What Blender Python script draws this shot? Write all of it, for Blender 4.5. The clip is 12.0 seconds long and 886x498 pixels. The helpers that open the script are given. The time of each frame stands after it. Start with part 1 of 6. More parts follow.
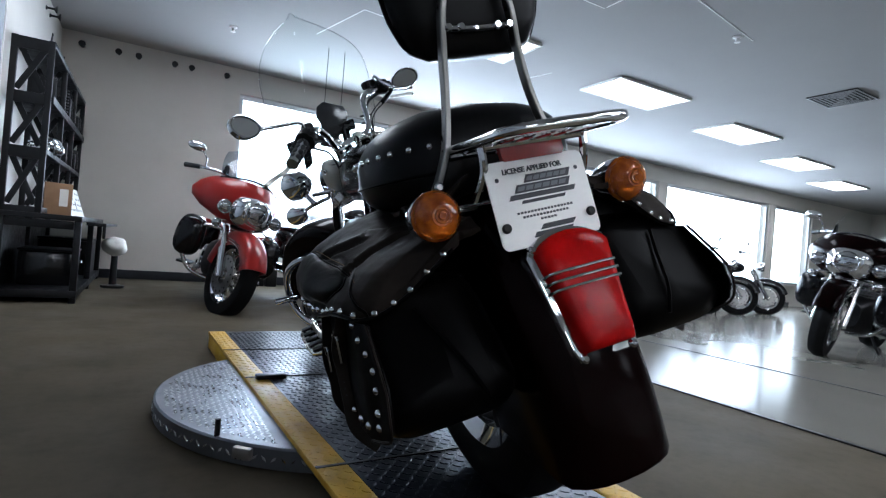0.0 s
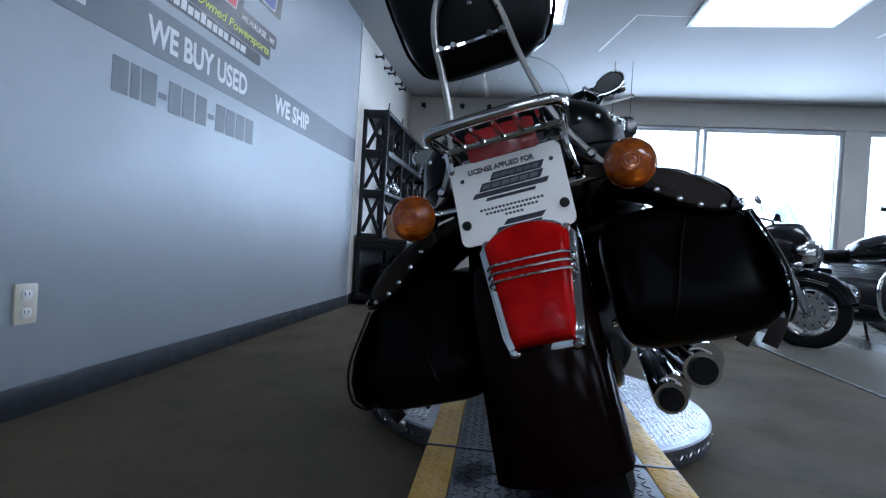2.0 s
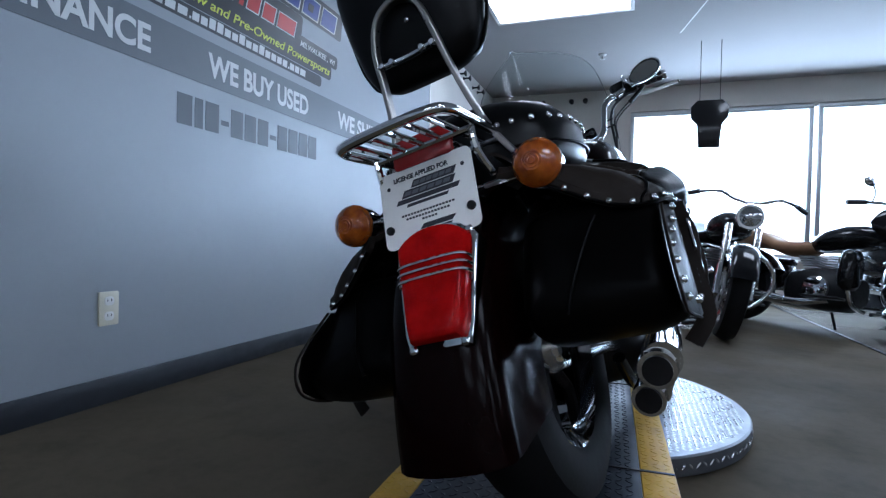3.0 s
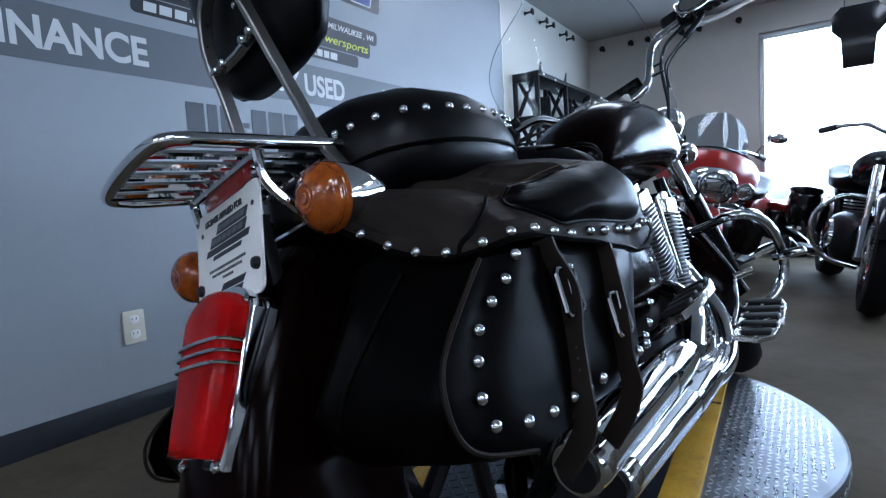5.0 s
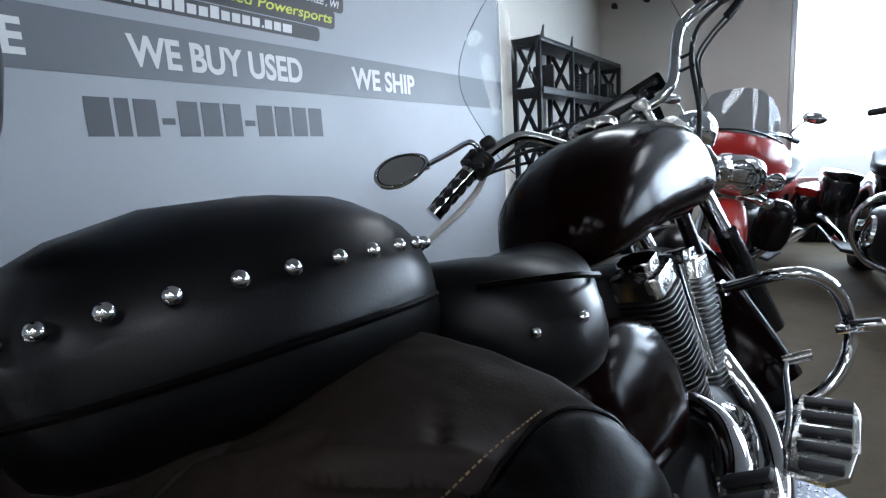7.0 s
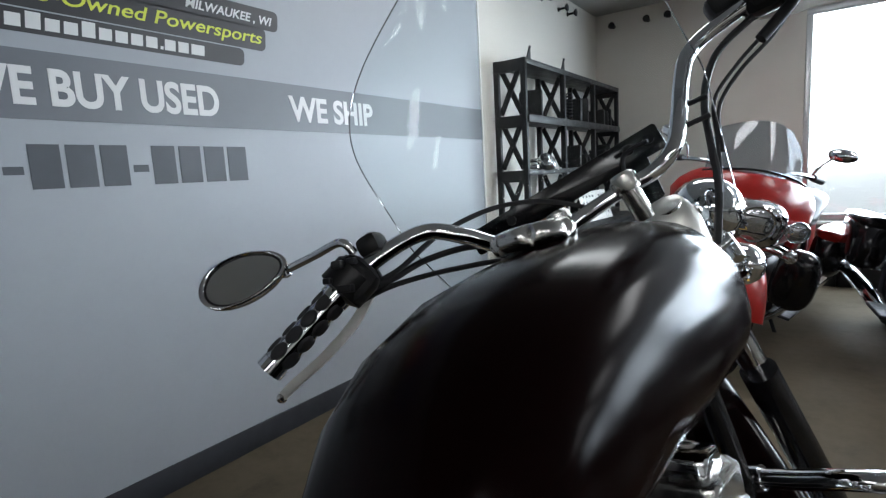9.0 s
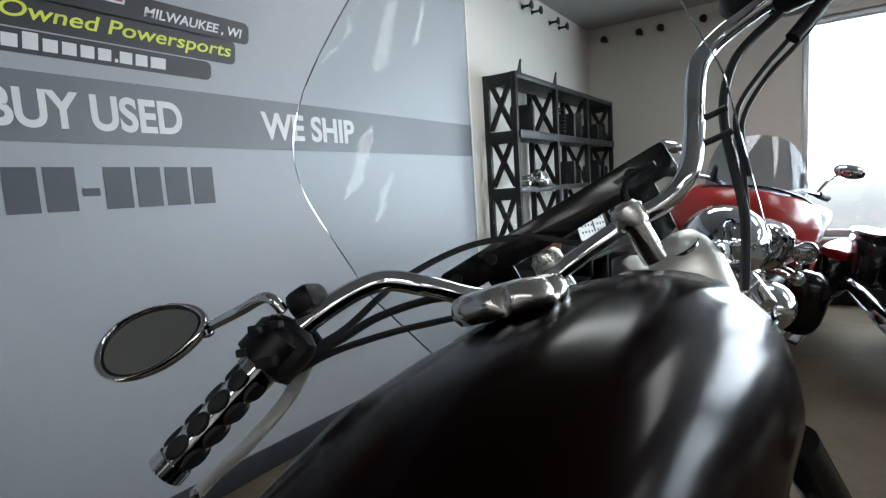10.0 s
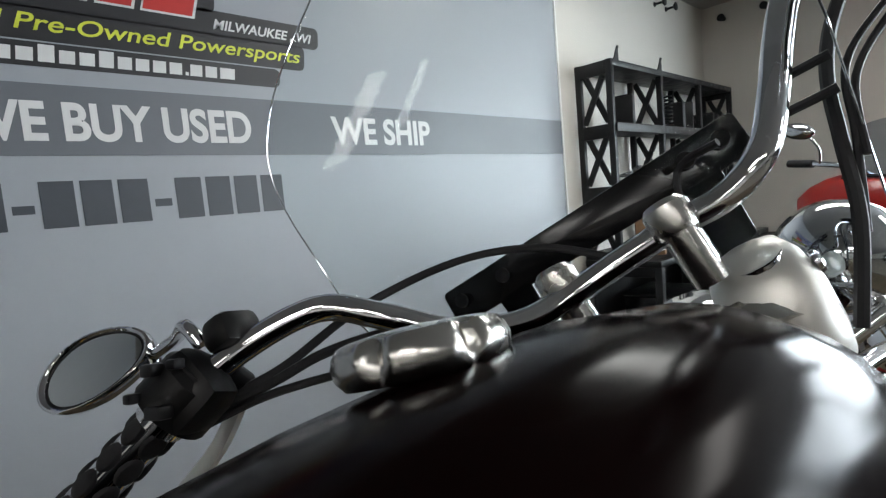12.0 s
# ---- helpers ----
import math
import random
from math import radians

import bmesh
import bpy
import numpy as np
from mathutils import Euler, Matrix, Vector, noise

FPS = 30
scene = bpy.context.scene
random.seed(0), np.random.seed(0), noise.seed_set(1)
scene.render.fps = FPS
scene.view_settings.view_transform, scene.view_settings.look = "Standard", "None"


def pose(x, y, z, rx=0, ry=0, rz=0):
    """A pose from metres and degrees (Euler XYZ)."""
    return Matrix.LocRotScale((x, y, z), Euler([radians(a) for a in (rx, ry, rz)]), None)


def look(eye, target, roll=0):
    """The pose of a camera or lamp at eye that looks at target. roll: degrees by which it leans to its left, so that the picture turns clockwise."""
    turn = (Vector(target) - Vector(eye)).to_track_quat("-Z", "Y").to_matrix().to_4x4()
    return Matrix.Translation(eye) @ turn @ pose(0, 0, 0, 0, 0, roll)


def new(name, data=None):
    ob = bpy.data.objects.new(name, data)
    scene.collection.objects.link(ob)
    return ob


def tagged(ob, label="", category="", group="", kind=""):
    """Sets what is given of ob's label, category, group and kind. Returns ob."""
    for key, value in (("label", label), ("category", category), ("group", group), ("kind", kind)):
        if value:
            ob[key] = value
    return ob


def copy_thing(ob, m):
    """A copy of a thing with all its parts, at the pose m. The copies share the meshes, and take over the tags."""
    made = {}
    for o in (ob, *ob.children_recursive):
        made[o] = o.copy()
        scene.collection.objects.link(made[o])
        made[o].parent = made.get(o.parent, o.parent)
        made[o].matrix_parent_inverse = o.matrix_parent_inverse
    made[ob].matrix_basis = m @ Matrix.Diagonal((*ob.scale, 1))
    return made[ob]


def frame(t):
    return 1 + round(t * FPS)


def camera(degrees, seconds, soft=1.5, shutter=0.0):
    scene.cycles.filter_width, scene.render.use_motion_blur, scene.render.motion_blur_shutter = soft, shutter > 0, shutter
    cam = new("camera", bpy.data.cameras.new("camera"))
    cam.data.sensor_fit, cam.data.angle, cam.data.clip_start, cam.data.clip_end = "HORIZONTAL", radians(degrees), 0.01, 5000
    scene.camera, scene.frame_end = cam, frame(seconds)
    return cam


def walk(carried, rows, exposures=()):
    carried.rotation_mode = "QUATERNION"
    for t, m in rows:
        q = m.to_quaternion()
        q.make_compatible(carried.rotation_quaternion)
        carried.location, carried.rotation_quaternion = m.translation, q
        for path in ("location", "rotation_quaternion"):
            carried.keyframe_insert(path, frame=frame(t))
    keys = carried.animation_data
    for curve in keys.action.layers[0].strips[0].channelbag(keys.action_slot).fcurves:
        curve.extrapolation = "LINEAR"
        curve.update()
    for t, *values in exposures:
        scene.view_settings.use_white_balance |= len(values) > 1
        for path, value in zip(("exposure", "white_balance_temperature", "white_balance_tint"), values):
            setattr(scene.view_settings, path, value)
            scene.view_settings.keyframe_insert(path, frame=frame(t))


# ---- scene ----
cam = camera(80.0, 12.0, 1.3)
PATH = [
    (0, (0.166, 0.213, 0.563), (1.146, 1.957, 0.571), 4.91),
    (0.5, (0.286, 0.153, 0.564), (1.020, 2.014, 0.555), 4.32),
    (1, (0.439, 0.069, 0.581), (0.816, 2.032, 0.535), 3.52),
    (1.5, (0.559, 0.041, 0.573), (0.622, 2.040, 0.544), 3.83),
    (2, (0.706, 0.025, 0.574), (0.437, 2.007, 0.554), 3.51),
    (2.5, (0.862, 0.022, 0.580), (0.370, 1.961, 0.561), 2.80),
    (4.5, (1.275, 0.331, 0.663), (0.209, 2.020, 0.560), -2.97),
    (5, (1.280, 0.461, 0.702), (0.162, 2.110, 0.525), -3.46),
    (5.5, (1.259, 0.572, 0.751), (0.144, 2.209, 0.477), -3.74),
    (6, (1.239, 0.684, 0.804), (0.120, 2.315, 0.505), -2.79),
    (6.5, (1.196, 0.798, 0.853), (0.065, 2.412, 0.514), -3.28),
    (8.5, (1.094, 1.223, 0.971), (-0.033, 2.845, 0.655), -4.18),
    (9, (1.058, 1.397, 1.001), (-0.089, 3.012, 0.727), -3.23),
    (9.5, (1.031, 1.484, 1.012), (-0.115, 3.105, 0.770), -3.23),
    (10, (1.004, 1.548, 1.019), (-0.131, 3.180, 0.799), -3.62),
    (10.5, (0.988, 1.590, 1.026), (-0.150, 3.221, 0.816), -4.05),
    (11, (0.981, 1.638, 1.028), (-0.204, 3.236, 0.824), -4.75),
    (11.5, (0.992, 1.691, 1.027), (-0.283, 3.220, 0.835), -4.92),
    (12, (1.016, 1.741, 1.006), (-0.431, 3.109, 0.828), -5.10),
]
walk(cam, [(t, look(eye, target, roll)) for t, eye, target, roll in PATH],
     [(0, 0.38, 5650, 10), (1.0, 0.22, 5400, 10), (1.5, 0.05, 5200, 10), (2.5, -0.1, 5150, 10), (4.5, 0.0, 5050, 10), (5.5, 0.15, 5250, 10), (6.5, 0.3, 5600, 10), (8.5, 0.2, 6150, 10), (10.5, 0.1, 6400, 10), (12, 0.18, 6600, 10)])

# ---- exposure, world and large lights ----
scene.view_settings.exposure = 0.0
world = bpy.data.worlds.new("world")
scene.world = world
world.use_nodes = True
wn = world.node_tree.nodes
sky = wn.new("ShaderNodeTexSky")
sky.sky_type, sky.sun_disc = "NISHITA", False
sky.sun_elevation, sky.sun_rotation = radians(48), radians(200)
world.node_tree.links.new(sky.outputs[0], wn["Background"].inputs[0])
wn["Background"].inputs[1].default_value = 0.12

sun = new("sun", bpy.data.lights.new("sun", "SUN"))
sun.data.energy, sun.data.angle, sun.data.color = 3.0, radians(0.5), (1.0, 0.95, 0.88)
sun.matrix_world = look((0, -6, 9), (0, 0, 0))


def area_lamp(name, eye, target, sx, sy, watts, color):
    ob = new(name, bpy.data.lights.new(name, "AREA"))
    ob.data.shape, ob.data.size, ob.data.size_y = "RECTANGLE", sx, sy
    ob.data.energy, ob.data.color = watts, color
    ob.matrix_world = look(eye, target)
    return ob


# daylight standing in the openings of the window wall
area_lamp("window_daylight", (1.87, 6.46, 1.3), (1.87, 0, 0.9), 1.7, 1.5, 92, (0.80, 0.90, 1.0))
area_lamp("window_daylight", (3.57, 6.46, 1.3), (3.57, 0, 0.9), 1.4, 1.5, 84, (0.80, 0.90, 1.0))
area_lamp("window_daylight", (6.28, 6.46, 1.3), (6.28, 0, 0.9), 3.0, 1.5, 125, (0.80, 0.90, 1.0))
area_lamp("window_daylight", (9.87, 6.46, 1.3), (9.87, 0, 0.9), 3.0, 1.5, 125, (0.80, 0.90, 1.0))

# ---- materials ----


def mat(name, color, rough=0.5, metal=0.0, vary=0.0, scale=8.0, bump=0.0, bump_scale=60.0, rough_vary=0.0, coat=0.0, spec=0.5,
        color2=None, stain=0.0, stain_scale=1.2, transmission=0.0, ior=1.45, random_tint=0.0, fine=0.0):
    m = bpy.data.materials.new(name)
    m.use_nodes = True
    nt = m.node_tree
    b = nt.nodes["Principled BSDF"]
    b.inputs["Base Color"].default_value = (*color, 1)
    b.inputs["Roughness"].default_value = rough
    b.inputs["Metallic"].default_value = metal
    b.inputs["Coat Weight"].default_value = coat
    b.inputs["Coat Roughness"].default_value = 0.06
    b.inputs["Specular IOR Level"].default_value = spec
    b.inputs["Transmission Weight"].default_value = transmission
    b.inputs["IOR"].default_value = ior
    tc = nt.nodes.new("ShaderNodeTexCoord")
    col = None
    if vary or color2 or stain or fine:
        n1 = nt.nodes.new("ShaderNodeTexNoise")
        n1.inputs["Scale"].default_value, n1.inputs["Detail"].default_value = scale, 6
        nt.links.new(tc.outputs["Object"], n1.inputs["Vector"])
        ramp = nt.nodes.new("ShaderNodeMapRange")
        ramp.inputs["From Min"].default_value, ramp.inputs["From Max"].default_value = 0.3, 0.7
        nt.links.new(n1.outputs["Fac"], ramp.inputs["Value"])
        mix = nt.nodes.new("ShaderNodeMix")
        mix.data_type = "RGBA"
        c2 = color2 or tuple(max(0.0, c * (1 - vary)) for c in color)
        mix.inputs["A"].default_value, mix.inputs["B"].default_value = (*color, 1), (*c2, 1)
        nt.links.new(ramp.outputs["Result"], mix.inputs["Factor"])
        col = mix.outputs["Result"]
        for amount, size, lo, hi in ((stain, stain_scale, 0.52, 0.74), (fine, scale * 14, 0.45, 0.75)):
            if amount:
                n2 = nt.nodes.new("ShaderNodeTexNoise")
                n2.inputs["Scale"].default_value, n2.inputs["Detail"].default_value = size, 8
                n2.inputs["Roughness"].default_value = 0.68
                nt.links.new(tc.outputs["Object"], n2.inputs["Vector"])
                r2 = nt.nodes.new("ShaderNodeMapRange")
                r2.inputs["From Min"].default_value, r2.inputs["From Max"].default_value = lo, hi
                r2.inputs["To Max"].default_value = amount
                nt.links.new(n2.outputs["Fac"], r2.inputs["Value"])
                mx = nt.nodes.new("ShaderNodeMix")
                mx.data_type = "RGBA"
                mx.inputs["B"].default_value = (*[c * 0.35 for c in color], 1)
                nt.links.new(col, mx.inputs["A"])
                nt.links.new(r2.outputs["Result"], mx.inputs["Factor"])
                col = mx.outputs["Result"]
    if random_tint:
        oi = nt.nodes.new("ShaderNodeObjectInfo")
        hsv = nt.nodes.new("ShaderNodeHueSaturation")
        mr = nt.nodes.new("ShaderNodeMapRange")
        mr.inputs["To Min"].default_value, mr.inputs["To Max"].default_value = 1 - random_tint, 1 + random_tint
        nt.links.new(oi.outputs["Random"], mr.inputs["Value"])
        nt.links.new(mr.outputs["Result"], hsv.inputs["Value"])
        hsv.inputs["Color"].default_value = (*color, 1)
        if col:
            nt.links.new(col, hsv.inputs["Color"])
        col = hsv.outputs["Color"]
    if col:
        nt.links.new(col, b.inputs["Base Color"])
    if rough_vary:
        n3 = nt.nodes.new("ShaderNodeTexNoise")
        n3.inputs["Scale"].default_value, n3.inputs["Detail"].default_value = scale * 1.7, 5
        nt.links.new(tc.outputs["Object"], n3.inputs["Vector"])
        r3 = nt.nodes.new("ShaderNodeMapRange")
        r3.inputs["From Min"].default_value, r3.inputs["From Max"].default_value = 0.3, 0.7
        r3.inputs["To Min"].default_value, r3.inputs["To Max"].default_value = max(0.02, rough - rough_vary), rough + rough_vary
        nt.links.new(n3.outputs["Fac"], r3.inputs["Value"])
        nt.links.new(r3.outputs["Result"], b.inputs["Roughness"])
    if bump:
        n4 = nt.nodes.new("ShaderNodeTexNoise")
        n4.inputs["Scale"].default_value, n4.inputs["Detail"].default_value = bump_scale, 5
        nt.links.new(tc.outputs["Object"], n4.inputs["Vector"])
        bp = nt.nodes.new("ShaderNodeBump")
        bp.inputs["Strength"].default_value, bp.inputs["Distance"].default_value = bump, 0.004
        nt.links.new(n4.outputs["Fac"], bp.inputs["Height"])
        nt.links.new(bp.outputs["Normal"], b.inputs["Normal"])
    return m


def glow(name, color, strength):
    m = bpy.data.materials.new(name)
    m.use_nodes = True
    nt = m.node_tree
    nt.nodes.remove(nt.nodes["Principled BSDF"])
    e = nt.nodes.new("ShaderNodeEmission")
    e.inputs[0].default_value, e.inputs[1].default_value = (*color, 1), strength
    nt.links.new(e.outputs[0], nt.nodes["Material Output"].inputs[0])
    return m


def clear(name, tint, amount=0.04):
    """Thin clear sheet: mostly see-through, with a slight mirror sheen."""
    m = bpy.data.materials.new(name)
    m.use_nodes = True
    nt = m.node_tree
    nt.nodes.remove(nt.nodes["Principled BSDF"])
    tr, gl, mx = (nt.nodes.new("ShaderNode" + k) for k in ("BsdfTransparent", "BsdfGlossy", "MixShader"))
    tr.inputs[0].default_value, gl.inputs["Roughness"].default_value = (*tint, 1), 0.03
    mx.inputs[0].default_value = amount
    nt.links.new(tr.outputs[0], mx.inputs[1])
    nt.links.new(gl.outputs[0], mx.inputs[2])
    nt.links.new(mx.outputs[0], nt.nodes["Material Output"].inputs[0])
    return m


M = {
    "banner": mat("banner_vinyl", (0.305, 0.325, 0.348), 0.42, vary=0.06, scale=1.5, rough_vary=0.06, fine=0.04, bump=0.03, bump_scale=90),
    "stripe": mat("banner_stripe", (0.122, 0.132, 0.147), 0.42, vary=0.08, scale=2.0, rough_vary=0.05, fine=0.05),
    "letter_white": mat("letter_white", (0.62, 0.62, 0.61), 0.45, vary=0.03, scale=20),
    "letter_dark": mat("letter_dark", (0.045, 0.052, 0.062), 0.45, vary=0.1, scale=20),
    "logo_black": mat("logo_black", (0.02, 0.02, 0.022), 0.4, vary=0.1, scale=20),
    "logo_red": mat("logo_red", (0.50, 0.03, 0.025), 0.4, vary=0.1, scale=20),
    "logo_blue": mat("logo_blue", (0.03, 0.05, 0.22), 0.4, vary=0.1, scale=20),
    "logo_yellow": mat("logo_yellow", (0.62, 0.66, 0.06), 0.45, vary=0.05, scale=20),
    "plaster": mat("plaster", (0.60, 0.57, 0.52), 0.85, vary=0.06, scale=2.5, bump=0.12, bump_scale=120, stain=0.10, stain_scale=1.5),
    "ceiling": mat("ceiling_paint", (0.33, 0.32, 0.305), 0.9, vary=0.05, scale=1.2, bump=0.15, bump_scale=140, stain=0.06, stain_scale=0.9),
    "base": mat("rubber_base", (0.022, 0.024, 0.03), 0.5, vary=0.3, scale=10, rough_vary=0.1),
    "floor": mat("painted_concrete", (0.104, 0.087, 0.061), 0.66, color2=(0.076, 0.064, 0.046), scale=1.7, rough_vary=0.12, stain=0.5, stain_scale=3.5, fine=0.25, bump=0.08, bump_scale=40, spec=0.03),
    "tile": mat("polished_floor", (0.150, 0.141, 0.122), 0.16, vary=0.10, scale=1.2, rough_vary=0.04, stain=0.12, stain_scale=1.0, spec=0.025),
    "white_paint": mat("white_paint", (0.78, 0.77, 0.74), 0.5, vary=0.04, scale=6),
    "alu": mat("window_aluminium", (0.55, 0.56, 0.57), 0.35, 0.9, vary=0.1, scale=20),
    "black_steel": mat("black_steel", (0.011, 0.011, 0.0125), 0.45, vary=0.35, scale=14, rough_vary=0.12, bump=0.05, spec=0.3),
    "black_plastic": mat("black_plastic", (0.006, 0.006, 0.0065), 0.45, vary=0.3, scale=30, rough_vary=0.1, bump=0.04, bump_scale=320, spec=0.28),
    "leather": mat("black_leather", (0.0018, 0.0016, 0.0016), 0.38, vary=0.35, scale=9, rough_vary=0.08, bump=0.05, bump_scale=420, fine=0.15, spec=0.045),
    "leather_worn": mat("worn_leather", (0.0200, 0.0148, 0.0115), 0.58, color2=(0.0095, 0.0072, 0.0060), scale=7, rough_vary=0.10, bump=0.09, bump_scale=380, fine=0.25, spec=0.12),
    "vinyl": mat("seat_vinyl", (0.002, 0.002, 0.0024), 0.36, vary=0.3, scale=10, rough_vary=0.06, bump=0.05, bump_scale=520, spec=0.19),
    "paint": mat("black_cherry_paint", (0.0032, 0.0006, 0.0006), 0.17, vary=0.3, scale=6, rough_vary=0.03, spec=0.06),
    "chrome": mat("chrome", (0.68, 0.685, 0.70), 0.06, 1.0, vary=0.06, scale=12, rough_vary=0.03),
    "polished": mat("polished_alloy", (0.62, 0.61, 0.58), 0.24, 1.0, vary=0.12, scale=16, rough_vary=0.08),
    "brushed": mat("brushed_steel", (0.36, 0.35, 0.33), 0.34, 1.0, vary=0.15, scale=25, rough_vary=0.08),
    "fin": mat("fin_edge", (0.20, 0.20, 0.20), 0.32, 1.0, vary=0.1, scale=30),
    "engine": mat("engine_black", (0.007, 0.007, 0.008), 0.45, vary=0.3, scale=20, rough_vary=0.1, spec=0.28),
    "rubber": mat("tyre_rubber", (0.006, 0.006, 0.0065), 0.75, vary=0.3, scale=12, bump=0.10, bump_scale=90, spec=0.15),
    "grip": mat("grip_rubber", (0.014, 0.014, 0.016), 0.6, vary=0.3, scale=40, bump=0.08, bump_scale=300),
    "amber": mat("amber_lens", (0.56, 0.135, 0.006), 0.10, color2=(0.30, 0.055, 0.003), scale=70, transmission=0.40, ior=1.45, coat=0.5, bump=0.10, bump_scale=160),
    "red_lens": mat("red_lens", (0.50, 0.004, 0.004), 0.16, color2=(0.30, 0.002, 0.002), scale=22, transmission=0.15, ior=1.45, coat=0.0, spec=0.03, bump=0.08, bump_scale=120),
    "red_dark": mat("red_reflector", (0.26, 0.012, 0.012), 0.22, vary=0.15, scale=60, coat=0.3, bump=0.2, bump_scale=500),
    "plate": mat("plate_plastic", (0.90, 0.89, 0.86), 0.35, vary=0.05, scale=12, fine=0.06),
    "ink": mat("plate_ink", (0.035, 0.035, 0.045), 0.5, vary=0.15, scale=60),
    "diamond": mat("diamond_plate", (0.62, 0.63, 0.65), 0.28, 0.95, vary=0.10, scale=9, rough_vary=0.06, stain=0.05, stain_scale=6),
    # plate between the treads, much darker than the treads themselves
    "plate_base": mat("dark_plate_steel", (0.19, 0.20, 0.225), 0.42, 0.9, vary=0.12, scale=9, rough_vary=0.08, stain=0.08, stain_scale=6),
    "deck": mat("deck_dark_plate", (0.020, 0.024, 0.034), 0.36, 0.55, vary=0.2, scale=8, rough_vary=0.08, stain=0.08, stain_scale=5, spec=0.3),
    "yellow": mat("yellow_paint", (0.62, 0.36, 0.02), 0.5, vary=0.18, scale=9, stain=0.45, stain_scale=9, fine=0.25, rough_vary=0.1),
    "red_paint": mat("red_paint", (0.235, 0.009, 0.007), 0.28, vary=0.1, scale=6, coat=0.15, spec=0.35),
    "gloss_black": mat("gloss_black", (0.006, 0.006, 0.007), 0.16, vary=0.2, scale=8, spec=0.4),
    "glass_dark": mat("lamp_glass", (0.55, 0.57, 0.60), 0.05, 0.85, vary=0.2, scale=40),
    "satin": mat("satin_alloy", (0.72, 0.71, 0.67), 0.42, 0.75, vary=0.10, scale=14, rough_vary=0.06),
    "thread": mat("tan_thread", (0.16, 0.105, 0.05), 0.7, vary=0.2, scale=80),
    "mirror": mat("mirror_glass", (0.78, 0.79, 0.78), 0.02, 1.0),
    "acrylic": clear("clear_acrylic", (0.95, 0.97, 0.97), 0.009),
    "tinted": clear("tinted_screen", (0.70, 0.74, 0.78), 0.03),
    "smoke": mat("dark_screen", (0.02, 0.02, 0.022), 0.08, vary=0.1, scale=5, coat=0.4),
    "pane": clear("window_glass", (0.97, 0.985, 0.98)),
    "ivory": mat("ivory_plastic", (0.66, 0.62, 0.50), 0.4, vary=0.05, scale=30),
    "paper": mat("paper", (0.75, 0.74, 0.70), 0.7, vary=0.08, scale=25),
    "card": mat("brown_card", (0.30, 0.17, 0.09), 0.7, vary=0.2, scale=15),
    "lamp_panel": glow("lamp_panel", (1.0, 0.985, 0.965), 13.0),
    "outside": glow("outside_haze", (0.88, 0.95, 1.0), 7.0),
    "asphalt": mat("asphalt", (0.32, 0.32, 0.31), 0.9, vary=0.2, scale=4, fine=0.2),
}

# ---- shapes ----
V = Vector


def link(bm, name, material, parent=None, label="", sharp=38):
    """One bmesh as one mesh object, under a parent where one is given."""
    bmesh.ops.recalc_face_normals(bm, faces=bm.faces)
    limit = radians(sharp)
    for e in bm.edges:
        e.smooth = len(e.link_faces) == 2 and e.calc_face_angle(0.0) < limit
    for fc in bm.faces:
        fc.smooth = True
    me = bpy.data.meshes.new(name)
    bm.to_mesh(me)
    bm.free()
    me.materials.append(material)
    ob = new(name, me)
    if parent is not None:
        ob.parent = parent
    if label:
        ob["label"] = label
    return ob


def part(name, bm, material, parent, label="", sharp=38):
    return link(bm, name, material, parent, label, sharp)


def curve_points(pts, steps=6, closed=False):
    """Catmull-Rom through the points."""
    p = [V(q) for q in pts]
    if len(p) < 3 or steps < 2:
        return p
    out, n = [], len(p)
    for i in range(n if closed else n - 1):
        a, b, c, d = (p[(i + k) % n] if closed else p[min(max(i + k, 0), n - 1)] for k in (-1, 0, 1, 2))
        for s in range(steps):
            t = s / steps
            out.append(0.5 * ((2 * b) + (c - a) * t + (2 * a - 5 * b + 4 * c - d) * t * t + (3 * b - a - 3 * c + d) * t ** 3))
    if not closed:
        out.append(p[-1])
    return out


def skin(bm, rings, cap=True, closed=False):
    """Faces between rings of equally many points."""
    vs = [[bm.verts.new(q) for q in ring] for ring in rings]
    n = len(vs[0])
    for i in range(len(vs) if closed else len(vs) - 1):
        a, b = vs[i], vs[(i + 1) % len(vs)]
        for k in range(n):
            bm.faces.new((a[k], a[(k + 1) % n], b[(k + 1) % n], b[k]))
    if cap and not closed:
        bm.faces.new(vs[0])
        bm.faces.new(list(reversed(vs[-1])))
    return bm


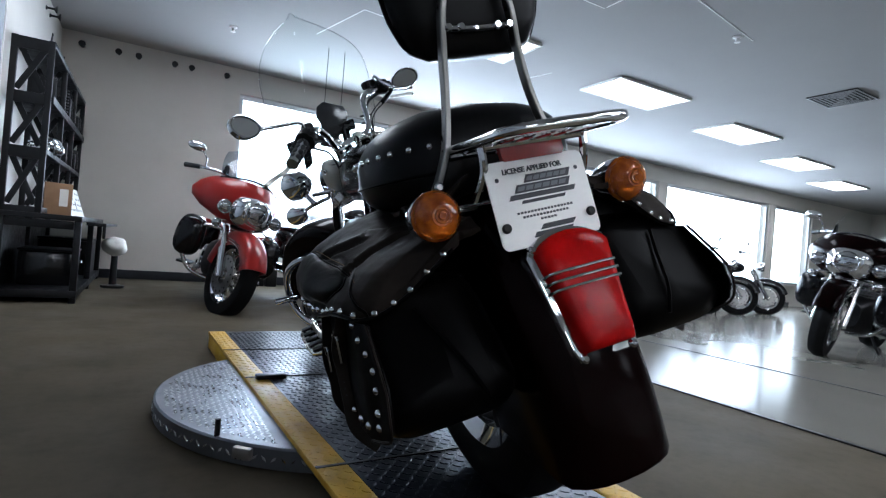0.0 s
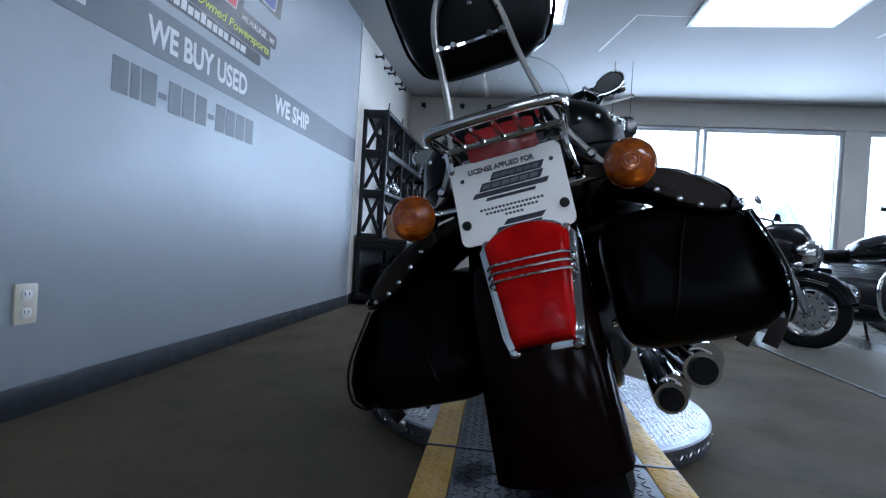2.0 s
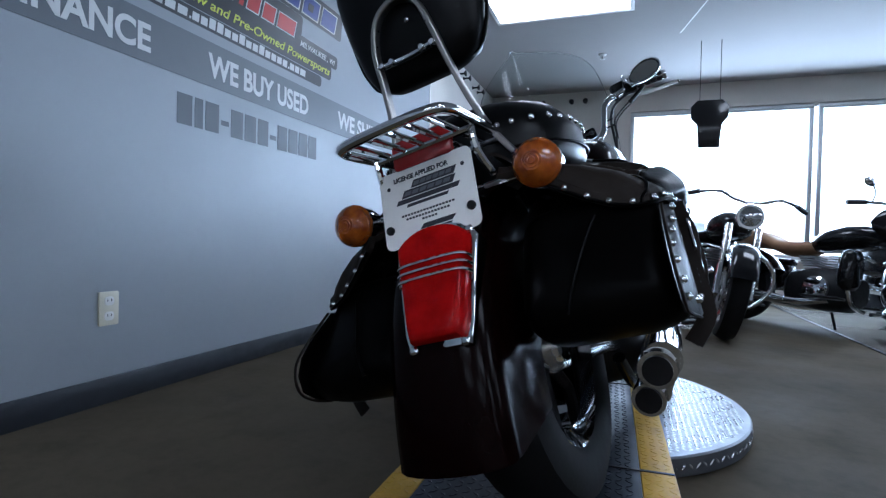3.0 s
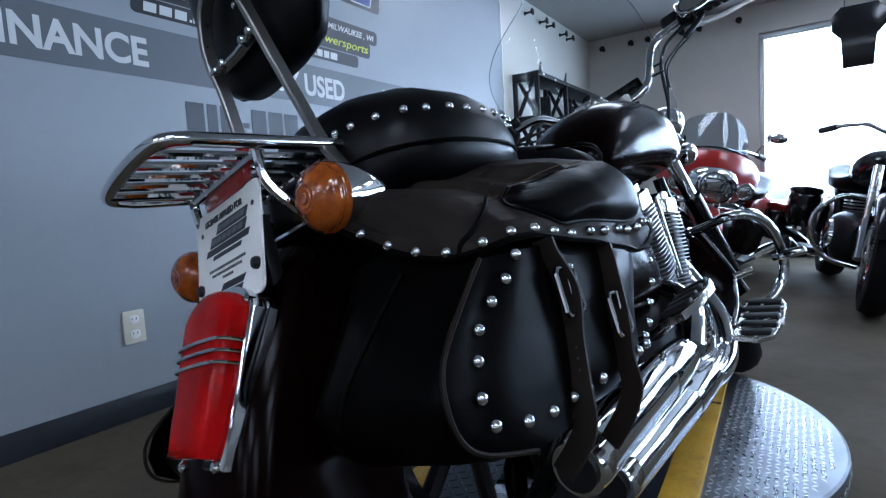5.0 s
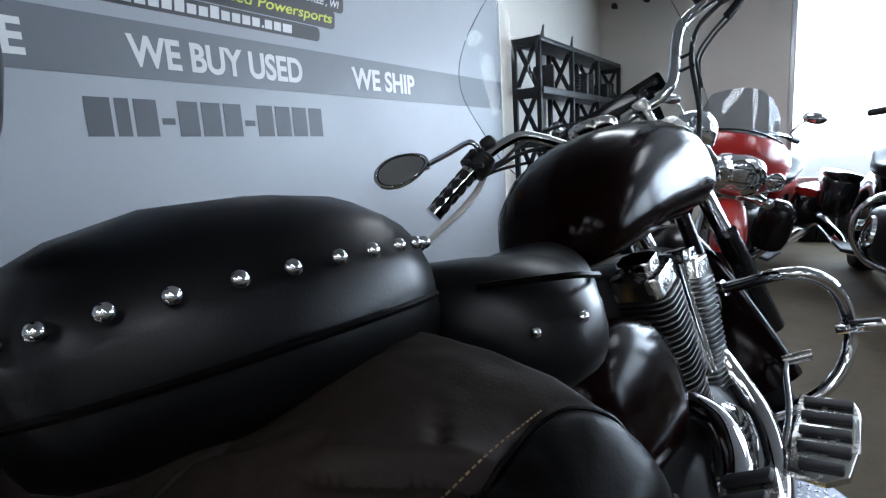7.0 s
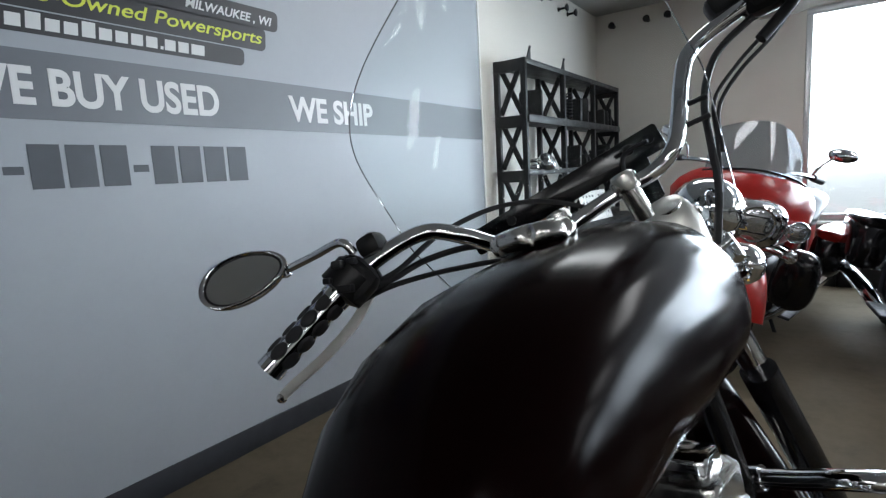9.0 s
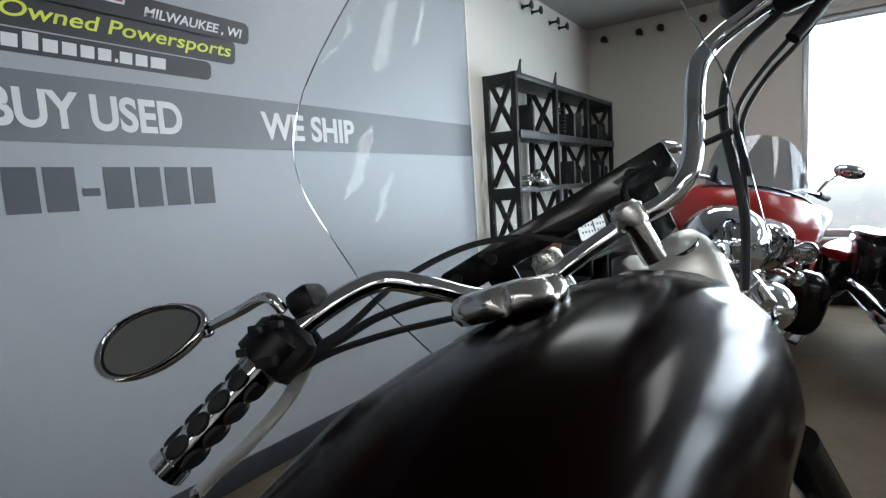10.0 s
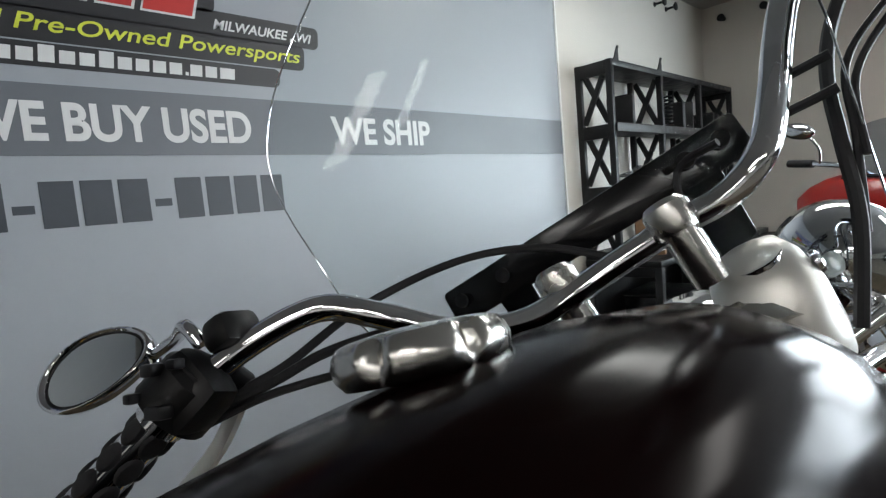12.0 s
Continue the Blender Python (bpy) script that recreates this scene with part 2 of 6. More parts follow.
def tube(pts, r, n=10, steps=6, closed=False, bm=None, flat=None):
    """A round rod along the points (flat: half width and half height of a flat bar instead)."""
    bm = bm or bmesh.new()
    p = curve_points(pts, steps, closed)
    m = len(p)
    tang = [((p[(i + 1) % m] - p[i - 1]) if closed else (p[min(i + 1, m - 1)] - p[max(i - 1, 0)])).normalized() for i in range(m)]
    up = V((0, 0, 1)) if abs(tang[0].z) < 0.9 else V((1, 0, 0))
    side = tang[0].cross(up).normalized()
    rings = []
    for i in range(m):
        side = (side - tang[i] * side.dot(tang[i])).normalized()
        other = side.cross(tang[i])
        rad = r[min(i * len(r) // m, len(r) - 1)] if isinstance(r, (list, tuple)) else r
        if flat:
            w, h = flat
            rings.append([p[i] + side * (w * a) + other * (h * b) for a, b in ((1, 0.6), (0.8, 1), (-0.8, 1), (-1, 0.6), (-1, -0.6), (-0.8, -1), (0.8, -1), (1, -0.6))])
        else:
            rings.append([p[i] + side * (rad * math.cos(2 * math.pi * k / n)) + other * (rad * math.sin(2 * math.pi * k / n)) for k in range(n)])
    return skin(bm, rings, True, closed)


def lathe(profile, m=None, n=24, bm=None):
    """Turned shape: rows of (radius, height) about the z axis of m."""
    bm = bm or bmesh.new()
    m = m or Matrix()
    rings = [[m @ V((max(r, 1e-4) * math.cos(2 * math.pi * k / n), max(r, 1e-4) * math.sin(2 * math.pi * k / n), h)) for k in range(n)] for r, h in profile]
    return skin(bm, rings)


def rbox(x, y, z, sx, sy, sz, bev=0.004, m=None, bm=None, segs=2):
    """A box with rounded edges, centred at x, y, z."""
    bm = bm or bmesh.new()
    made = bmesh.ops.create_cube(bm, size=1.0)
    vs = made["verts"]
    bmesh.ops.scale(bm, vec=(sx, sy, sz), verts=vs)
    bmesh.ops.translate(bm, vec=(x, y, z), verts=vs)
    if bev:
        es = list({e for v in vs for e in v.link_edges})
        got = bmesh.ops.bevel(bm, geom=es, offset=min(bev, min(sx, sy, sz) * 0.45), segments=segs, profile=0.5, affect="EDGES")
        vs = list({v for fc in got["faces"] for v in fc.verts} | {v for v in vs if v.is_valid})
    if m is not None:
        bmesh.ops.transform(bm, matrix=m, verts=[v for v in vs if v.is_valid])
    return bm


def slab(poly, depth, m=None, bev=0.0, bm=None):
    """A flat outline (x, y) thickened from 0 to depth along z, then laid by m."""
    bm = bm or bmesh.new()
    m = m or Matrix()
    lo = [bm.verts.new(m @ V((x, y, 0))) for x, y in poly]
    hi = [bm.verts.new(m @ V((x, y, depth))) for x, y in poly]
    n = len(poly)
    bm.faces.new(list(reversed(lo)))
    top = bm.faces.new(hi)
    for k in range(n):
        bm.faces.new((lo[k], lo[(k + 1) % n], hi[(k + 1) % n], hi[k]))
    if bev:
        bmesh.ops.bevel(bm, geom=list(top.edges), offset=bev, segments=2, profile=0.5, affect="EDGES")
    return bm


def rounded(w, h, r, n=5):
    """Outline of a rectangle with round corners, about the origin."""
    out = []
    for cx, cy, a0 in ((w / 2 - r, h / 2 - r, 0), (-w / 2 + r, h / 2 - r, 90), (-w / 2 + r, -h / 2 + r, 180), (w / 2 - r, -h / 2 + r, 270)):
        out += [(cx + r * math.cos(radians(a0 + 90 * k / n)), cy + r * math.sin(radians(a0 + 90 * k / n))) for k in range(n + 1)]
    return out


def oval(c, rx, rz, n=20, power=2.4, tilt=0.0, flat_low=1.0, axis="y"):
    """A rounded ring across an axis, flat_low squeezes its lower half."""
    ring = []
    for k in range(n):
        a = 2 * math.pi * k / n
        ca, sa = math.cos(a), math.sin(a)
        u = rx * math.copysign(abs(ca) ** (2 / power), ca)
        w = rz * math.copysign(abs(sa) ** (2 / power), sa) * (flat_low if sa < 0 else 1)
        if axis == "y":
            ring.append(V((c[0] + u, c[1] + w * tilt, c[2] + w)))
        else:
            ring.append(V((c[0] + u, c[1] + w, c[2] + w * tilt)))
    return ring


def thing(name, label, category, group="", m=None):
    ob = new(name)
    ob.empty_display_size = 0.1
    if m is not None:
        ob.matrix_basis = m
    return tagged(ob, label, category, group)


def stud(c, normal, r, bm=None):
    """A domed rivet on a surface."""
    q = V((0, 0, 1)).rotation_difference(V(normal).normalized()).to_matrix().to_4x4()
    return lathe([(r * 1.1, -r * 0.3), (r * 1.1, 0.0), (r * 0.95, r * 0.35), (r * 0.6, r * 0.7), (r * 0.2, r * 0.85)], Matrix.Translation(c) @ q, 10, bm)


def words(text, size, m, material, name, bold=0.0, squeeze=1.0, shear=0.0, depth=0.0006):
    """Lettering in the built-in font, laid flat by m with its left foot at the origin."""
    cu = bpy.data.curves.new(name, "FONT")
    cu.body, cu.size, cu.offset, cu.extrude, cu.shear = text, size, bold, depth, shear
    tmp = new(name, cu)
    me = bpy.data.meshes.new_from_object(tmp)
    bpy.data.objects.remove(tmp)
    me.transform(m @ Matrix.Diagonal((squeeze, 1, 1, 1)))
    me.materials.append(material)
    return new(name, me)

# ---- structure ----
XW, YF, ZC = -0.680, 6.55, 2.40      # banner wall, window wall, ceiling


def structure(name, bm, material, label="", sharp=38):
    return tagged(link(bm, name, material, None, label, sharp), kind="structure")


floor = structure("floor", rbox(0.72, 0.3, -0.06, 3.36, 12.8, 0.12, 0), M["floor"], "stained grey-brown painted concrete floor")
floor_tile = structure("floor_polished", rbox(9.25, 0.3, -0.058, 13.7, 12.8, 0.12, 0), M["tile"], "polished pale grey showroom floor, reflecting lamps")
seam = structure("trim_floor", rbox(2.40, 0.3, 0.003, 0.025, 12.4, 0.006, 0.002), M["black_steel"], "dark strip between two floorings")
seam2 = structure("trim_floor_joint", rbox(3.60, 0.3, 0.003, 0.012, 12.4, 0.004, 0), M["base"], "dark joint in the polished floor")

wall_west = structure("wall_west", rbox(XW - 0.113, 0.3, ZC / 2, 0.2, 12.7, ZC, 0), M["plaster"], "off-white plastered wall")
panel = structure("wall_west_panel", rbox(XW - 0.006, -0.86, ZC / 2, 0.012, 10.40, ZC - 0.002, 0), M["banner"], "pale blue-grey printed wall panel")
edge = structure("trim_panel", rbox(XW - 0.003, 4.346, ZC / 2, 0.022, 0.012, ZC - 0.004, 0.002), M["white_paint"], "white edging strip of the wall panel")
stripe = structure("wall_stripe", rbox(XW + 0.0015, -0.86, 1.306, 0.003, 10.40, 0.184, 0), M["stripe"], "dark grey stripe on the wall panel")

wall_south = structure("wall_south", rbox(7.6, -6.16, ZC / 2, 17, 0.2, ZC, 0), M["plaster"])
wall_east = structure("wall_east", rbox(16.1, 0.3, ZC / 2, 0.2, 12.8, ZC, 0), M["plaster"])
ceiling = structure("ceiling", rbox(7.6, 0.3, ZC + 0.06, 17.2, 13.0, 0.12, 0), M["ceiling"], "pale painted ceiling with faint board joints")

# window wall: one long opening between sill and head, broken by posts
SILL, HEAD, WX0, WX1 = 0.48, 2.13, 0.96, 13.2
bm = rbox((WX0 - 0.893) / 2, YF + 0.1, ZC / 2, WX0 + 0.893, 0.2, ZC, 0)
rbox((WX0 + WX1) / 2, YF + 0.1, SILL / 2, WX1 - WX0, 0.2, SILL, 0, bm=bm)
rbox((WX0 + WX1) / 2, YF + 0.1, (HEAD + ZC) / 2, WX1 - WX0, 0.2, ZC - HEAD, 0, bm=bm)
rbox((WX1 + 16.2) / 2, YF + 0.1, ZC / 2, 16.2 - WX1, 0.2, ZC, 0, bm=bm)
wall_north = structure("wall_north", bm, M["plaster"], "off-white wall with a row of large windows")
for k, px in enumerate((4.45, 8.12, 11.6)):
    structure("wall_north_post", rbox(px, YF + 0.1, (SILL + HEAD) / 2, 0.24, 0.2, HEAD - SILL - 0.004, 0.004), M["plaster"])

panes = ((0.96, 2.78), (2.82, 4.33), (4.57, 8.00), (8.24, 11.48), (11.72, 13.2))
for k, (a, b) in enumerate(panes):
    win = tagged(new("window_%d" % (k + 1)), "large shop window with a thin aluminium frame", "window", "", "structure")
    win.location = ((a + b) / 2, YF + 0.06, SILL)
    w, h = b - a, HEAD - SILL
    for nm, bx in (("window_frame", (0, 0, 0.025, w, 0.05, 0.05)), ("window_frame", (0, 0, h - 0.025, w, 0.05, 0.05)),
                   ("window_frame", (-w / 2 + 0.022, 0, h / 2, 0.044, 0.05, h - 0.1)), ("window_frame", (w / 2 - 0.022, 0, h / 2, 0.044, 0.05, h - 0.1))):
        part(nm, rbox(*bx, 0.004), M["alu"], win)
    glass = part("pane", rbox(0, 0, h / 2, w - 0.09, 0.006, h - 0.1, 0), M["pane"], win)
    glass.visible_shadow = False
    part("window_sill", rbox(0, -0.08, -0.012, w + 0.02, 0.10, 0.022, 0.004), M["white_paint"], win)

for nm, bx in (("baseboard_west", (XW + 0.004, -0.85, 0.046, 0.008, 10.38, 0.092)), ("baseboard_north", (5.9, YF - 0.004, 0.046, 13.16, 0.008, 0.092)),
               ("baseboard_corner", (XW - 0.009, 5.45, 0.046, 0.008, 2.18, 0.092))):
    structure(nm, rbox(*bx, 0.003), M["base"], "black rubber skirting along the wall")

# outside: bright ground and haze beyond the panes
structure("ground", rbox(8, 36, -0.25, 340, 59, 0.2, 0), M["asphalt"], "sunlit pale parking lot outside")
structure("backdrop", rbox(8, 62, 12, 340, 0.2, 60, 0), M["outside"], "overexposed bright sky outside")


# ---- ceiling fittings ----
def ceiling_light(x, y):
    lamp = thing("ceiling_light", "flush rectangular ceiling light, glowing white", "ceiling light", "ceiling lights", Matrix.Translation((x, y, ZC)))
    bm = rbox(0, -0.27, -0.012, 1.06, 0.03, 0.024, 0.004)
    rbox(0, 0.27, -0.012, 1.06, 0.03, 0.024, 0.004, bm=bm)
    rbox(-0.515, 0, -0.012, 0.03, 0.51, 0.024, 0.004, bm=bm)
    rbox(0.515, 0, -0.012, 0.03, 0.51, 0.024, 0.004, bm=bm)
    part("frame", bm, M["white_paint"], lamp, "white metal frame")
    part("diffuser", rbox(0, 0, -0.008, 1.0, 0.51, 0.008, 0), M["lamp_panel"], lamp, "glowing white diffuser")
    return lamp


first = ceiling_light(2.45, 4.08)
# copies at negative y are unseen fill lights, added to brighten the bike's rear
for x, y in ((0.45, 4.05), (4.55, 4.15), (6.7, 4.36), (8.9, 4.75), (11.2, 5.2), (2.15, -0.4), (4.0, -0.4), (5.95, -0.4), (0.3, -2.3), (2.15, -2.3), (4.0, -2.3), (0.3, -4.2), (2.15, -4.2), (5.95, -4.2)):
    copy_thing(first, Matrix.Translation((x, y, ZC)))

# ---- the motorcycle on the turntable ----
# own axes: x to its right, y ahead from the plate, z up from the deck; it leans left on its stand
bike = thing("motorcycle", "black cruiser motorcycle with leather saddlebags, leaning on its stand", "motorcycle", "", pose(0.885, 0.85, 0.04, 0, -16.5, -7.43))


def bp(name, bm, material, label="", parent=None, sharp=38):
    return part(name, bm, material, parent or bike, label, sharp)


def arc_ring(half, cy, cz, r, phi, drop, n=9):
    """Cross-section of a mudguard at an angle from straight up towards the rear."""
    out = V((0, -math.sin(phi), math.cos(phi)))
    c = V((0, cy, cz))
    pts = [c + out * (r - drop) + V((-half, 0, 0))]
    for k in range(n + 1):
        a = math.pi * k / n
        pts.append(c + out * (r - 0.05 + 0.05 * math.sin(a) ** 0.7) + V((-half * math.cos(a) * (1.0 if 0 < k < n else 1.0), 0, 0)))
    pts.append(c + out * (r - drop) + V((half, 0, 0)))
    return pts


def mudguard(half, cy, cz, r, a0, a1, drop, steps=22, lip=0.0, thick=0.006):
    bm = bmesh.new()
    rings = []
    for s in range(steps + 1):
        t = s / steps
        phi = radians(a0 + (a1 - a0) * t)
        extra = lip * max(0.0, (t - 0.78) / 0.22) ** 2
        outer = arc_ring(half + extra * 0.15, cy, cz, r + extra, phi, drop)
        inner = arc_ring(half - thick, cy, cz, r - thick, phi, drop)
        rings.append(outer + list(reversed(inner)))
    return skin(bm, rings)


def wheel(cy, r, width, rim_r, name, m=None, spokes=7, low=0.03, cast="polished"):
    m = m or Matrix()
    turn = m @ Matrix.Translation((0, cy, r + low)) @ Matrix.Rotation(radians(90), 4, "Y")
    w = width / 2
    hub = bp(name, lathe([(0.05, -w * 0.8), (0.06, -w * 0.4), (0.045, 0), (0.06, w * 0.4), (0.05, w * 0.8)], turn, 20), M["polished"], "alloy wheel with a black tyre")
    prof = [(rim_r, -w * 0.75), (rim_r + 0.02, -w * 0.95), (r - 0.045, -w), (r - 0.02, -w * 0.85), (r - 0.003, -w * 0.4), (r, 0), (r - 0.003, w * 0.4), (r - 0.02, w * 0.85), (r - 0.045, w), (rim_r + 0.02, w * 0.95), (rim_r, w * 0.75)]
    ring = [[turn @ V((q * math.cos(2 * math.pi * k / 40), q * math.sin(2 * math.pi * k / 40), h)) for q, h in prof] for k in range(40)]
    part("tyre", skin(bmesh.new(), ring, False, True), M["rubber"], hub, "black road tyre")
    prof = [(rim_r + 0.004, -w * 0.8), (rim_r - 0.03, -w * 0.5), (rim_r - 0.03, w * 0.5), (rim_r + 0.004, w * 0.8), (rim_r + 0.012, w * 0.7), (rim_r + 0.012, -w * 0.7)]
    ring = [[turn @ V((q * math.cos(2 * math.pi * k / 40), q * math.sin(2 * math.pi * k / 40), h)) for q, h in prof] for k in range(40)]
    part("rim", skin(bmesh.new(), ring, False, True), M["chrome"], hub)
    for s in range(spokes):
        a = 2 * math.pi * s / spokes
        d = V((math.cos(a), math.sin(a), 0))
        part("spoke", tube([turn @ (d * 0.045), turn @ (d * (rim_r - 0.02))], 0.014, 8, 1), M[cast], hub)
    return hub


# rear spokes coloured black to stand for the shade between bags and mudguard
wheel(0.30, 0.315, 0.15, 0.20, "rear_wheel", cast="engine")

bm = mudguard(0.092, 0.30, 0.30, 0.43, -35, 97, 0.215, lip=0.022)
bmesh.ops.translate(bm, vec=(-0.011, 0, 0), verts=bm.verts)
bp("rear_mudguard", bm, M["paint"], "deep black valanced rear mudguard")
# stays between the mudguard and the sissy bar
for s in (-1, 1):
    bp("mudguard_rail", tube([(s * 0.110, 0.45, 0.665), (s * 0.113, 0.25, 0.66), (s * 0.111, 0.12, 0.625), (s * 0.110, 0.09, 0.605)], 0.013, 8, 5, flat=(0.006, 0.018)), M["gloss_black"], "black rail")

# plate, its reflector and fixings
PL = Matrix.Translation((-0.006, -0.022, 0.645)) @ Matrix.Rotation(radians(79), 4, "X")
plate = bp("licence_plate", slab(rounded(0.178, 0.136, 0.012, 4), 0.0025, PL), M["plate"], "white paper-look temporary plate with dark print")
ink = M["ink"]
t = words("LICENSE APPLIED FOR", 0.0115, PL @ Matrix.Translation((-0.060, 0.047, 0.0032)), ink, "lettering", 0.0003, 0.94)
t.parent = plate
for x0, x1, yy, hh, sl in ((-0.028, 0.054, 0.0295, 0.0125, 0.007), (-0.048, 0.050, 0.0150, 0.0130, 0.007), (-0.060, 0.058, 0.0055, 0.0080, 0.005), (-0.040, 0.038, -0.0020, 0.0050, 0.003)):
    part("printed_bar", slab([(x0, yy), (x1, yy), (x1 + sl, yy + hh), (x0 + sl, yy + hh)], 0.0007, PL @ Matrix.Translation((0, 0, 0.0026))), ink, plate)
for x0, x1, yy, hh, sl in ((-0.024, 0.050, 0.0325, 0.0065, 0.0036), (-0.044, 0.046, 0.0182, 0.0066, 0.0036)):
    for k in range(6):
        a, b = x0 + (x1 - x0) * (k + 0.1) / 6, x0 + (x1 - x0) * (k + 0.9) / 6
        part("printed_bar", slab([(a, yy), (b, yy), (b + sl, yy + hh), (a + sl, yy + hh)], 0.0006, PL @ Matrix.Translation((0, 0, 0.0034))), M["stripe"], plate)
for x0, x1, yy in ((-0.052, 0.054, -0.017), (-0.044, 0.044, -0.024), (-0.014, 0.02, -0.031)):
    n = int((x1 - x0) / 0.006)
    for k in range(n):
        part("printed_bar", slab([(x0 + k * 0.006, yy), (x0 + k * 0.006 + 0.0042, yy), (x0 + k * 0.006 + 0.0042, yy + 0.0034), (x0 + k * 0.006, yy + 0.0034)], 0.0005, PL @ Matrix.Translation((0, 0, 0.0026))), ink, plate)
for x0, x1, yy, hh, sl in ((-0.020, 0.040, -0.046, 0.008, 0.008), (-0.034, 0.034, -0.056, 0.008, 0.006)):
    part("printed_bar", slab([(x0, yy), (x1, yy), (x1 + sl, yy + hh), (x0 + sl, yy + hh)], 0.0007, PL @ Matrix.Translation((0, 0, 0.0026))), ink, plate)
for s in (-1, 1):
    part("plate_bolt", lathe([(0.0075, 0.0), (0.0075, 0.004), (0.006, 0.0065), (0.001, 0.007)], PL @ Matrix.Translation((s * 0.0765, -0.034, 0.0022)), 14), M["black_plastic"], plate, "black plastic push button")
    part("plate_hole", lathe([(0.0035, 0.0), (0.0035, 0.0006)], PL @ Matrix.Translation((s * 0.0715, 0.04, 0.0024)), 10), M["ink"], plate)
bp("plate_bracket", rbox(-0.006, 0.0, 0.63, 0.12, 0.02, 0.09, 0.006), M["black_steel"], "black plate bracket")
RF = Matrix.Translation((-0.004, 0.0, 0.735)) @ Matrix.Rotation(radians(80), 4, "X")
bp("red_reflector", slab(rounded(0.112, 0.052, 0.006), 0.01, RF, 0.002), M["red_dark"], "dark red reflector above the plate")

# tail lamp: arched red lens in a chrome bezel on the mudguard
TL = Matrix.Translation((0.004, -0.056, 0.500)) @ Matrix.Rotation(radians(68), 4, "X")


def tail_outline(grow=0.0):
    pts = []
    for k in range(13):
        a = radians(20 + 140 * k / 12)
        pts.append(((0.063 + grow) * math.cos(a) / math.cos(radians(20)), 0.062 + (0.042 + grow) * (math.sin(a) - math.sin(radians(20)))))
    pts += [(-0.046 - grow, -0.075), (-0.041 - grow, -0.093 - grow), (0.041 + grow, -0.093 - grow), (0.046 + grow, -0.075)]
    return pts


lamp = bp("tail_lamp", slab(tail_outline(0.011), 0.030, TL @ Matrix.Translation((0, 0, -0.008)), 0.004), M["chrome"], "red tail lamp in a chrome bezel")
base = tail_outline()
bm = bmesh.new()
rings = []
for h, sc in ((0.012, 1.0), (0.030, 0.995), (0.038, 0.965), (0.043, 0.90), (0.046, 0.74), (0.047, 0.45)):
    rings.append([TL @ V((x * sc, y * (0.5 + sc / 2) - 0.004 * (1 - sc), h)) for x, y in base])
skin(bm, rings)
part("lens", bm, M["red_lens"], lamp, "glossy red lens")
for k in range(3):
    yy = 0.026 - 0.0125 * k
    part("lens_rib", tube([TL @ V((x, yy, h)) for x, h in ((-0.0615, 0.022), (-0.0605, 0.034), (-0.056, 0.042), (-0.043, 0.0475), (0, 0.0495), (0.043, 0.0475), (0.056, 0.042), (0.0605, 0.034), (0.0615, 0.022))], 0.0024, 8, 3), M["chrome"], lamp, "thin chrome rib")
for x, y in ((0.060, 0.072), (-0.060, 0.072), (0.043, -0.099), (-0.043, -0.099)):
    part("screw", lathe([(0.007, 0.016), (0.007, 0.024), (0.004, 0.027), (0.001, 0.027)], TL @ Matrix.Translation((x, y, 0)), 12), M["chrome"], lamp)

# turn signals on a chrome bar
bp("signal_bar", tube([(-0.168, 0.046, 0.651), (0, 0.048, 0.648), (0.168, 0.046, 0.652)], 0.0085, 10, 4), M["chrome"], "chrome signal bar")
for s in (-1, 1):
    at = Matrix.Translation((s * 0.177, 0.012, 0.650)) @ Matrix.Rotation(radians(90), 4, "X")
    body = bp("turn_signal", lathe([(0.006, -0.075), (0.018, -0.066), (0.030, -0.045), (0.0365, -0.020), (0.0385, 0.0), (0.0385, 0.006)], at, 28), M["chrome"], "round amber turn signal in a chrome shell")
    prof = [(0.0378, 0.004), (0.0388, 0.010)]
    for k in range(11):
        a = radians(8 * k)
        prof += [(0.0378 * math.cos(a), 0.012 + 0.026 * math.sin(a)), (0.0378 * math.cos(a) - 0.0012, 0.0132 + 0.026 * math.sin(a))]
    prof.append((0.001, 0.0385))
    part("lens", lathe(prof, at, 36), M["amber"], body, "ribbed amber lens")

# chrome luggage rack
Z = 0.745
rack = bp("luggage_rack", tube([(0.098, 0.13, Z + 0.004), (0.100, -0.05, Z), (0.098, -0.095, Z), (0.078, -0.118, Z), (0, -0.124, Z), (-0.078, -0.118, Z), (-0.098, -0.095, Z), (-0.100, -0.05, Z), (-0.098, 0.13, Z + 0.004)], 0.0085, 10, 6), M["chrome"], "chrome tube luggage rack")
for x in (-0.066, -0.033, 0.0, 0.033, 0.066):
    part("rack_bar", tube([(x, -0.120, Z - 0.004), (x, 0.02, Z - 0.002), (x, 0.14, Z)], 0.0055, 8, 3), M["chrome"], rack)
for y in (-0.01, 0.10):
    part("rack_crossbar", tube([(-0.097, y, Z - 0.008), (0.097, y, Z - 0.008)], 0.006, 8, 1), M["chrome"], rack)
for s in (-1, 1):
    part("rack_strut", tube([(s * 0.092, -0.012, Z - 0.006), (s * 0.092, -0.008, Z - 0.045), (s * 0.100, 0.02, Z - 0.085)], 0.0065, 8, 4), M["chrome"], rack)

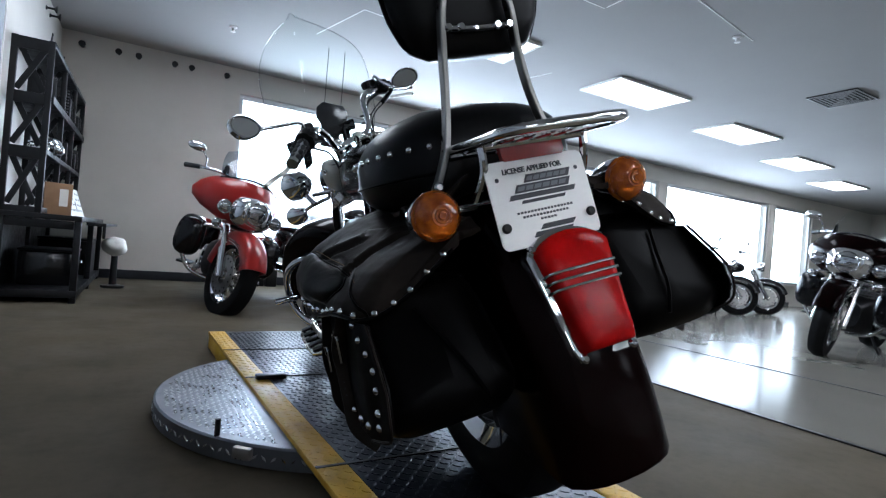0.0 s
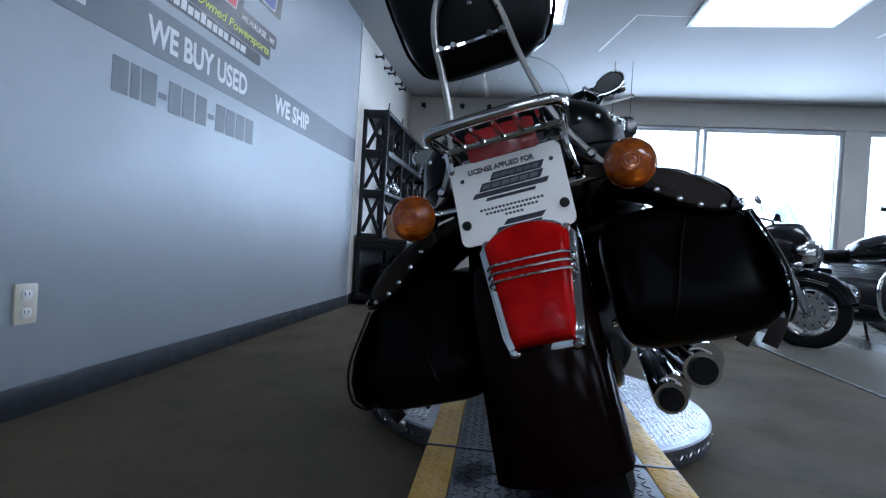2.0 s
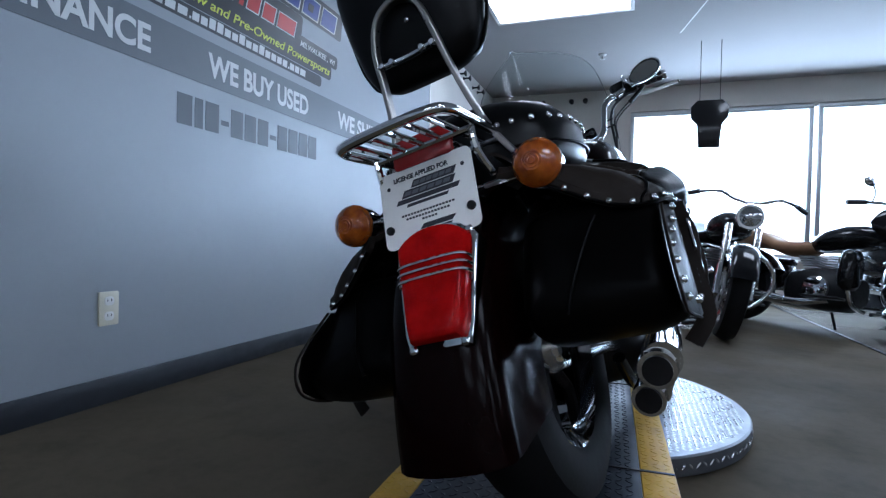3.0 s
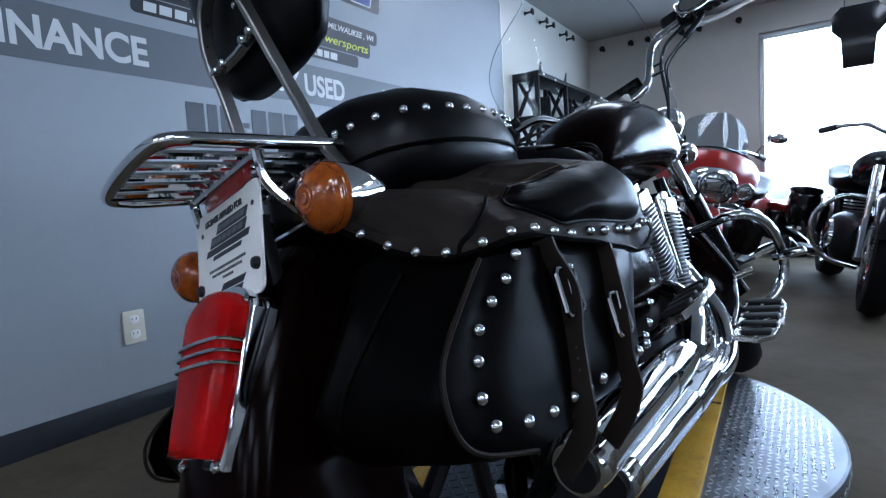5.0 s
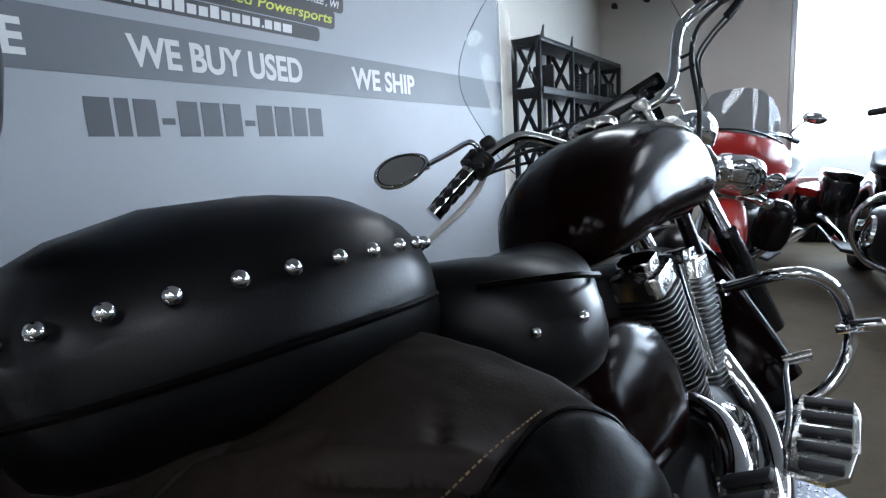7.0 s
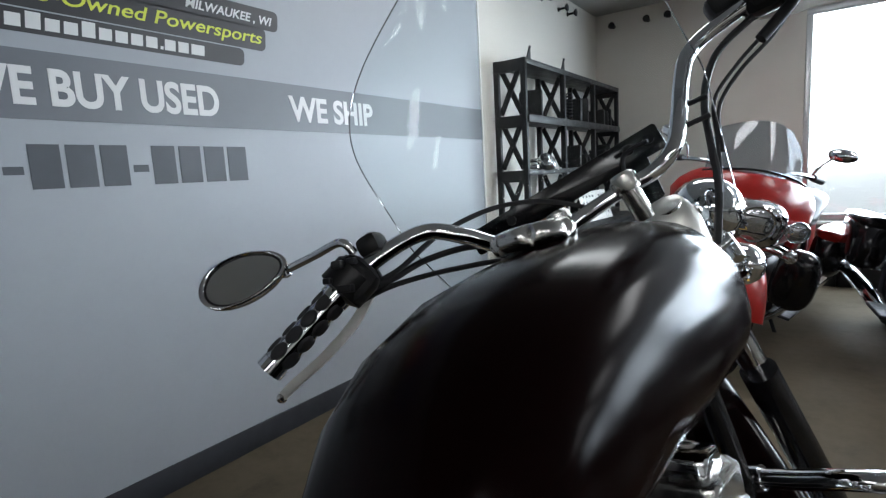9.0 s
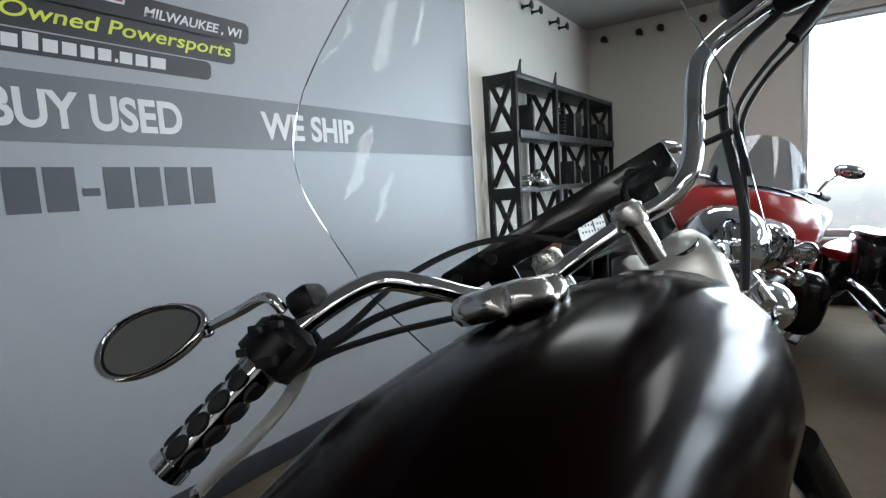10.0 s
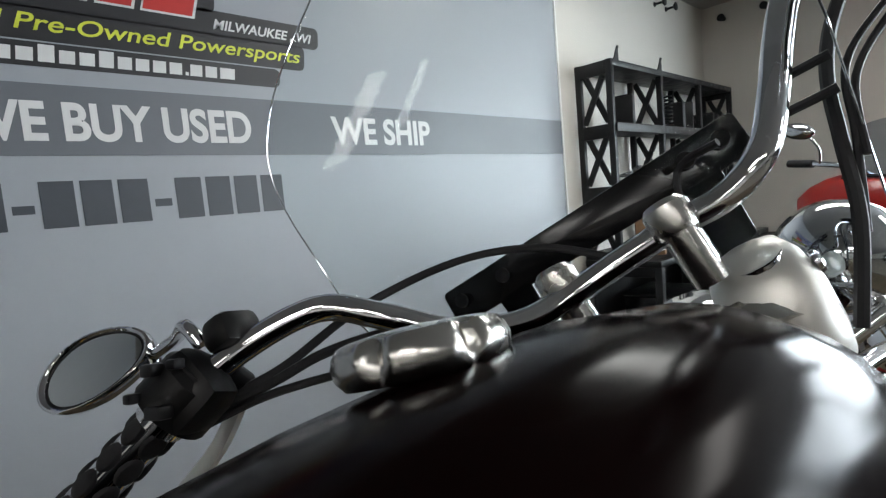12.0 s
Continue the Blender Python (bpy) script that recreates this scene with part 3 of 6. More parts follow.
# sissy bar with its pad
sissy = bp("sissy_bar", tube([(0.172, 0.087, 0.640), (0.157, 0.087, 0.657), (0.132, 0.084, 0.690), (0.096, 0.083, 0.750), (0.070, 0.082, 0.82), (0.051, 0.072, 0.90), (0.040, 0.060, 0.965), (0.022, 0.055, 1.022), (-0.020, 0.057, 1.045), (-0.062, 0.055, 1.022), (-0.083, 0.058, 0.965), (-0.088, 0.072, 0.90), (-0.094, 0.082, 0.82), (-0.108, 0.083, 0.750), (-0.136, 0.084, 0.690), (-0.160, 0.087, 0.657), (-0.174, 0.087, 0.640)], 0.01, 8, 6, flat=(0.010, 0.005)), M["brushed"], "brushed steel sissy bar hoop")
part("bracket", tube([(0.044, 0.066, 0.938), (-0.020, 0.072, 0.936), (-0.086, 0.064, 0.936)], 0.01, 8, 3, flat=(0.011, 0.004)), M["chrome"], sissy, "chrome cross bracket")
for x in (0.034, -0.076, 0.012, -0.054):
    part("bolt", lathe([(0.008, 0), (0.008, 0.005), (0.005, 0.009), (0.001, 0.009)], Matrix.Translation((x, 0.062, 0.937)) @ Matrix.Rotation(radians(90), 4, "X"), 10), M["chrome"], sissy)
for s in (-1, 1):
    part("bolt", lathe([(0.009, 0), (0.009, 0.006), (0.005, 0.010), (0.001, 0.010)], Matrix.Translation((s * 0.132 - 0.003, 0.078, 0.692)) @ Matrix.Rotation(radians(90), 4, "X"), 10), M["chrome"], sissy)
bm = bmesh.new()
rings = []
for t, w, th in ((0.0, 0.080, 0.020), (0.05, 0.112, 0.034), (0.16, 0.130, 0.042), (0.4, 0.148, 0.046), (0.7, 0.158, 0.046), (0.9, 0.150, 0.040), (0.97, 0.132, 0.032), (1.0, 0.10, 0.018)):
    z = 0.905 + 0.31 * t
    rings.append(oval((-0.012, 0.122 - 0.012 * t, z), w, th, 28, 3.2, 0.0, 1.0, "xy"))
skin(bm, rings)
pad = bp("backrest_pad", bm, M["vinyl"], "black padded vinyl backrest", sharp=60)
part("stud", stud((-0.012, 0.077, 1.01), (0, -1, 0.1), 0.007), M["chrome"], pad, "chrome button")
part("seam", tube([(x, 0.122 - 0.012 * tt, 0.905 + 0.31 * tt) for x, tt in ((-0.10, 0.03), (-0.145, 0.16), (-0.162, 0.4), (-0.172, 0.7), (-0.162, 0.92), (-0.10, 1.0), (0.08, 1.0), (0.14, 0.92), (0.149, 0.7), (0.139, 0.4), (0.121, 0.16), (0.076, 0.03))], 0.004, 6, 4, True), M["leather"], pad)

# pillion seat with studs
def seat_ring(y, half, top, low, n=28, lean=0.0):
    ring = []
    for k in range(n):
        a = 2 * math.pi * k / n
        ca, sa = math.cos(a), math.sin(a)
        u = half * math.copysign(abs(ca) ** 0.55, ca)
        mid = (top + low) / 2
        w = (top - low) / 2 * math.copysign(abs(sa) ** 0.6, sa)
        ring.append(V((u, y + lean * w, mid + w - 0.03 * (abs(u) / half) ** 2 * (half / 0.2) * (1 if sa > 0 else 0))))
    return ring


bm = bmesh.new()
rings = [seat_ring(y, h, t + 0.018, l + 0.012) for y, h, t, l in ((0.098, 0.080, 0.745, 0.66), (0.112, 0.130, 0.782, 0.65), (0.128, 0.158, 0.800, 0.647), (0.152, 0.180, 0.812, 0.645), (0.21, 0.203, 0.826, 0.64), (0.29, 0.208, 0.828, 0.64), (0.35, 0.198, 0.822, 0.64), (0.395, 0.178, 0.806, 0.64), (0.420, 0.145, 0.78, 0.645), (0.430, 0.09, 0.75, 0.655))]
skin(bm, rings)
seat = bp("pillion_seat", bm, M["vinyl"], "padded black vinyl passenger seat edged with chrome studs", sharp=70)


def seat_half(y):
    rows = ((0.098, 0.080), (0.112, 0.130), (0.128, 0.158), (0.152, 0.180), (0.21, 0.203), (0.29, 0.208), (0.35, 0.198), (0.395, 0.178), (0.420, 0.145), (0.430, 0.09))
    return float(np.interp(y, [r[0] for r in rows], [r[1] for r in rows]))


for s in (-1, 1):
    for k, y in enumerate((0.103, 0.110, 0.126, 0.152, 0.182, 0.216, 0.250, 0.284, 0.316, 0.346, 0.374, 0.400, 0.420)):
        h = seat_half(y)
        part("stud", stud((s * (h + 0.002), y, 0.762), (s, (y - 0.24) * 2.2, 0.15), 0.0055), M["chrome"], seat)
part("piping", tube([(s * (seat_half(y) + 0.001), y, 0.716) for s, y in [(1, q) for q in (0.104, 0.13, 0.2, 0.29, 0.36, 0.41, 0.428)] + [(-1, q) for q in (0.428, 0.41, 0.36, 0.29, 0.2, 0.13, 0.104)]], 0.003, 6, 4), M["leather"], seat)

# rider's saddle, lower and wider, running up to the tank
bm = bmesh.new()
rings = []
for y, cx, h, t, l in ((0.395, 0.006, 0.13, 0.755, 0.58), (0.43, 0.040, 0.165, 0.752, 0.58), (0.48, 0.072, 0.176, 0.744, 0.58), (0.535, 0.080, 0.165, 0.736, 0.58), (0.59, 0.076, 0.142, 0.731, 0.58), (0.654, 0.060, 0.120, 0.734, 0.58), (0.703, 0.046, 0.108, 0.736, 0.58), (0.742, 0.043, 0.090, 0.728, 0.58), (0.766, 0.042, 0.064, 0.708, 0.58), (0.776, 0.042, 0.026, 0.675, 0.58)):
    rings.append([p + V((cx, 0, 0)) for p in seat_ring(y, h, t, l, 36)])
skin(bm, rings)
saddle = bp("rider_seat", bm, M["vinyl"], "black vinyl rider's saddle", sharp=70)
for s in (-1, 1):
    part("piping", tube([(cx + s * q, y, z) for cx, q, y, z in ((0.036, 0.158, 0.425, 0.712), (0.072, 0.179, 0.48, 0.700), (0.080, 0.168, 0.535, 0.690), (0.076, 0.145, 0.59, 0.684), (0.062, 0.123, 0.654, 0.680), (0.043, 0.113, 0.703, 0.676), (0.040, 0.094, 0.742, 0.672))], 0.0035, 6, 5), M["leather"], saddle)
    for cx, q, y in ((0.052, 0.174, 0.450), (0.074, 0.177, 0.49)):
        part("stud", stud((cx + s * q, y, 0.660), (s, 0, 0.1), 0.005), M["chrome"], saddle)

# fuel tank
bm = bmesh.new()
rings = []
for y, cx, half, top, low, pw in ((0.752, 0.024, 0.055, 0.705, 0.650, 2.2), (0.772, 0.022, 0.086, 0.740, 0.638, 2.3), (0.81, 0.020, 0.108, 0.780, 0.632, 2.4), (0.86, 0.018, 0.121, 0.814, 0.634, 2.4), (0.93, 0.017, 0.128, 0.840, 0.640, 2.4), (1.00, 0.019, 0.126, 0.852, 0.650, 2.4), (1.08, 0.017, 0.130, 0.860, 0.655, 2.4), (1.16, 0.016, 0.128, 0.864, 0.660, 2.4), (1.23, 0.016, 0.124, 0.858, 0.662, 2.4), (1.285, 0.017, 0.112, 0.838, 0.670, 2.4), (1.325, 0.018, 0.086, 0.806, 0.688, 2.3), (1.345, 0.016, 0.044, 0.778, 0.715, 2.2)):
    mid = low + (top - low) * 0.46
    ring = []
    for k in range(32):
        a = 2 * math.pi * k / 32
        ca, sa = math.cos(a), math.sin(a)
        e = 2 / (pw if sa > 0 else pw + 0.8)
        u = half * math.copysign(abs(ca) ** e, ca)
        w = (top - mid if sa > 0 else mid - low) * math.copysign(abs(sa) ** e, sa)
        ring.append(V((cx + u + 0.050, y - 0.03, mid + w + 0.045)))
    rings.append(ring)
skin(bm, rings)
tank = bp("fuel_tank", bm, M["paint"], "glossy black cherry teardrop fuel tank", sharp=80)
CAP = Matrix.Translation((0.050, 1.045, 0.914)) @ Matrix.Rotation(radians(-2), 4, "X")
rings = []
for r, z, bite in ((0.042, -0.012, 0.0), (0.046, -0.007, 0.08), (0.0475, 0.0, 0.16), (0.046, 0.005, 0.17), (0.043, 0.0095, 0.13), (0.036, 0.0115, 0.03), (0.020, 0.013, 0.0), (0.004, 0.0135, 0.0)):
    rings.append([CAP @ V((q * math.cos(a), q * math.sin(a), z)) for a, q in ((2 * math.pi * k / 72, r * (1 - bite * max(0.0, math.cos(12 * math.pi * k / 72)) ** 6)) for k in range(72))])
part("filler_cap", skin(bmesh.new(), rings), M["polished"], tank, "polished alloy filler cap with finger dimples", 60)
for s in (-1, 1):
    bp("side_cover", skin(bmesh.new(), [oval((s * q, y, z), w, h, 24, 2.5) for q, y, z, w, h in ((0.10, 0.58, 0.50, 0.03, 0.05), (0.115, 0.60, 0.50, 0.045, 0.085), (0.122, 0.66, 0.50, 0.053, 0.105), (0.122, 0.74, 0.495, 0.056, 0.112), (0.120, 0.82, 0.485, 0.054, 0.105), (0.115, 0.87, 0.475, 0.045, 0.085), (0.105, 0.895, 0.47, 0.03, 0.05))]), M["paint"], "large rounded black side cover", sharp=80)


# saddlebags
def pad_to(rows, y, k):
    return float(np.interp(y, [r[0] for r in rows], [r[k] for r in rows]))


# plan of the lid's edge: along, out, height of the hem
LID = ((0.000, 0.150, 0.632), (0.005, 0.175, 0.615), (0.012, 0.204, 0.594), (0.017, 0.233, 0.573), (0.025, 0.260, 0.558), (0.031, 0.291, 0.548), (0.040, 0.308, 0.547), (0.051, 0.318, 0.548), (0.082, 0.330, 0.552), (0.115, 0.336, 0.551),
       (0.144, 0.339, 0.545), (0.174, 0.341, 0.539), (0.211, 0.344, 0.533), (0.240, 0.347, 0.524), (0.287, 0.345, 0.516), (0.306, 0.346, 0.509), (0.326, 0.350, 0.509), (0.348, 0.350, 0.516), (0.375, 0.347, 0.527), (0.395, 0.336, 0.545), (0.410, 0.312, 0.565))
# body: along, inner and outer flank, foot and top
BAG = ((0.030, 0.150, 0.225, 0.436, 0.556), (0.036, 0.130, 0.285, 0.401, 0.572), (0.050, 0.110, 0.325, 0.378, 0.580), (0.083, 0.106, 0.335, 0.365, 0.582), (0.155, 0.106, 0.338, 0.360, 0.580), (0.268, 0.108, 0.338, 0.360, 0.577), (0.348, 0.122, 0.335, 0.367, 0.590), (0.385, 0.135, 0.325, 0.395, 0.583), (0.404, 0.16, 0.295, 0.437, 0.573))


# soft folds of the lid: line along and across, the side that stands up, height
FOLDS = ((((0.124, 0.22), (0.134, 0.34), (0.143, 0.46), (0.140, 0.54)), (0.19, 0.30), 0.012),
         (((0.140, 0.54), (0.120, 0.535), (0.095, 0.56), (0.062, 0.68)), (0.14, 0.66), 0.004),
         (((0.160, 0.49), (0.195, 0.485), (0.215, 0.48), (0.240, 0.52), (0.270, 0.57)), (0.23, 0.62), 0.009),
         (((0.215, 0.34), (0.230, 0.41), (0.250, 0.48), (0.262, 0.55), (0.275, 0.61)), (0.29, 0.40), 0.012),
         (((0.300, 0.55), (0.335, 0.56), (0.350, 0.60), (0.358, 0.64)), (0.33, 0.66), 0.007),
         (((0.17, 0.10), (0.20, 0.20), (0.235, 0.26)), (0.16, 0.26), 0.006))
# outline of the domed panel on the lid: along, across
DOME = ((0.136, 0.540), (0.170, 0.520), (0.215, 0.535), (0.270, 0.560), (0.322, 0.570), (0.348, 0.625), (0.362, 0.710), (0.369, 0.795), (0.350, 0.865), (0.300, 0.880), (0.245, 0.855), (0.190, 0.785), (0.145, 0.705), (0.120, 0.620))


def raked(y, z):
    """The bag slants back towards its foot."""
    return y - 0.72 * max(0.0, 0.55 - max(z, 0.435)) + 0.25 * max(0.0, 0.435 - z)


def saddlebag(s):
    """s = 1: the bag on its right side, -1: on its left."""
    wide = 0.0 if s > 0 else -0.008

    def edge_x(y, z=0.42):
        return pad_to(BAG, min(max(y, 0.050), 0.390), 2) + wide - (0.14 * max(0.0, z - 0.43) if s < 0 else 0.0)

    bm = bmesh.new()
    rings = []
    for y, xi, xo, zl, zh in BAG:
        c, hx, hz = (xi + xo + wide) / 2, (xo + wide - xi) / 2, (zh - zl) / 2
        ring = []
        for k in range(40):
            a = 2 * math.pi * k / 40
            z = (zl + zh) / 2 + hz * math.copysign(abs(math.sin(a)) ** 0.40, math.sin(a))
            x = c + hx * math.copysign(abs(math.cos(a)) ** 0.40, math.cos(a))
            if x > c:
                x -= 0.14 * max(0.0, z - 0.43) if s < 0 else 0.45 * max(0.0, z - 0.525)
            ring.append(V((s * x, raked(y, z), z)))
        rings.append(ring)
    skin(bm, rings)
    bag = bp("saddlebag", bm, M["leather"], "black leather saddlebag with chrome studs and two buckled straps", sharp=75)
    if s < 0:  # hangs a little lower and longer than the other
        bag.matrix_basis = Matrix.Translation((0, 0.0, -0.030)) @ Matrix.Diagonal((1, 1.22, 1, 1))

    # lid: over the top and down the outside to a wavy hem, with soft folds where the leather is gathered
    def creases(y, u):
        d = 0.0
        p = V((y, 0.33 * u))
        for line, towards, high in FOLDS:
            best = None
            for (y0, u0), (y1, u1) in zip(line, line[1:]):
                a, b = V((y0, 0.33 * u0)), V((y1, 0.33 * u1))
                ab = b - a
                t = min(1.0, max(0.0, (p - a).dot(ab) / ab.dot(ab)))
                away = p - (a + ab * t)
                if best is None or away.length < best[0]:
                    facing = (V((towards[0], 0.33 * towards[1])) - a)
                    nrm = V((-ab.y, ab.x))
                    same = nrm.dot(away) * nrm.dot(facing) >= 0
                    beyond = (p - a).dot(ab) < 0 or (p - a).dot(ab) > ab.dot(ab)
                    best = (away.length, same, beyond)
            dist, same, beyond = best
            fade = math.exp(-(dist / 0.010) ** 2) if beyond else 1.0
            if same:
                d += high * fade * min(1.0, dist / 0.006) * math.exp(-(dist / 0.020) ** 1.5)
            else:
                d -= 0.5 * high * fade * math.exp(-(dist / 0.006) ** 2)
        d *= min(1.0, max(0.0, (0.62 - u) / 0.10))
        return d + (0.004 * noise.noise((y * 16, u * 5, 1.7)) + 0.0012 * noise.noise((y * 60, u * 22, 4.2))) * max(0.0, 1 - u)

    def lid_point(y, u, lift=0.0):
        hem = pad_to(LID, y, 2)
        xo = pad_to(LID, y, 1) + (0.0 if s > 0 else -0.006 * min(1.0, y / 0.04))
        rise = min(1.0, max(0.0, (y - 0.14) / 0.20))
        top = 0.664 + 0.040 * rise * rise * (3 - 2 * rise) - 0.9 * max(0.0, 0.022 - y) - 1.1 * max(0.0, y - 0.355)
        knee = max(top - 0.108, hem + 0.02)
        row = ((0.110, top + 0.004), (0.145, top - 0.002), (0.145 + 0.28 * (xo - 0.145), top - 0.013), (0.145 + 0.54 * (xo - 0.145), top - 0.032), (0.145 + 0.75 * (xo - 0.145), top - 0.054), (0.145 + 0.90 * (xo - 0.145), top - 0.078), (xo - 0.005, knee), (xo, (hem + knee) / 2), (xo + 0.002, hem))
        t = u * 8
        k = min(int(t), 7)
        a, b = V((row[k][0], 0, row[k][1])), V((row[k + 1][0], 0, row[k + 1][1]))
        q = a.lerp(b, t - k)
        nrm = V((a.z - b.z, 0, b.x - a.x)).normalized()
        q.z = max(q.z, hem + 0.02 * min(1.0, 4 - 4 * u))
        q += nrm * (lift + creases(y, u))
        back = lift * 0.8 * max(0.0, (0.035 - y) / 0.035) * (1 if u > 0.6 else 0)
        return V((s * q.x, y - back, q.z))

    ys = [0.0016 * k for k in range(20)] + [0.0315 + 0.3785 * (k / 110) for k in range(111)]
    us = [k / 72 for k in range(73)]
    bm = bmesh.new()
    grid = [[bm.verts.new(lid_point(y, u)) for u in us] for y in ys]
    low = [[bm.verts.new(lid_point(y, u, -0.005)) for u in us] for y in ys]
    for i in range(len(ys) - 1):
        for j in range(72):
            bm.faces.new((grid[i][j], grid[i + 1][j], grid[i + 1][j + 1], grid[i][j + 1]))
            bm.faces.new((low[i][j], low[i][j + 1], low[i + 1][j + 1], low[i + 1][j]))
    for g in (0, 72):
        for i in range(len(ys) - 1):
            bm.faces.new((grid[i][g], grid[i + 1][g], low[i + 1][g], low[i][g]))
    for i in (0, len(ys) - 1):
        for j in range(72):
            bm.faces.new((grid[i][j], grid[i][j + 1], low[i][j + 1], low[i][j]))
    lid = part("lid", bm, M["leather_worn"], bag, "creased brown-black leather lid", 75)
    part("piping", tube([lid_point(y, 0.995, 0.001) for y in ys[1:-1:3]], 0.0036, 6, 3), M["leather"], lid)

    # smooth domed panel sewn onto the front of the lid
    outline = curve_points([V((y, u, 0)) for y, u in DOME], 5, True)
    heart = V((0.255, 0.755, 0))

    def dome_uv(k, q):
        p = heart + (outline[k % len(outline)] - heart) * q
        return p.x, p.y

    rings = []
    for q, h in ((1.0, -0.001), (0.985, 0.003), (0.94, 0.006), (0.85, 0.0095), (0.70, 0.0135), (0.5, 0.017), (0.3, 0.0185), (0.1, 0.019)):
        rings.append([lid_point(*dome_uv(k, q), h) for k in range(len(outline))])
    dome = part("raised_panel", skin(bmesh.new(), rings), M["leather"], lid, "smooth black domed leather panel", 80)
    part("seam", tube([lid_point(*dome_uv(k, 1.02), 0.001) for k in range(len(outline))], 0.0020, 6, 1, True), M["leather"], dome)
    edge = [lid_point(y, u - 0.022, 0.0012) for y, u in ((0.085, 0.590), (0.135, 0.530), (0.170, 0.512), (0.215, 0.526), (0.270, 0.551), (0.322, 0.561))]
    edge = curve_points(edge, 12)
    for k in range(0, len(edge) - 1):
        part("stitch", tube([edge[k].lerp(edge[k + 1], 0.15), edge[k].lerp(edge[k + 1], 0.75)], 0.0006, 5, 1), M["thread"], lid, "tan thread stitch" if k == 0 else "")
    part("seam", tube([lid_point(y, u, 0.002) for y, u in ((0.140, 0.47), (0.108, 0.54), (0.076, 0.64), (0.050, 0.75), (0.038, 0.86), (0.035, 0.985))], 0.0026, 6, 5), M["leather"], lid, "folded seam")
    for y in (0.005, 0.012, 0.017, 0.025, 0.031, 0.051, 0.082, 0.115, 0.144, 0.174, 0.211, 0.240, 0.280, 0.303, 0.326, 0.350, 0.376):
        at = lid_point(y, 0.915)
        way = V((s, -1.6 if y < 0.035 else (-0.7 if y < 0.05 else (0.8 if y > 0.37 else 0.0)), 0.1))
        part("stud", stud(at + way.normalized() * 0.0015, way, 0.0055), M["chrome"], lid)

    # facing panel on the outside: studs down its back edge, along the foot and up its front
    def on_side(y, z, out=0.004):
        """A place on the outer flank, by where it truly lies along the bag."""
        return V((s * (edge_x(y + y - raked(y, z), z) + out), y, z))

    for y, z in ((0.070, 0.536), (0.048, 0.517), (0.024, 0.501), (0.001, 0.482), (-0.012, 0.459), (-0.022, 0.432), (-0.015, 0.408), (0.018, 0.400), (0.054, 0.396), (0.090, 0.397), (0.118, 0.397), (0.150, 0.397), (0.220, 0.398), (0.251, 0.399), (0.285, 0.400), (0.322, 0.403), (0.345, 0.416), (0.367, 0.438), (0.395, 0.463), (0.410, 0.491)):
        part("stud", stud(on_side(y, z), (s, -0.2 if y < -0.01 else (0.4 if y > 0.3 else 0), 0), 0.0055), M["chrome"], bag)
    bm = bmesh.new()
    vs = []
    for z, y0, y1 in ((0.540, 0.031, 0.120), (0.526, 0.016, 0.116), (0.508, -0.006, 0.110), (0.49, -0.027, 0.106), (0.47, -0.045, 0.102), (0.44, -0.055, 0.096), (0.41, -0.050, 0.090), (0.390, -0.026, 0.086), (0.375, 0.020, 0.084)):
        vs.append([bm.verts.new(on_side(y0 + (y1 - y0) * k / 12, z, 0.004 * math.sin(math.pi * k / 12) ** 0.3 - 0.001)) for k in range(13)])
    for i in range(len(vs) - 1):
        for k in range(12):
            bm.faces.new((vs[i][k], vs[i][k + 1], vs[i + 1][k + 1], vs[i + 1][k]))
    facing = part("facing_panel", bm, M["leather"], bag, "", 80)
    facing.modifiers.new("thickness", "SOLIDIFY").thickness = 0.003
    part("panel_edge", tube([on_side(y, z, 0.003) for y, z in ((0.029, 0.540), (-0.008, 0.508), (-0.047, 0.47), (-0.057, 0.44), (-0.052, 0.41), (-0.028, 0.390), (0.02, 0.375))], 0.0024, 6, 4), M["leather_worn"], bag, "edge of the facing panel")
    part("gusset_edge", tube([V((s * (x + wide), raked(y, z), z)) for x, y, z in ((0.235, 0.024, 0.55), (0.215, 0.022, 0.51), (0.195, 0.021, 0.46), (0.18, 0.024, 0.42))], 0.003, 6, 4), M["leather"], bag)
    # straps with buckles
    for line, yb, zb in ((((0.115, 0.545), (0.117, 0.530), (0.122, 0.491), (0.114, 0.445), (0.102, 0.405), (0.088, 0.367), (0.074, 0.333)), 0.121, 0.492), (((0.230, 0.528), (0.231, 0.506), (0.211, 0.451), (0.206, 0.406), (0.202, 0.374), (0.197, 0.346), (0.191, 0.318)), 0.211, 0.452)):
        def face_x(y, z):
            return abs(on_side(y, z, 0.0).x) - 0.9 * max(0.0, 0.362 - z)

        part("strap", tube([(s * (face_x(y, z) + (0.012 if abs(z - zb) < 0.01 else 0.006)), y, z) for y, z in line], 0.01, 8, 5, flat=(0.0022, 0.0115)), M["leather_worn"], bag, "leather strap with punched holes")
        xo = face_x(yb, zb) - 0.004
        bk = part("buckle", tube([(s * (xo + 0.018), yb + p, zb + r) for p, r in ((-0.013, 0.021), (0.013, 0.021), (0.017, 0.017), (0.017, -0.020), (0.013, -0.024), (-0.013, -0.024), (-0.017, -0.020), (-0.017, 0.017))], 0.0029, 8, 1, True), M["chrome"], bag, "chrome buckle")
        part("prong", tube([(s * (xo + 0.018), yb, zb - 0.022), (s * (xo + 0.021), yb, zb + 0.022)], 0.0016, 6, 1), M["chrome"], bk)
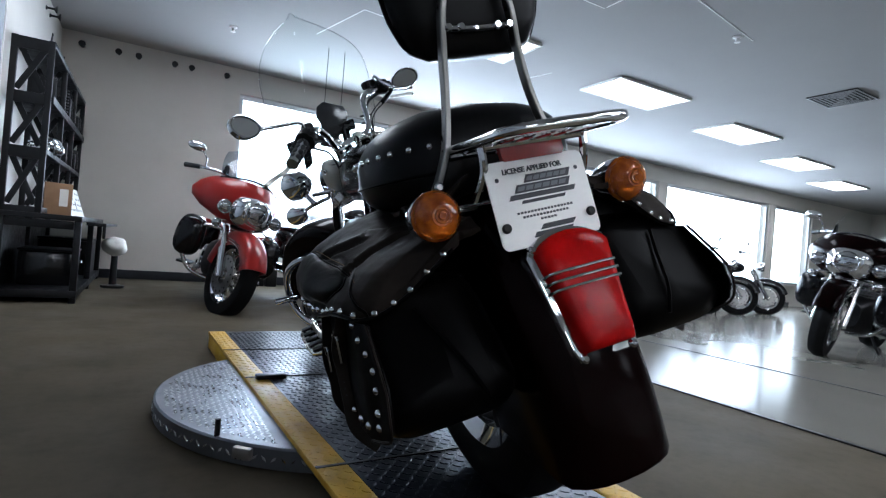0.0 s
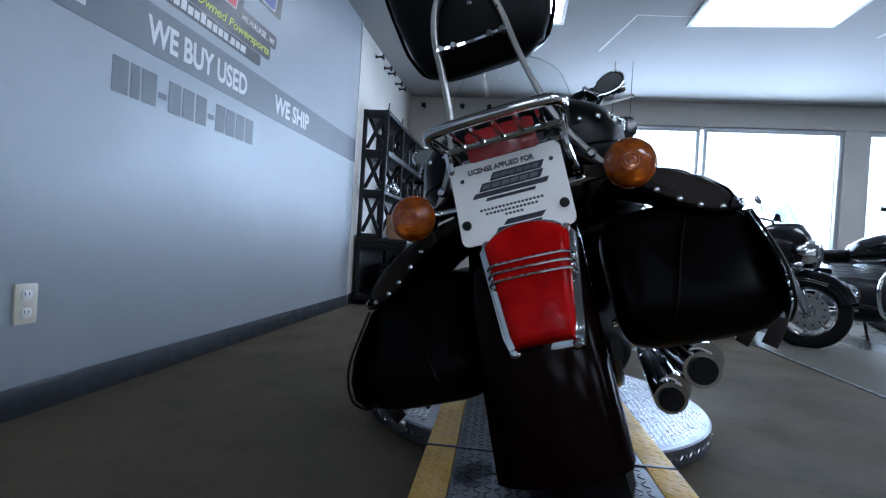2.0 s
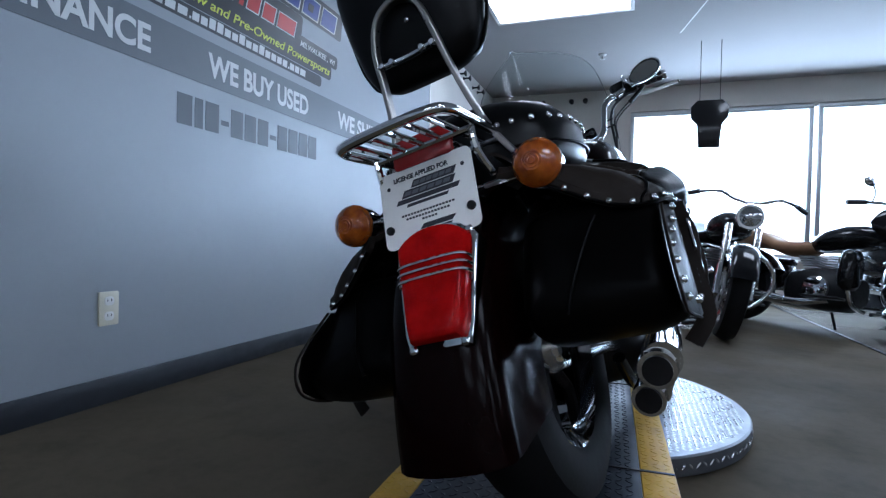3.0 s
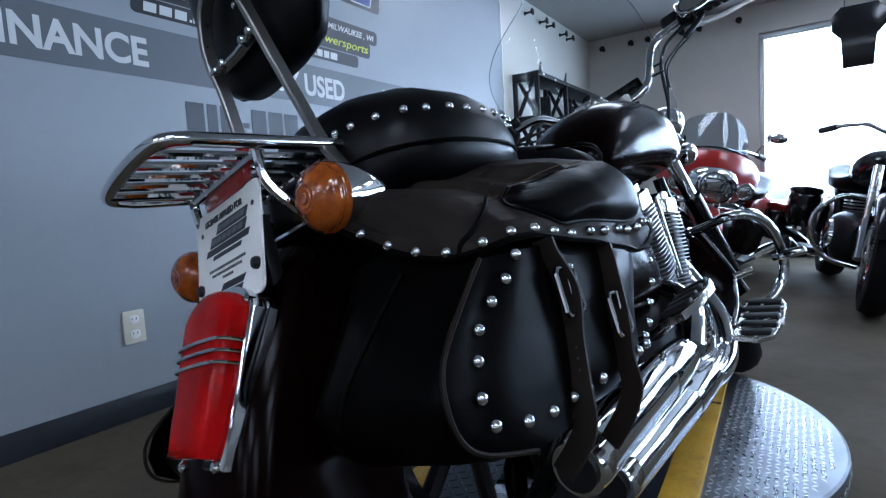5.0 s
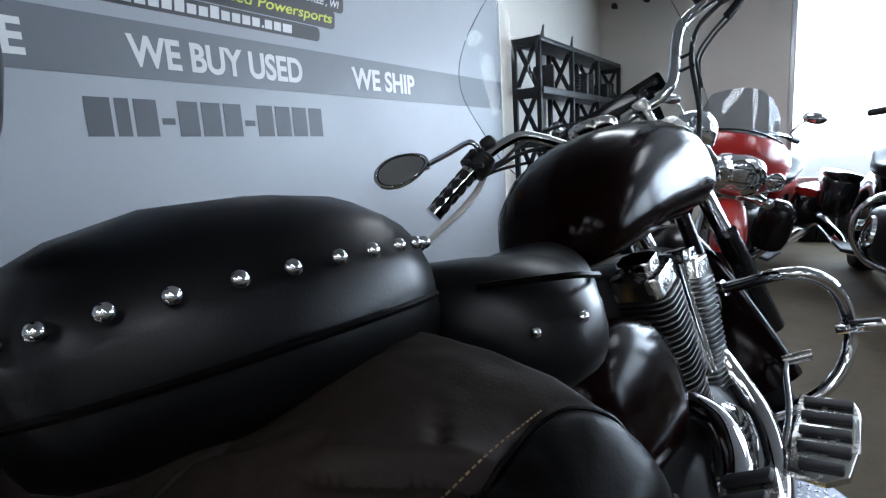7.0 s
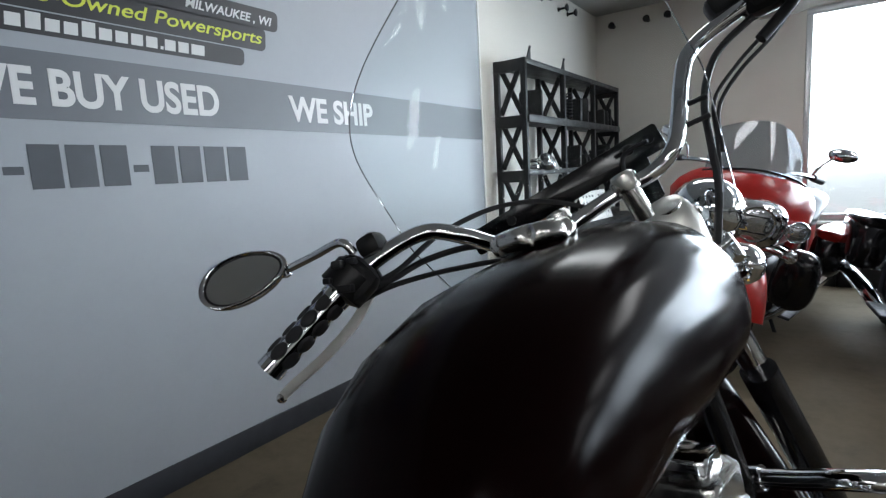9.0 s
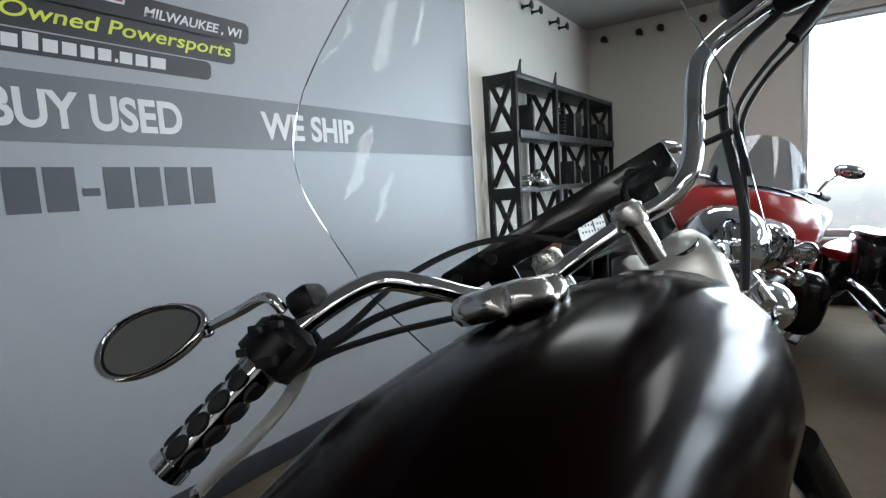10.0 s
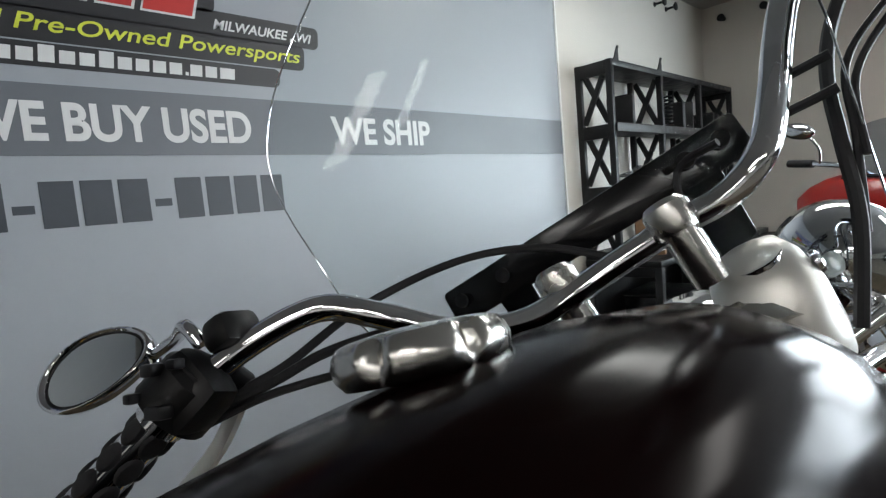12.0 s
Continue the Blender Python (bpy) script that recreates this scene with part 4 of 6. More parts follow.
        for t in (0.2, 0.45, 0.7):
            y, z = (a + (b - a) * t for a, b in zip(line[3], line[4]))
            part("strap_hole", lathe([(0.0022, 0), (0.0022, 0.0012)], Matrix.Translation((s * (face_x(y, z) + 0.0082), y, z)) @ Matrix.Rotation(radians(90 * s), 4, "Y"), 8), M["ink"], bag)
    return bag


saddlebag(1)
saddlebag(-1)

# worn leather yoke that joins the bags under the seat, creased
for s in (-1, 1):
    bm = bmesh.new()
    nx, ny = 20, 60
    top = []
    for j in range(ny + 1):
        y = 0.05 + 0.32 * j / ny
        row = []
        for i in range(nx + 1):
            u = i / nx
            x = 0.085 + 0.075 * u + 0.010 * math.sin(y * 14)
            z = 0.688 - 0.026 * u + 0.013 * math.sin(11 * y / 0.42 + 2.4 * u) * (1 - u * 0.5) + 0.014 * noise.noise((x * 22, y * 12, 3.1)) + 0.012 * math.exp(-((y - 0.17 - 0.16 * u) / 0.014) ** 2) + 0.010 * math.exp(-((y - 0.10 - 0.12 * u) / 0.012) ** 2) + 0.010 * math.exp(-((y - 0.29 - 0.08 * u) / 0.012) ** 2)
            row.append(bm.verts.new((s * x, y, z)))
        top.append(row)
    low = [[bm.verts.new((v.co.x, v.co.y, v.co.z - 0.006)) for v in row] for row in top]
    for j in range(ny):
        for i in range(nx):
            bm.faces.new((top[j][i], top[j][i + 1], top[j + 1][i + 1], top[j + 1][i]))
            bm.faces.new((low[j][i], low[j + 1][i], low[j + 1][i + 1], low[j][i + 1]))
    for j in range(ny):
        for i in (0, nx):
            bm.faces.new((top[j][i], top[j + 1][i], low[j + 1][i], low[j][i]))
    for i in range(nx):
        for j in (0, ny):
            bm.faces.new((top[j][i], top[j][i + 1], low[j][i + 1], low[j][i]))
    bp("bag_yoke", bm, M["leather_worn"], "creased brown-black leather yoke", sharp=80)

# exhaust: two chrome mufflers stacked on the right
for (x0, y0, z0), (x1, y1, z1) in (((0.236, 0.217, 0.276), (0.210, 0.78, 0.300)), ((0.184, 0.365, 0.192), (0.195, 0.86, 0.218))):
    d = (V((x1, y1, z1)) - V((x0, y0, z0))).normalized()
    pts = [V((x0, y0, z0)) + d * k for k in (0.0, 0.02, 0.14, 0.30, 0.48)]
    muf = bp("muffler", tube(pts, [0.034, 0.036, 0.037, 0.037, 0.032], 24, 2), M["chrome"], "long chrome muffler")
    part("outlet", tube([pts[0] + d * 0.012, pts[0] - d * 0.006], 0.026, 20, 1), M["black_steel"], muf, "black open end")
    part("band", tube([pts[3] + d * 0.02, pts[3] + d * 0.045], 0.0385, 24, 1), M["chrome"], muf)
    part("heat_shield", tube([pts[1] + V((0.012, 0, 0.012)), pts[2] + V((0.012, 0, 0.012)), pts[3] + V((0.010, 0, 0.010))], 0.034, 20, 2), M["chrome"], muf)
bp("header_pipe", tube([(0.215, 0.76, 0.292), (0.212, 0.82, 0.335), (0.200, 0.87, 0.360), (0.170, 0.92, 0.385), (0.12, 0.94, 0.41)], 0.023, 16, 6), M["chrome"], "chrome header pipe")
bp("header_pipe", tube([(0.200, 0.78, 0.213), (0.200, 0.92, 0.205), (0.190, 1.05, 0.225), (0.165, 1.14, 0.30), (0.12, 1.165, 0.40), (0.10, 1.15, 0.46)], 0.023, 16, 6), M["chrome"], "chrome header pipe")

# engine: finned V twin
bp("crankcase", skin(bmesh.new(), [oval((0.005, y, z), w, h, 24, 3.0) for y, w, h, z in ((0.72, 0.09, 0.08, 0.28), (0.76, 0.135, 0.12, 0.28), (0.90, 0.155, 0.14, 0.28), (1.05, 0.155, 0.14, 0.28), (1.15, 0.13, 0.12, 0.28), (1.19, 0.08, 0.07, 0.28))]), M["engine"], "black engine casing", sharp=60)
bp("engine_cover", lathe([(0.095, 0), (0.10, 0.012), (0.092, 0.028), (0.06, 0.036), (0.001, 0.038)], Matrix.Translation((0.150, 0.97, 0.29)) @ Matrix.Rotation(radians(90), 4, "Y"), 36), M["chrome"], "round chrome engine cover")
bp("engine_cover", lathe([(0.085, 0), (0.09, 0.012), (0.082, 0.026), (0.001, 0.034)], Matrix.Translation((-0.145, 0.97, 0.29)) @ Matrix.Rotation(radians(-90), 4, "Y"), 36), M["chrome"], "round chrome engine cover")


def cylinder(foot, head, count, w, d, label):
    foot, head = V(foot), V(head)
    axis = (head - foot).normalized()
    side = V((1, 0, 0))
    side = (side - axis * side.dot(axis)).normalized()
    fore = axis.cross(side)
    rot = Matrix((side, fore, axis)).transposed().to_4x4()
    cyl = bp("cylinder", slab(rounded(w * 0.8, d * 0.8, 0.025), (head - foot).length, Matrix.Translation(foot) @ rot), M["engine"], label)
    for k in range(count):
        p = foot.lerp(head, (k + 0.4) / count)
        q = 1.0 if k > count * 0.30 else 0.9
        part("fin", slab(rounded(w * q, d * q, 0.030), 0.0028, Matrix.Translation(p) @ rot, 0.0008), M["fin"], cyl)
    cover = part("rocker_cover", slab(rounded(w * 0.84, d * 0.94, 0.016), 0.036, Matrix.Translation(head) @ rot, 0.006), M["polished"], cyl, "bright alloy rocker cover")
    part("rocker_cap", slab(rounded(w * 0.58, d * 0.56, 0.012), 0.022, Matrix.Translation(head + axis * 0.034) @ rot, 0.005), M["chrome"], cyl)
    return cyl


cylinder((0.082, 1.125, 0.365), (0.100, 1.135, 0.588), 22, 0.100, 0.100, "finned black front cylinder with bright fin edges")
bp("air_box", rbox(0.0, 1.04, 0.565, 0.15, 0.40, 0.17, 0.03), M["engine"], "black air box under the tank")
cylinder((0.092, 1.000, 0.36), (0.112, 0.935, 0.608), 25, 0.100, 0.100, "finned black rear cylinder with bright fin edges")
for y0, y1 in ((1.050, 0.985), (1.070, 1.030)):
    bp("pushrod_tube", tube([(0.130, y0, 0.42), (0.142, y1, 0.628)], 0.0065, 10, 1), M["chrome"], "thin chrome pushrod tube")
bp("air_cleaner", lathe([(0.050, 0), (0.066, 0.006), (0.070, 0.02), (0.066, 0.05), (0.052, 0.060), (0.001, 0.064)], Matrix.Translation((-0.085, 0.98, 0.555)) @ Matrix.Rotation(radians(-90), 4, "Y"), 28), M["chrome"], "round chrome air cleaner")

# frame tubes, swing arm and stand
bp("frame_tube", tube([(0.075, 1.30, 0.70), (0.078, 1.33, 0.50), (0.080, 1.28, 0.24), (0.085, 1.15, 0.15), (0.09, 0.80, 0.14), (0.09, 0.66, 0.24)], 0.017, 12, 5), M["gloss_black"], "black frame tube")
bp("frame_tube", tube([(-0.075, 1.30, 0.70), (-0.078, 1.33, 0.50), (-0.080, 1.28, 0.24), (-0.085, 1.15, 0.15), (-0.09, 0.80, 0.14), (-0.09, 0.66, 0.24)], 0.017, 12, 5), M["gloss_black"], "black frame tube")
for s in (-1, 1):
    bp("swing_arm", tube([(s * 0.09, 0.66, 0.28), (s * 0.098, 0.48, 0.31), (s * 0.10, 0.30, 0.325)], 0.02, 10, 3, flat=(0.012, 0.024)), M["gloss_black"], "black swing arm")
bp("radiator_shroud", skin(bmesh.new(), [oval((0.0, y, z), w, 0.10, 20, 4.0) for y, z, w in ((1.345, 0.42, 0.075), (1.36, 0.42, 0.085), (1.385, 0.42, 0.08))]), M["engine"], "black cooler behind the front wheel")
bp("side_stand", tube([(-0.11, 1.02, 0.20), (-0.20, 1.00, 0.10), (-0.275, 0.96, 0.012 - 0.275 * 0.296 + 0.085), (-0.285, 0.95, -0.004 - 0.285 * 0.296 + 0.09)], 0.011, 10, 4), M["chrome"], "chrome side stand")

# engine guard, boards and pedals
for s in (-1, 1):
    g = bp("engine_guard", tube([(s * 0.08, 1.35, 0.515), (s * 0.15, 1.335, 0.522), (s * 0.215, 1.322, 0.532), (s * 0.268, 1.335, 0.520), (s * 0.297, 1.375, 0.475), (s * 0.296, 1.425, 0.395), (s * 0.278, 1.425, 0.325), (s * 0.235, 1.385, 0.270), (s * 0.16, 1.345, 0.235), (s * 0.075, 1.32, 0.215)], 0.0135, 14, 6), M["chrome"], "chrome engine guard bar")
    part("clamp", tube([(s * 0.070, 1.35, 0.514), (s * 0.105, 1.345, 0.518)], 0.0175, 12, 1), M["chrome"], g)
    pg = part("highway_peg", rbox(s * 0.315, 1.405, 0.385, 0.085, 0.022, 0.020, 0.004), M["chrome"], g, "chrome highway peg")
    part("peg_rubber", rbox(s * 0.325, 1.405, 0.397, 0.055, 0.018, 0.006, 0.002), M["grip"], pg)
    BM_ = Matrix.Translation((s * 0.252, 1.148, 0.258)) @ Matrix.Rotation(radians(14), 4, "X") @ Matrix.Rotation(radians(s * 10), 4, "Y")
    out = [(s * x, y) for x, y in ((-0.045, -0.105), (0.010, -0.118), (0.040, -0.095), (0.052, -0.02), (0.052, 0.075), (0.040, 0.108), (-0.045, 0.112))]
    fb = bp("floorboard", slab(out, 0.012, BM_, 0.003), M["polished"], "alloy rider floorboard with rubber strips")
    for k in range(5):
        yy = -0.085 + 0.043 * k
        part("rubber_strip", rbox(s * 0.003, yy, 0.016, 0.078 - (0.014 if k == 0 else 0), 0.022, 0.009, 0.004, BM_), M["grip"], fb)
    PM = Matrix.Translation((s * 0.280, 0.632, 0.392)) @ Matrix.Rotation(radians(10), 4, "X") @ Matrix.Rotation(radians(s * -16), 4, "Y")
    out = [(s * x, y) for x, y in ((-0.035, -0.075), (0.015, -0.085), (0.036, -0.05), (0.040, 0.03), (0.028, 0.075), (-0.035, 0.082))]
    pb = bp("passenger_board", slab(out, 0.014, PM, 0.004), M["polished"], "alloy passenger floorboard with rubber strips")
    for k in range(4):
        part("rubber_strip", rbox(s * 0.001, -0.055 + 0.037 * k, 0.018, 0.058, 0.020, 0.009, 0.004, PM), M["grip"], pb)
    part("board_arm", tube([(s * 0.250, 0.63, 0.382), (s * 0.20, 0.64, 0.35), (s * 0.11, 0.65, 0.33)], 0.010, 10, 3), M["chrome"], pb)
    bp("board_bracket", tube([(s * 0.215, 1.17, 0.252), (s * 0.15, 1.16, 0.22), (s * 0.085, 1.14, 0.18)], 0.010, 10, 3), M["black_steel"])
brake = bp("brake_pedal", tube([(0.200, 1.10, 0.262), (0.207, 1.165, 0.305), (0.202, 1.228, 0.350), (0.201, 1.258, 0.367)], 0.0065, 10, 5), M["chrome"], "chrome brake pedal")
part("pedal_pad", tube([(0.197, 1.263, 0.369), (0.221, 1.269, 0.372), (0.246, 1.275, 0.375)], 0.0105, 12, 3), M["polished"], brake, "ribbed alloy pad")
shift = bp("shift_lever", tube([(-0.215, 1.03, 0.255), (-0.222, 1.10, 0.290), (-0.225, 1.19, 0.30)], 0.0065, 10, 5), M["chrome"], "chrome shift lever")
part("lever_peg", tube([(-0.225, 1.19, 0.30), (-0.265, 1.195, 0.30)], 0.009, 10, 1), M["grip"], shift)

# ---- front end, turned left about the raked steering axis ----
HEAD0 = V((0.065, 1.195, 0.898))
STEER = Matrix.Translation(HEAD0) @ Matrix.Rotation(radians(30), 4, V((0, -0.5, 0.866)))


def fp(name, bm, material, label="", parent=None, sharp=38):
    bmesh.ops.transform(bm, matrix=STEER, verts=bm.verts)
    return bp(name, bm, material, label, parent, sharp)


for s in (-1, 1):
    leg = fp("fork_leg", tube([(s * 0.085, 0.12, 0.0), (s * 0.085, 0.25, -0.25), (s * 0.085, 0.40, -0.55)], 0.021, 14, 2), M["chrome"], "chrome fork leg")
    fp("slider", tube([(s * 0.085, 0.255, -0.285), (s * 0.085, 0.41, -0.565)], 0.028, 14, 1), M["gloss_black"], "black lower fork leg", leg)
    fp("fork_cover", skin(bmesh.new(), [oval((s * x, y, z), rx, ry, 22, 2.4, 0.35, 1.0, "xy") for x, y, z, rx, ry in ((0.082, 0.132, 0.012, 0.014, 0.012), (0.082, 0.132, 0.008, 0.026, 0.022), (0.080, 0.134, -0.006, 0.036, 0.034), (0.078, 0.140, -0.030, 0.042, 0.042), (0.074, 0.150, -0.062, 0.043, 0.044), (0.071, 0.156, -0.085, 0.040, 0.041), (0.072, 0.162, -0.10, 0.026, 0.026))]), M["satin"], "pale satin alloy fork cover", leg, 70)
    fp("cover_bolt", lathe([(0.0095, 0), (0.0095, 0.004), (0.006, 0.006), (0.001, 0.004)], Matrix.Translation((s * 0.1185, 0.134, -0.022)) @ Matrix.Rotation(radians(90 * s), 4, "Y"), 14), M["chrome"], "", leg)
    riser = fp("riser", tube([(s * 0.052, 0.100, 0.0), (s * 0.052, 0.092, 0.025), (s * 0.052, 0.086, 0.050)], 0.0145, 14, 2), M["polished"], "alloy handlebar riser")
    fp("riser_clamp", lathe([(0.016, -0.011), (0.019, -0.006), (0.019, 0.012), (0.015, 0.017), (0.001, 0.018)], Matrix.Translation((s * 0.052, 0.084, 0.052)), 16), M["polished"], "", riser)
fp("triple_clamp", slab(rounded(0.19, 0.060, 0.025), 0.026, Matrix.Translation((0, 0.118, -0.060)) @ Matrix.Rotation(radians(-28), 4, "X"), 0.008), M["polished"], "cast alloy upper fork clamp")
fp("lower_clamp", slab(rounded(0.23, 0.085, 0.030), 0.035, Matrix.Translation((0, 0.155, -0.155)) @ Matrix.Rotation(radians(-28), 4, "X"), 0.008), M["polished"], "alloy lower fork clamp")
bars = fp("handlebar", tube([(-0.425, -0.149, 0.049), (-0.375, -0.127, 0.071), (-0.322, -0.105, 0.093), (-0.261, -0.073, 0.114), (-0.205, -0.038, 0.118), (-0.165, -0.018, 0.090), (-0.128, 0.014, 0.054), (-0.088, 0.048, 0.038), (-0.05, 0.074, 0.040), (0.0, 0.089, 0.046), (0.055, 0.096, 0.050), (0.095, 0.094, 0.050), (0.132, 0.096, 0.066), (0.163, 0.112, 0.103), (0.194, 0.138, 0.146), (0.224, 0.156, 0.180), (0.264, 0.167, 0.197), (0.330, 0.166, 0.202), (0.390, 0.150, 0.196), (0.470, 0.108, 0.168)], 0.0114, 16, 6), M["chrome"], "chrome pulled-back handlebar")
for s in (-1, 1):
    a, b = (V((-0.328, -0.107, 0.091)), V((-0.422, -0.147, 0.050))) if s < 0 else (V((0.384, 0.152, 0.197)), V((0.468, 0.109, 0.169)))
    d = (b - a).normalized()
    grip = fp("hand_grip", tube([a, a.lerp(b, 0.5), b], 0.0165, 16, 2), M["chrome"], "chrome grip with oval rubber pads", bars)
    up = V((0, 0, 1))
    u1 = d.cross(up).normalized()
    u2 = u1.cross(d)
    for r in range(5):
        ang = 2 * math.pi * r / 5 + 0.4
        nrm = u1 * math.cos(ang) + u2 * math.sin(ang)
        for k in range(4):
            c = a.lerp(b, 0.14 + 0.235 * k) + nrm * 0.0135
            mm = Matrix((d, nrm.cross(d), nrm)).transposed().to_4x4()
            bmx = bmesh.new()
            skin(bmx, [[Matrix.Translation(c) @ mm @ V((0.0128 * q * math.cos(w), 0.0085 * q * math.sin(w), h)) for w in (2 * math.pi * i / 12 for i in range(12))] for q, h in ((1, 0), (1, 0.0030), (0.85, 0.0048), (0.45, 0.0055))])
            fp("grip_pad", bmx, M["grip"], "", grip)
    fp("grip_end", tube([b - d * 0.004, b + d * 0.010], 0.0185, 16, 1), M["chrome"], "chrome grip end", grip)
    fp("grip_flange", tube([a - d * 0.006, a + d * 0.006], 0.0205, 16, 1), M["chrome"], "", grip)
    sw = fp("switch_housing", tube([a - d * 0.048, a - d * 0.040, a - d * 0.012, a - d * 0.006], [0.027, 0.032, 0.032, 0.028], 20, 2), M["black_plastic"], "black switch housing", bars)
    fp("switch_body", rbox(0, 0, 0, 0.056, 0.046, 0.058, 0.016, Matrix.Translation(a - d * 0.032 + V((0, -0.004, -0.004))) @ Matrix((d, u2.cross(d) * -1, u2)).transposed().to_4x4()), M["black_plastic"], "", sw)
    for q, w, up_, sz in ((0.014, -0.034, 0.010, (0.010, 0.010, 0.008)), (0.034, -0.032, 0.016, (0.014, 0.012, 0.010)), (0.052, -0.030, 0.006, (0.012, 0.010, 0.008)), (0.030, -0.032, -0.014, (0.020, 0.012, 0.010))):
        fp("switch_button", rbox(0, 0, 0, *sz, 0.002, Matrix.Translation(a - d * q + V((s * -0.002, w, up_))) @ Matrix.Rotation(radians(s * -22), 4, "Y")), M["black_steel"], "", sw)
    for q, w, up_ in ((0.022, -0.0272, 0.012), (0.044, -0.0272, 0.010), (0.022, -0.0272, -0.004)):
        fp("switch_mark", rbox(0, 0, 0, 0.004, 0.0008, 0.003, 0, Matrix.Translation(a - d * q + V((0, w, up_)))), M["letter_white"], "", sw)
    # lever and its perch
    perch = fp("lever_perch", tube([a - d * 0.055, a - d * 0.055 + V((s * 0.012, 0.030, -0.018))], 0.012, 12, 1), M["black_plastic"], "black lever perch", bars)
    fp("reservoir", rbox(0, 0, 0, *((0.060, 0.040, 0.034) if s > 0 else (0.034, 0.040, 0.030)), 0.010, Matrix.Translation(a - d * 0.072 + V((0, 0.008, 0.014)))), M["black_plastic"], "black master cylinder", perch)
    fp("lever", tube([a - d * 0.048 + V((s * 0.010, 0.034, -0.020)), a - d * 0.005 + V((s * 0.020, 0.046, -0.034)), a + d * 0.055 + V((s * 0.030, 0.058, -0.034)), a + d * 0.100 + V((s * 0.050, 0.075, -0.028)), a + d * 0.125 + V((s * 0.058, 0.086, -0.026))], [0.0075, 0.007, 0.006, 0.0055], 10, 5, flat=(0.0040, 0.0066)), M["satin"], "alloy hand lever", perch)
    fp("lever_tip", lathe([(0.001, -0.008), (0.006, -0.005), (0.008, 0), (0.006, 0.005), (0.001, 0.008)], Matrix.Translation(a + d * 0.126 + V((s * 0.058, 0.086, -0.026))), 12), M["polished"], "", perch)
    # mirror
    foot = a - d * 0.046 + V((0, 0.004, 0.024))
    stem_end = V((-0.417, -0.046, 0.178)) if s < 0 else V((0.312, 0.052, 0.177))
    mir = fp("mirror", tube([foot, foot + V((s * 0.010, -0.002, 0.022)), foot.lerp(stem_end, 0.5) + V((0, 0.004, 0.012)), stem_end], 0.0062, 10, 6), M["chrome"], "oval chrome mirror on a stalk", bars)
    c = stem_end + V((s * 0.050, -0.026, 0.015))
    fp("mirror_joint", lathe([(0.001, -0.011), (0.007, -0.009), (0.0105, 0), (0.007, 0.009), (0.001, 0.011)], Matrix.Translation(stem_end), 14), M["chrome"], "", mir)
    face = V((s * -0.36, -0.88, 0.22)).normalized()
    ex = V((s, 0, 0)) - face * V((s, 0, 0)).dot(face)
    ex.normalize()
    ez = face.cross(ex) * (1 if face.cross(ex).z > 0 else -1)
    ell = lambda q, h: [c + ex * (0.066 * q * math.cos(w) - 0.009 * q * math.sin(w)) + ez * (0.039 * q * math.sin(w) * (1 + 0.16 * math.cos(w)) + 0.004 * q * math.cos(w)) + face * h for w in (2 * math.pi * i / 36 for i in range(36))]
    fp("mirror_shell", skin(bmesh.new(), [ell(0.25, -0.028), ell(0.7, -0.022), ell(0.95, -0.010), ell(1.0, 0.0), ell(0.985, 0.005), ell(0.93, 0.006), ell(0.88, 0.004), ell(0.87, 0.001)]), M["chrome"], "", mir, 60)
    fp("mirror_seal", skin(bmesh.new(), [ell(0.878, 0.0008), ell(0.878, 0.0024), ell(0.83, 0.0028), ell(0.83, 0.001)]), M["black_plastic"], "black seal round the glass", mir)
    fp("mirror_glass", skin(bmesh.new(), [ell(0.835, 0.0010), ell(0.835, 0.0022)]), M["mirror"], "mirror glass", mir)

# cables
left_cables = (([(-0.308, -0.088, 0.082), (-0.270, -0.050, 0.084), (-0.225, -0.020, 0.088), (-0.165, 0.010, 0.075), (-0.110, 0.045, 0.040), (-0.06, 0.10, 0.0), (-0.03, 0.15, -0.10)], 0.0045), ([(-0.310, -0.084, 0.074), (-0.272, -0.044, 0.076), (-0.20, 0.010, 0.060), (-0.13, 0.05, 0.030), (-0.07, 0.11, -0.05)], 0.0038),
               ([(-0.302, -0.080, 0.088), (-0.262, -0.042, 0.092), (-0.205, 0.020, 0.118), (-0.13, 0.090, 0.125), (-0.06, 0.125, 0.10), (0.0, 0.14, 0.05)], 0.004))
right_cables = (([(0.33, 0.166, 0.182), (0.275, 0.174, 0.170), (0.238, 0.172, 0.142), (0.208, 0.158, 0.102), (0.184, 0.140, 0.050), (0.160, 0.135, -0.01), (0.12, 0.15, -0.08)], 0.0055),
               ([(0.375, 0.154, 0.172), (0.330, 0.160, 0.152), (0.275, 0.160, 0.132), (0.222, 0.152, 0.102), (0.192, 0.138, 0.045), (0.160, 0.14, -0.02)], 0.0030), ([(0.375, 0.150, 0.162), (0.330, 0.155, 0.140), (0.270, 0.154, 0.120), (0.220, 0.148, 0.088), (0.190, 0.134, 0.03)], 0.0030),
               ([(0.115, 0.14, 0.10), (0.075, 0.16, 0.10), (0.06, 0.15, 0.04), (0.07, 0.14, -0.02)], 0.0035))
for pts, r in left_cables + right_cables:
    fp("cable", tube(pts, r, 8, 6), M["grip"], "black control cable", bars)
for x, y, z in ((0.198, 0.146, 0.118), (0.186, 0.138, 0.090)):
    fp("cable_tie", tube([(x - 0.03, y + 0.004, z + 0.002), (x + 0.016, y - 0.008, z - 0.006)], 0.004, 8, 1), M["grip"], "black cable strap", bars)
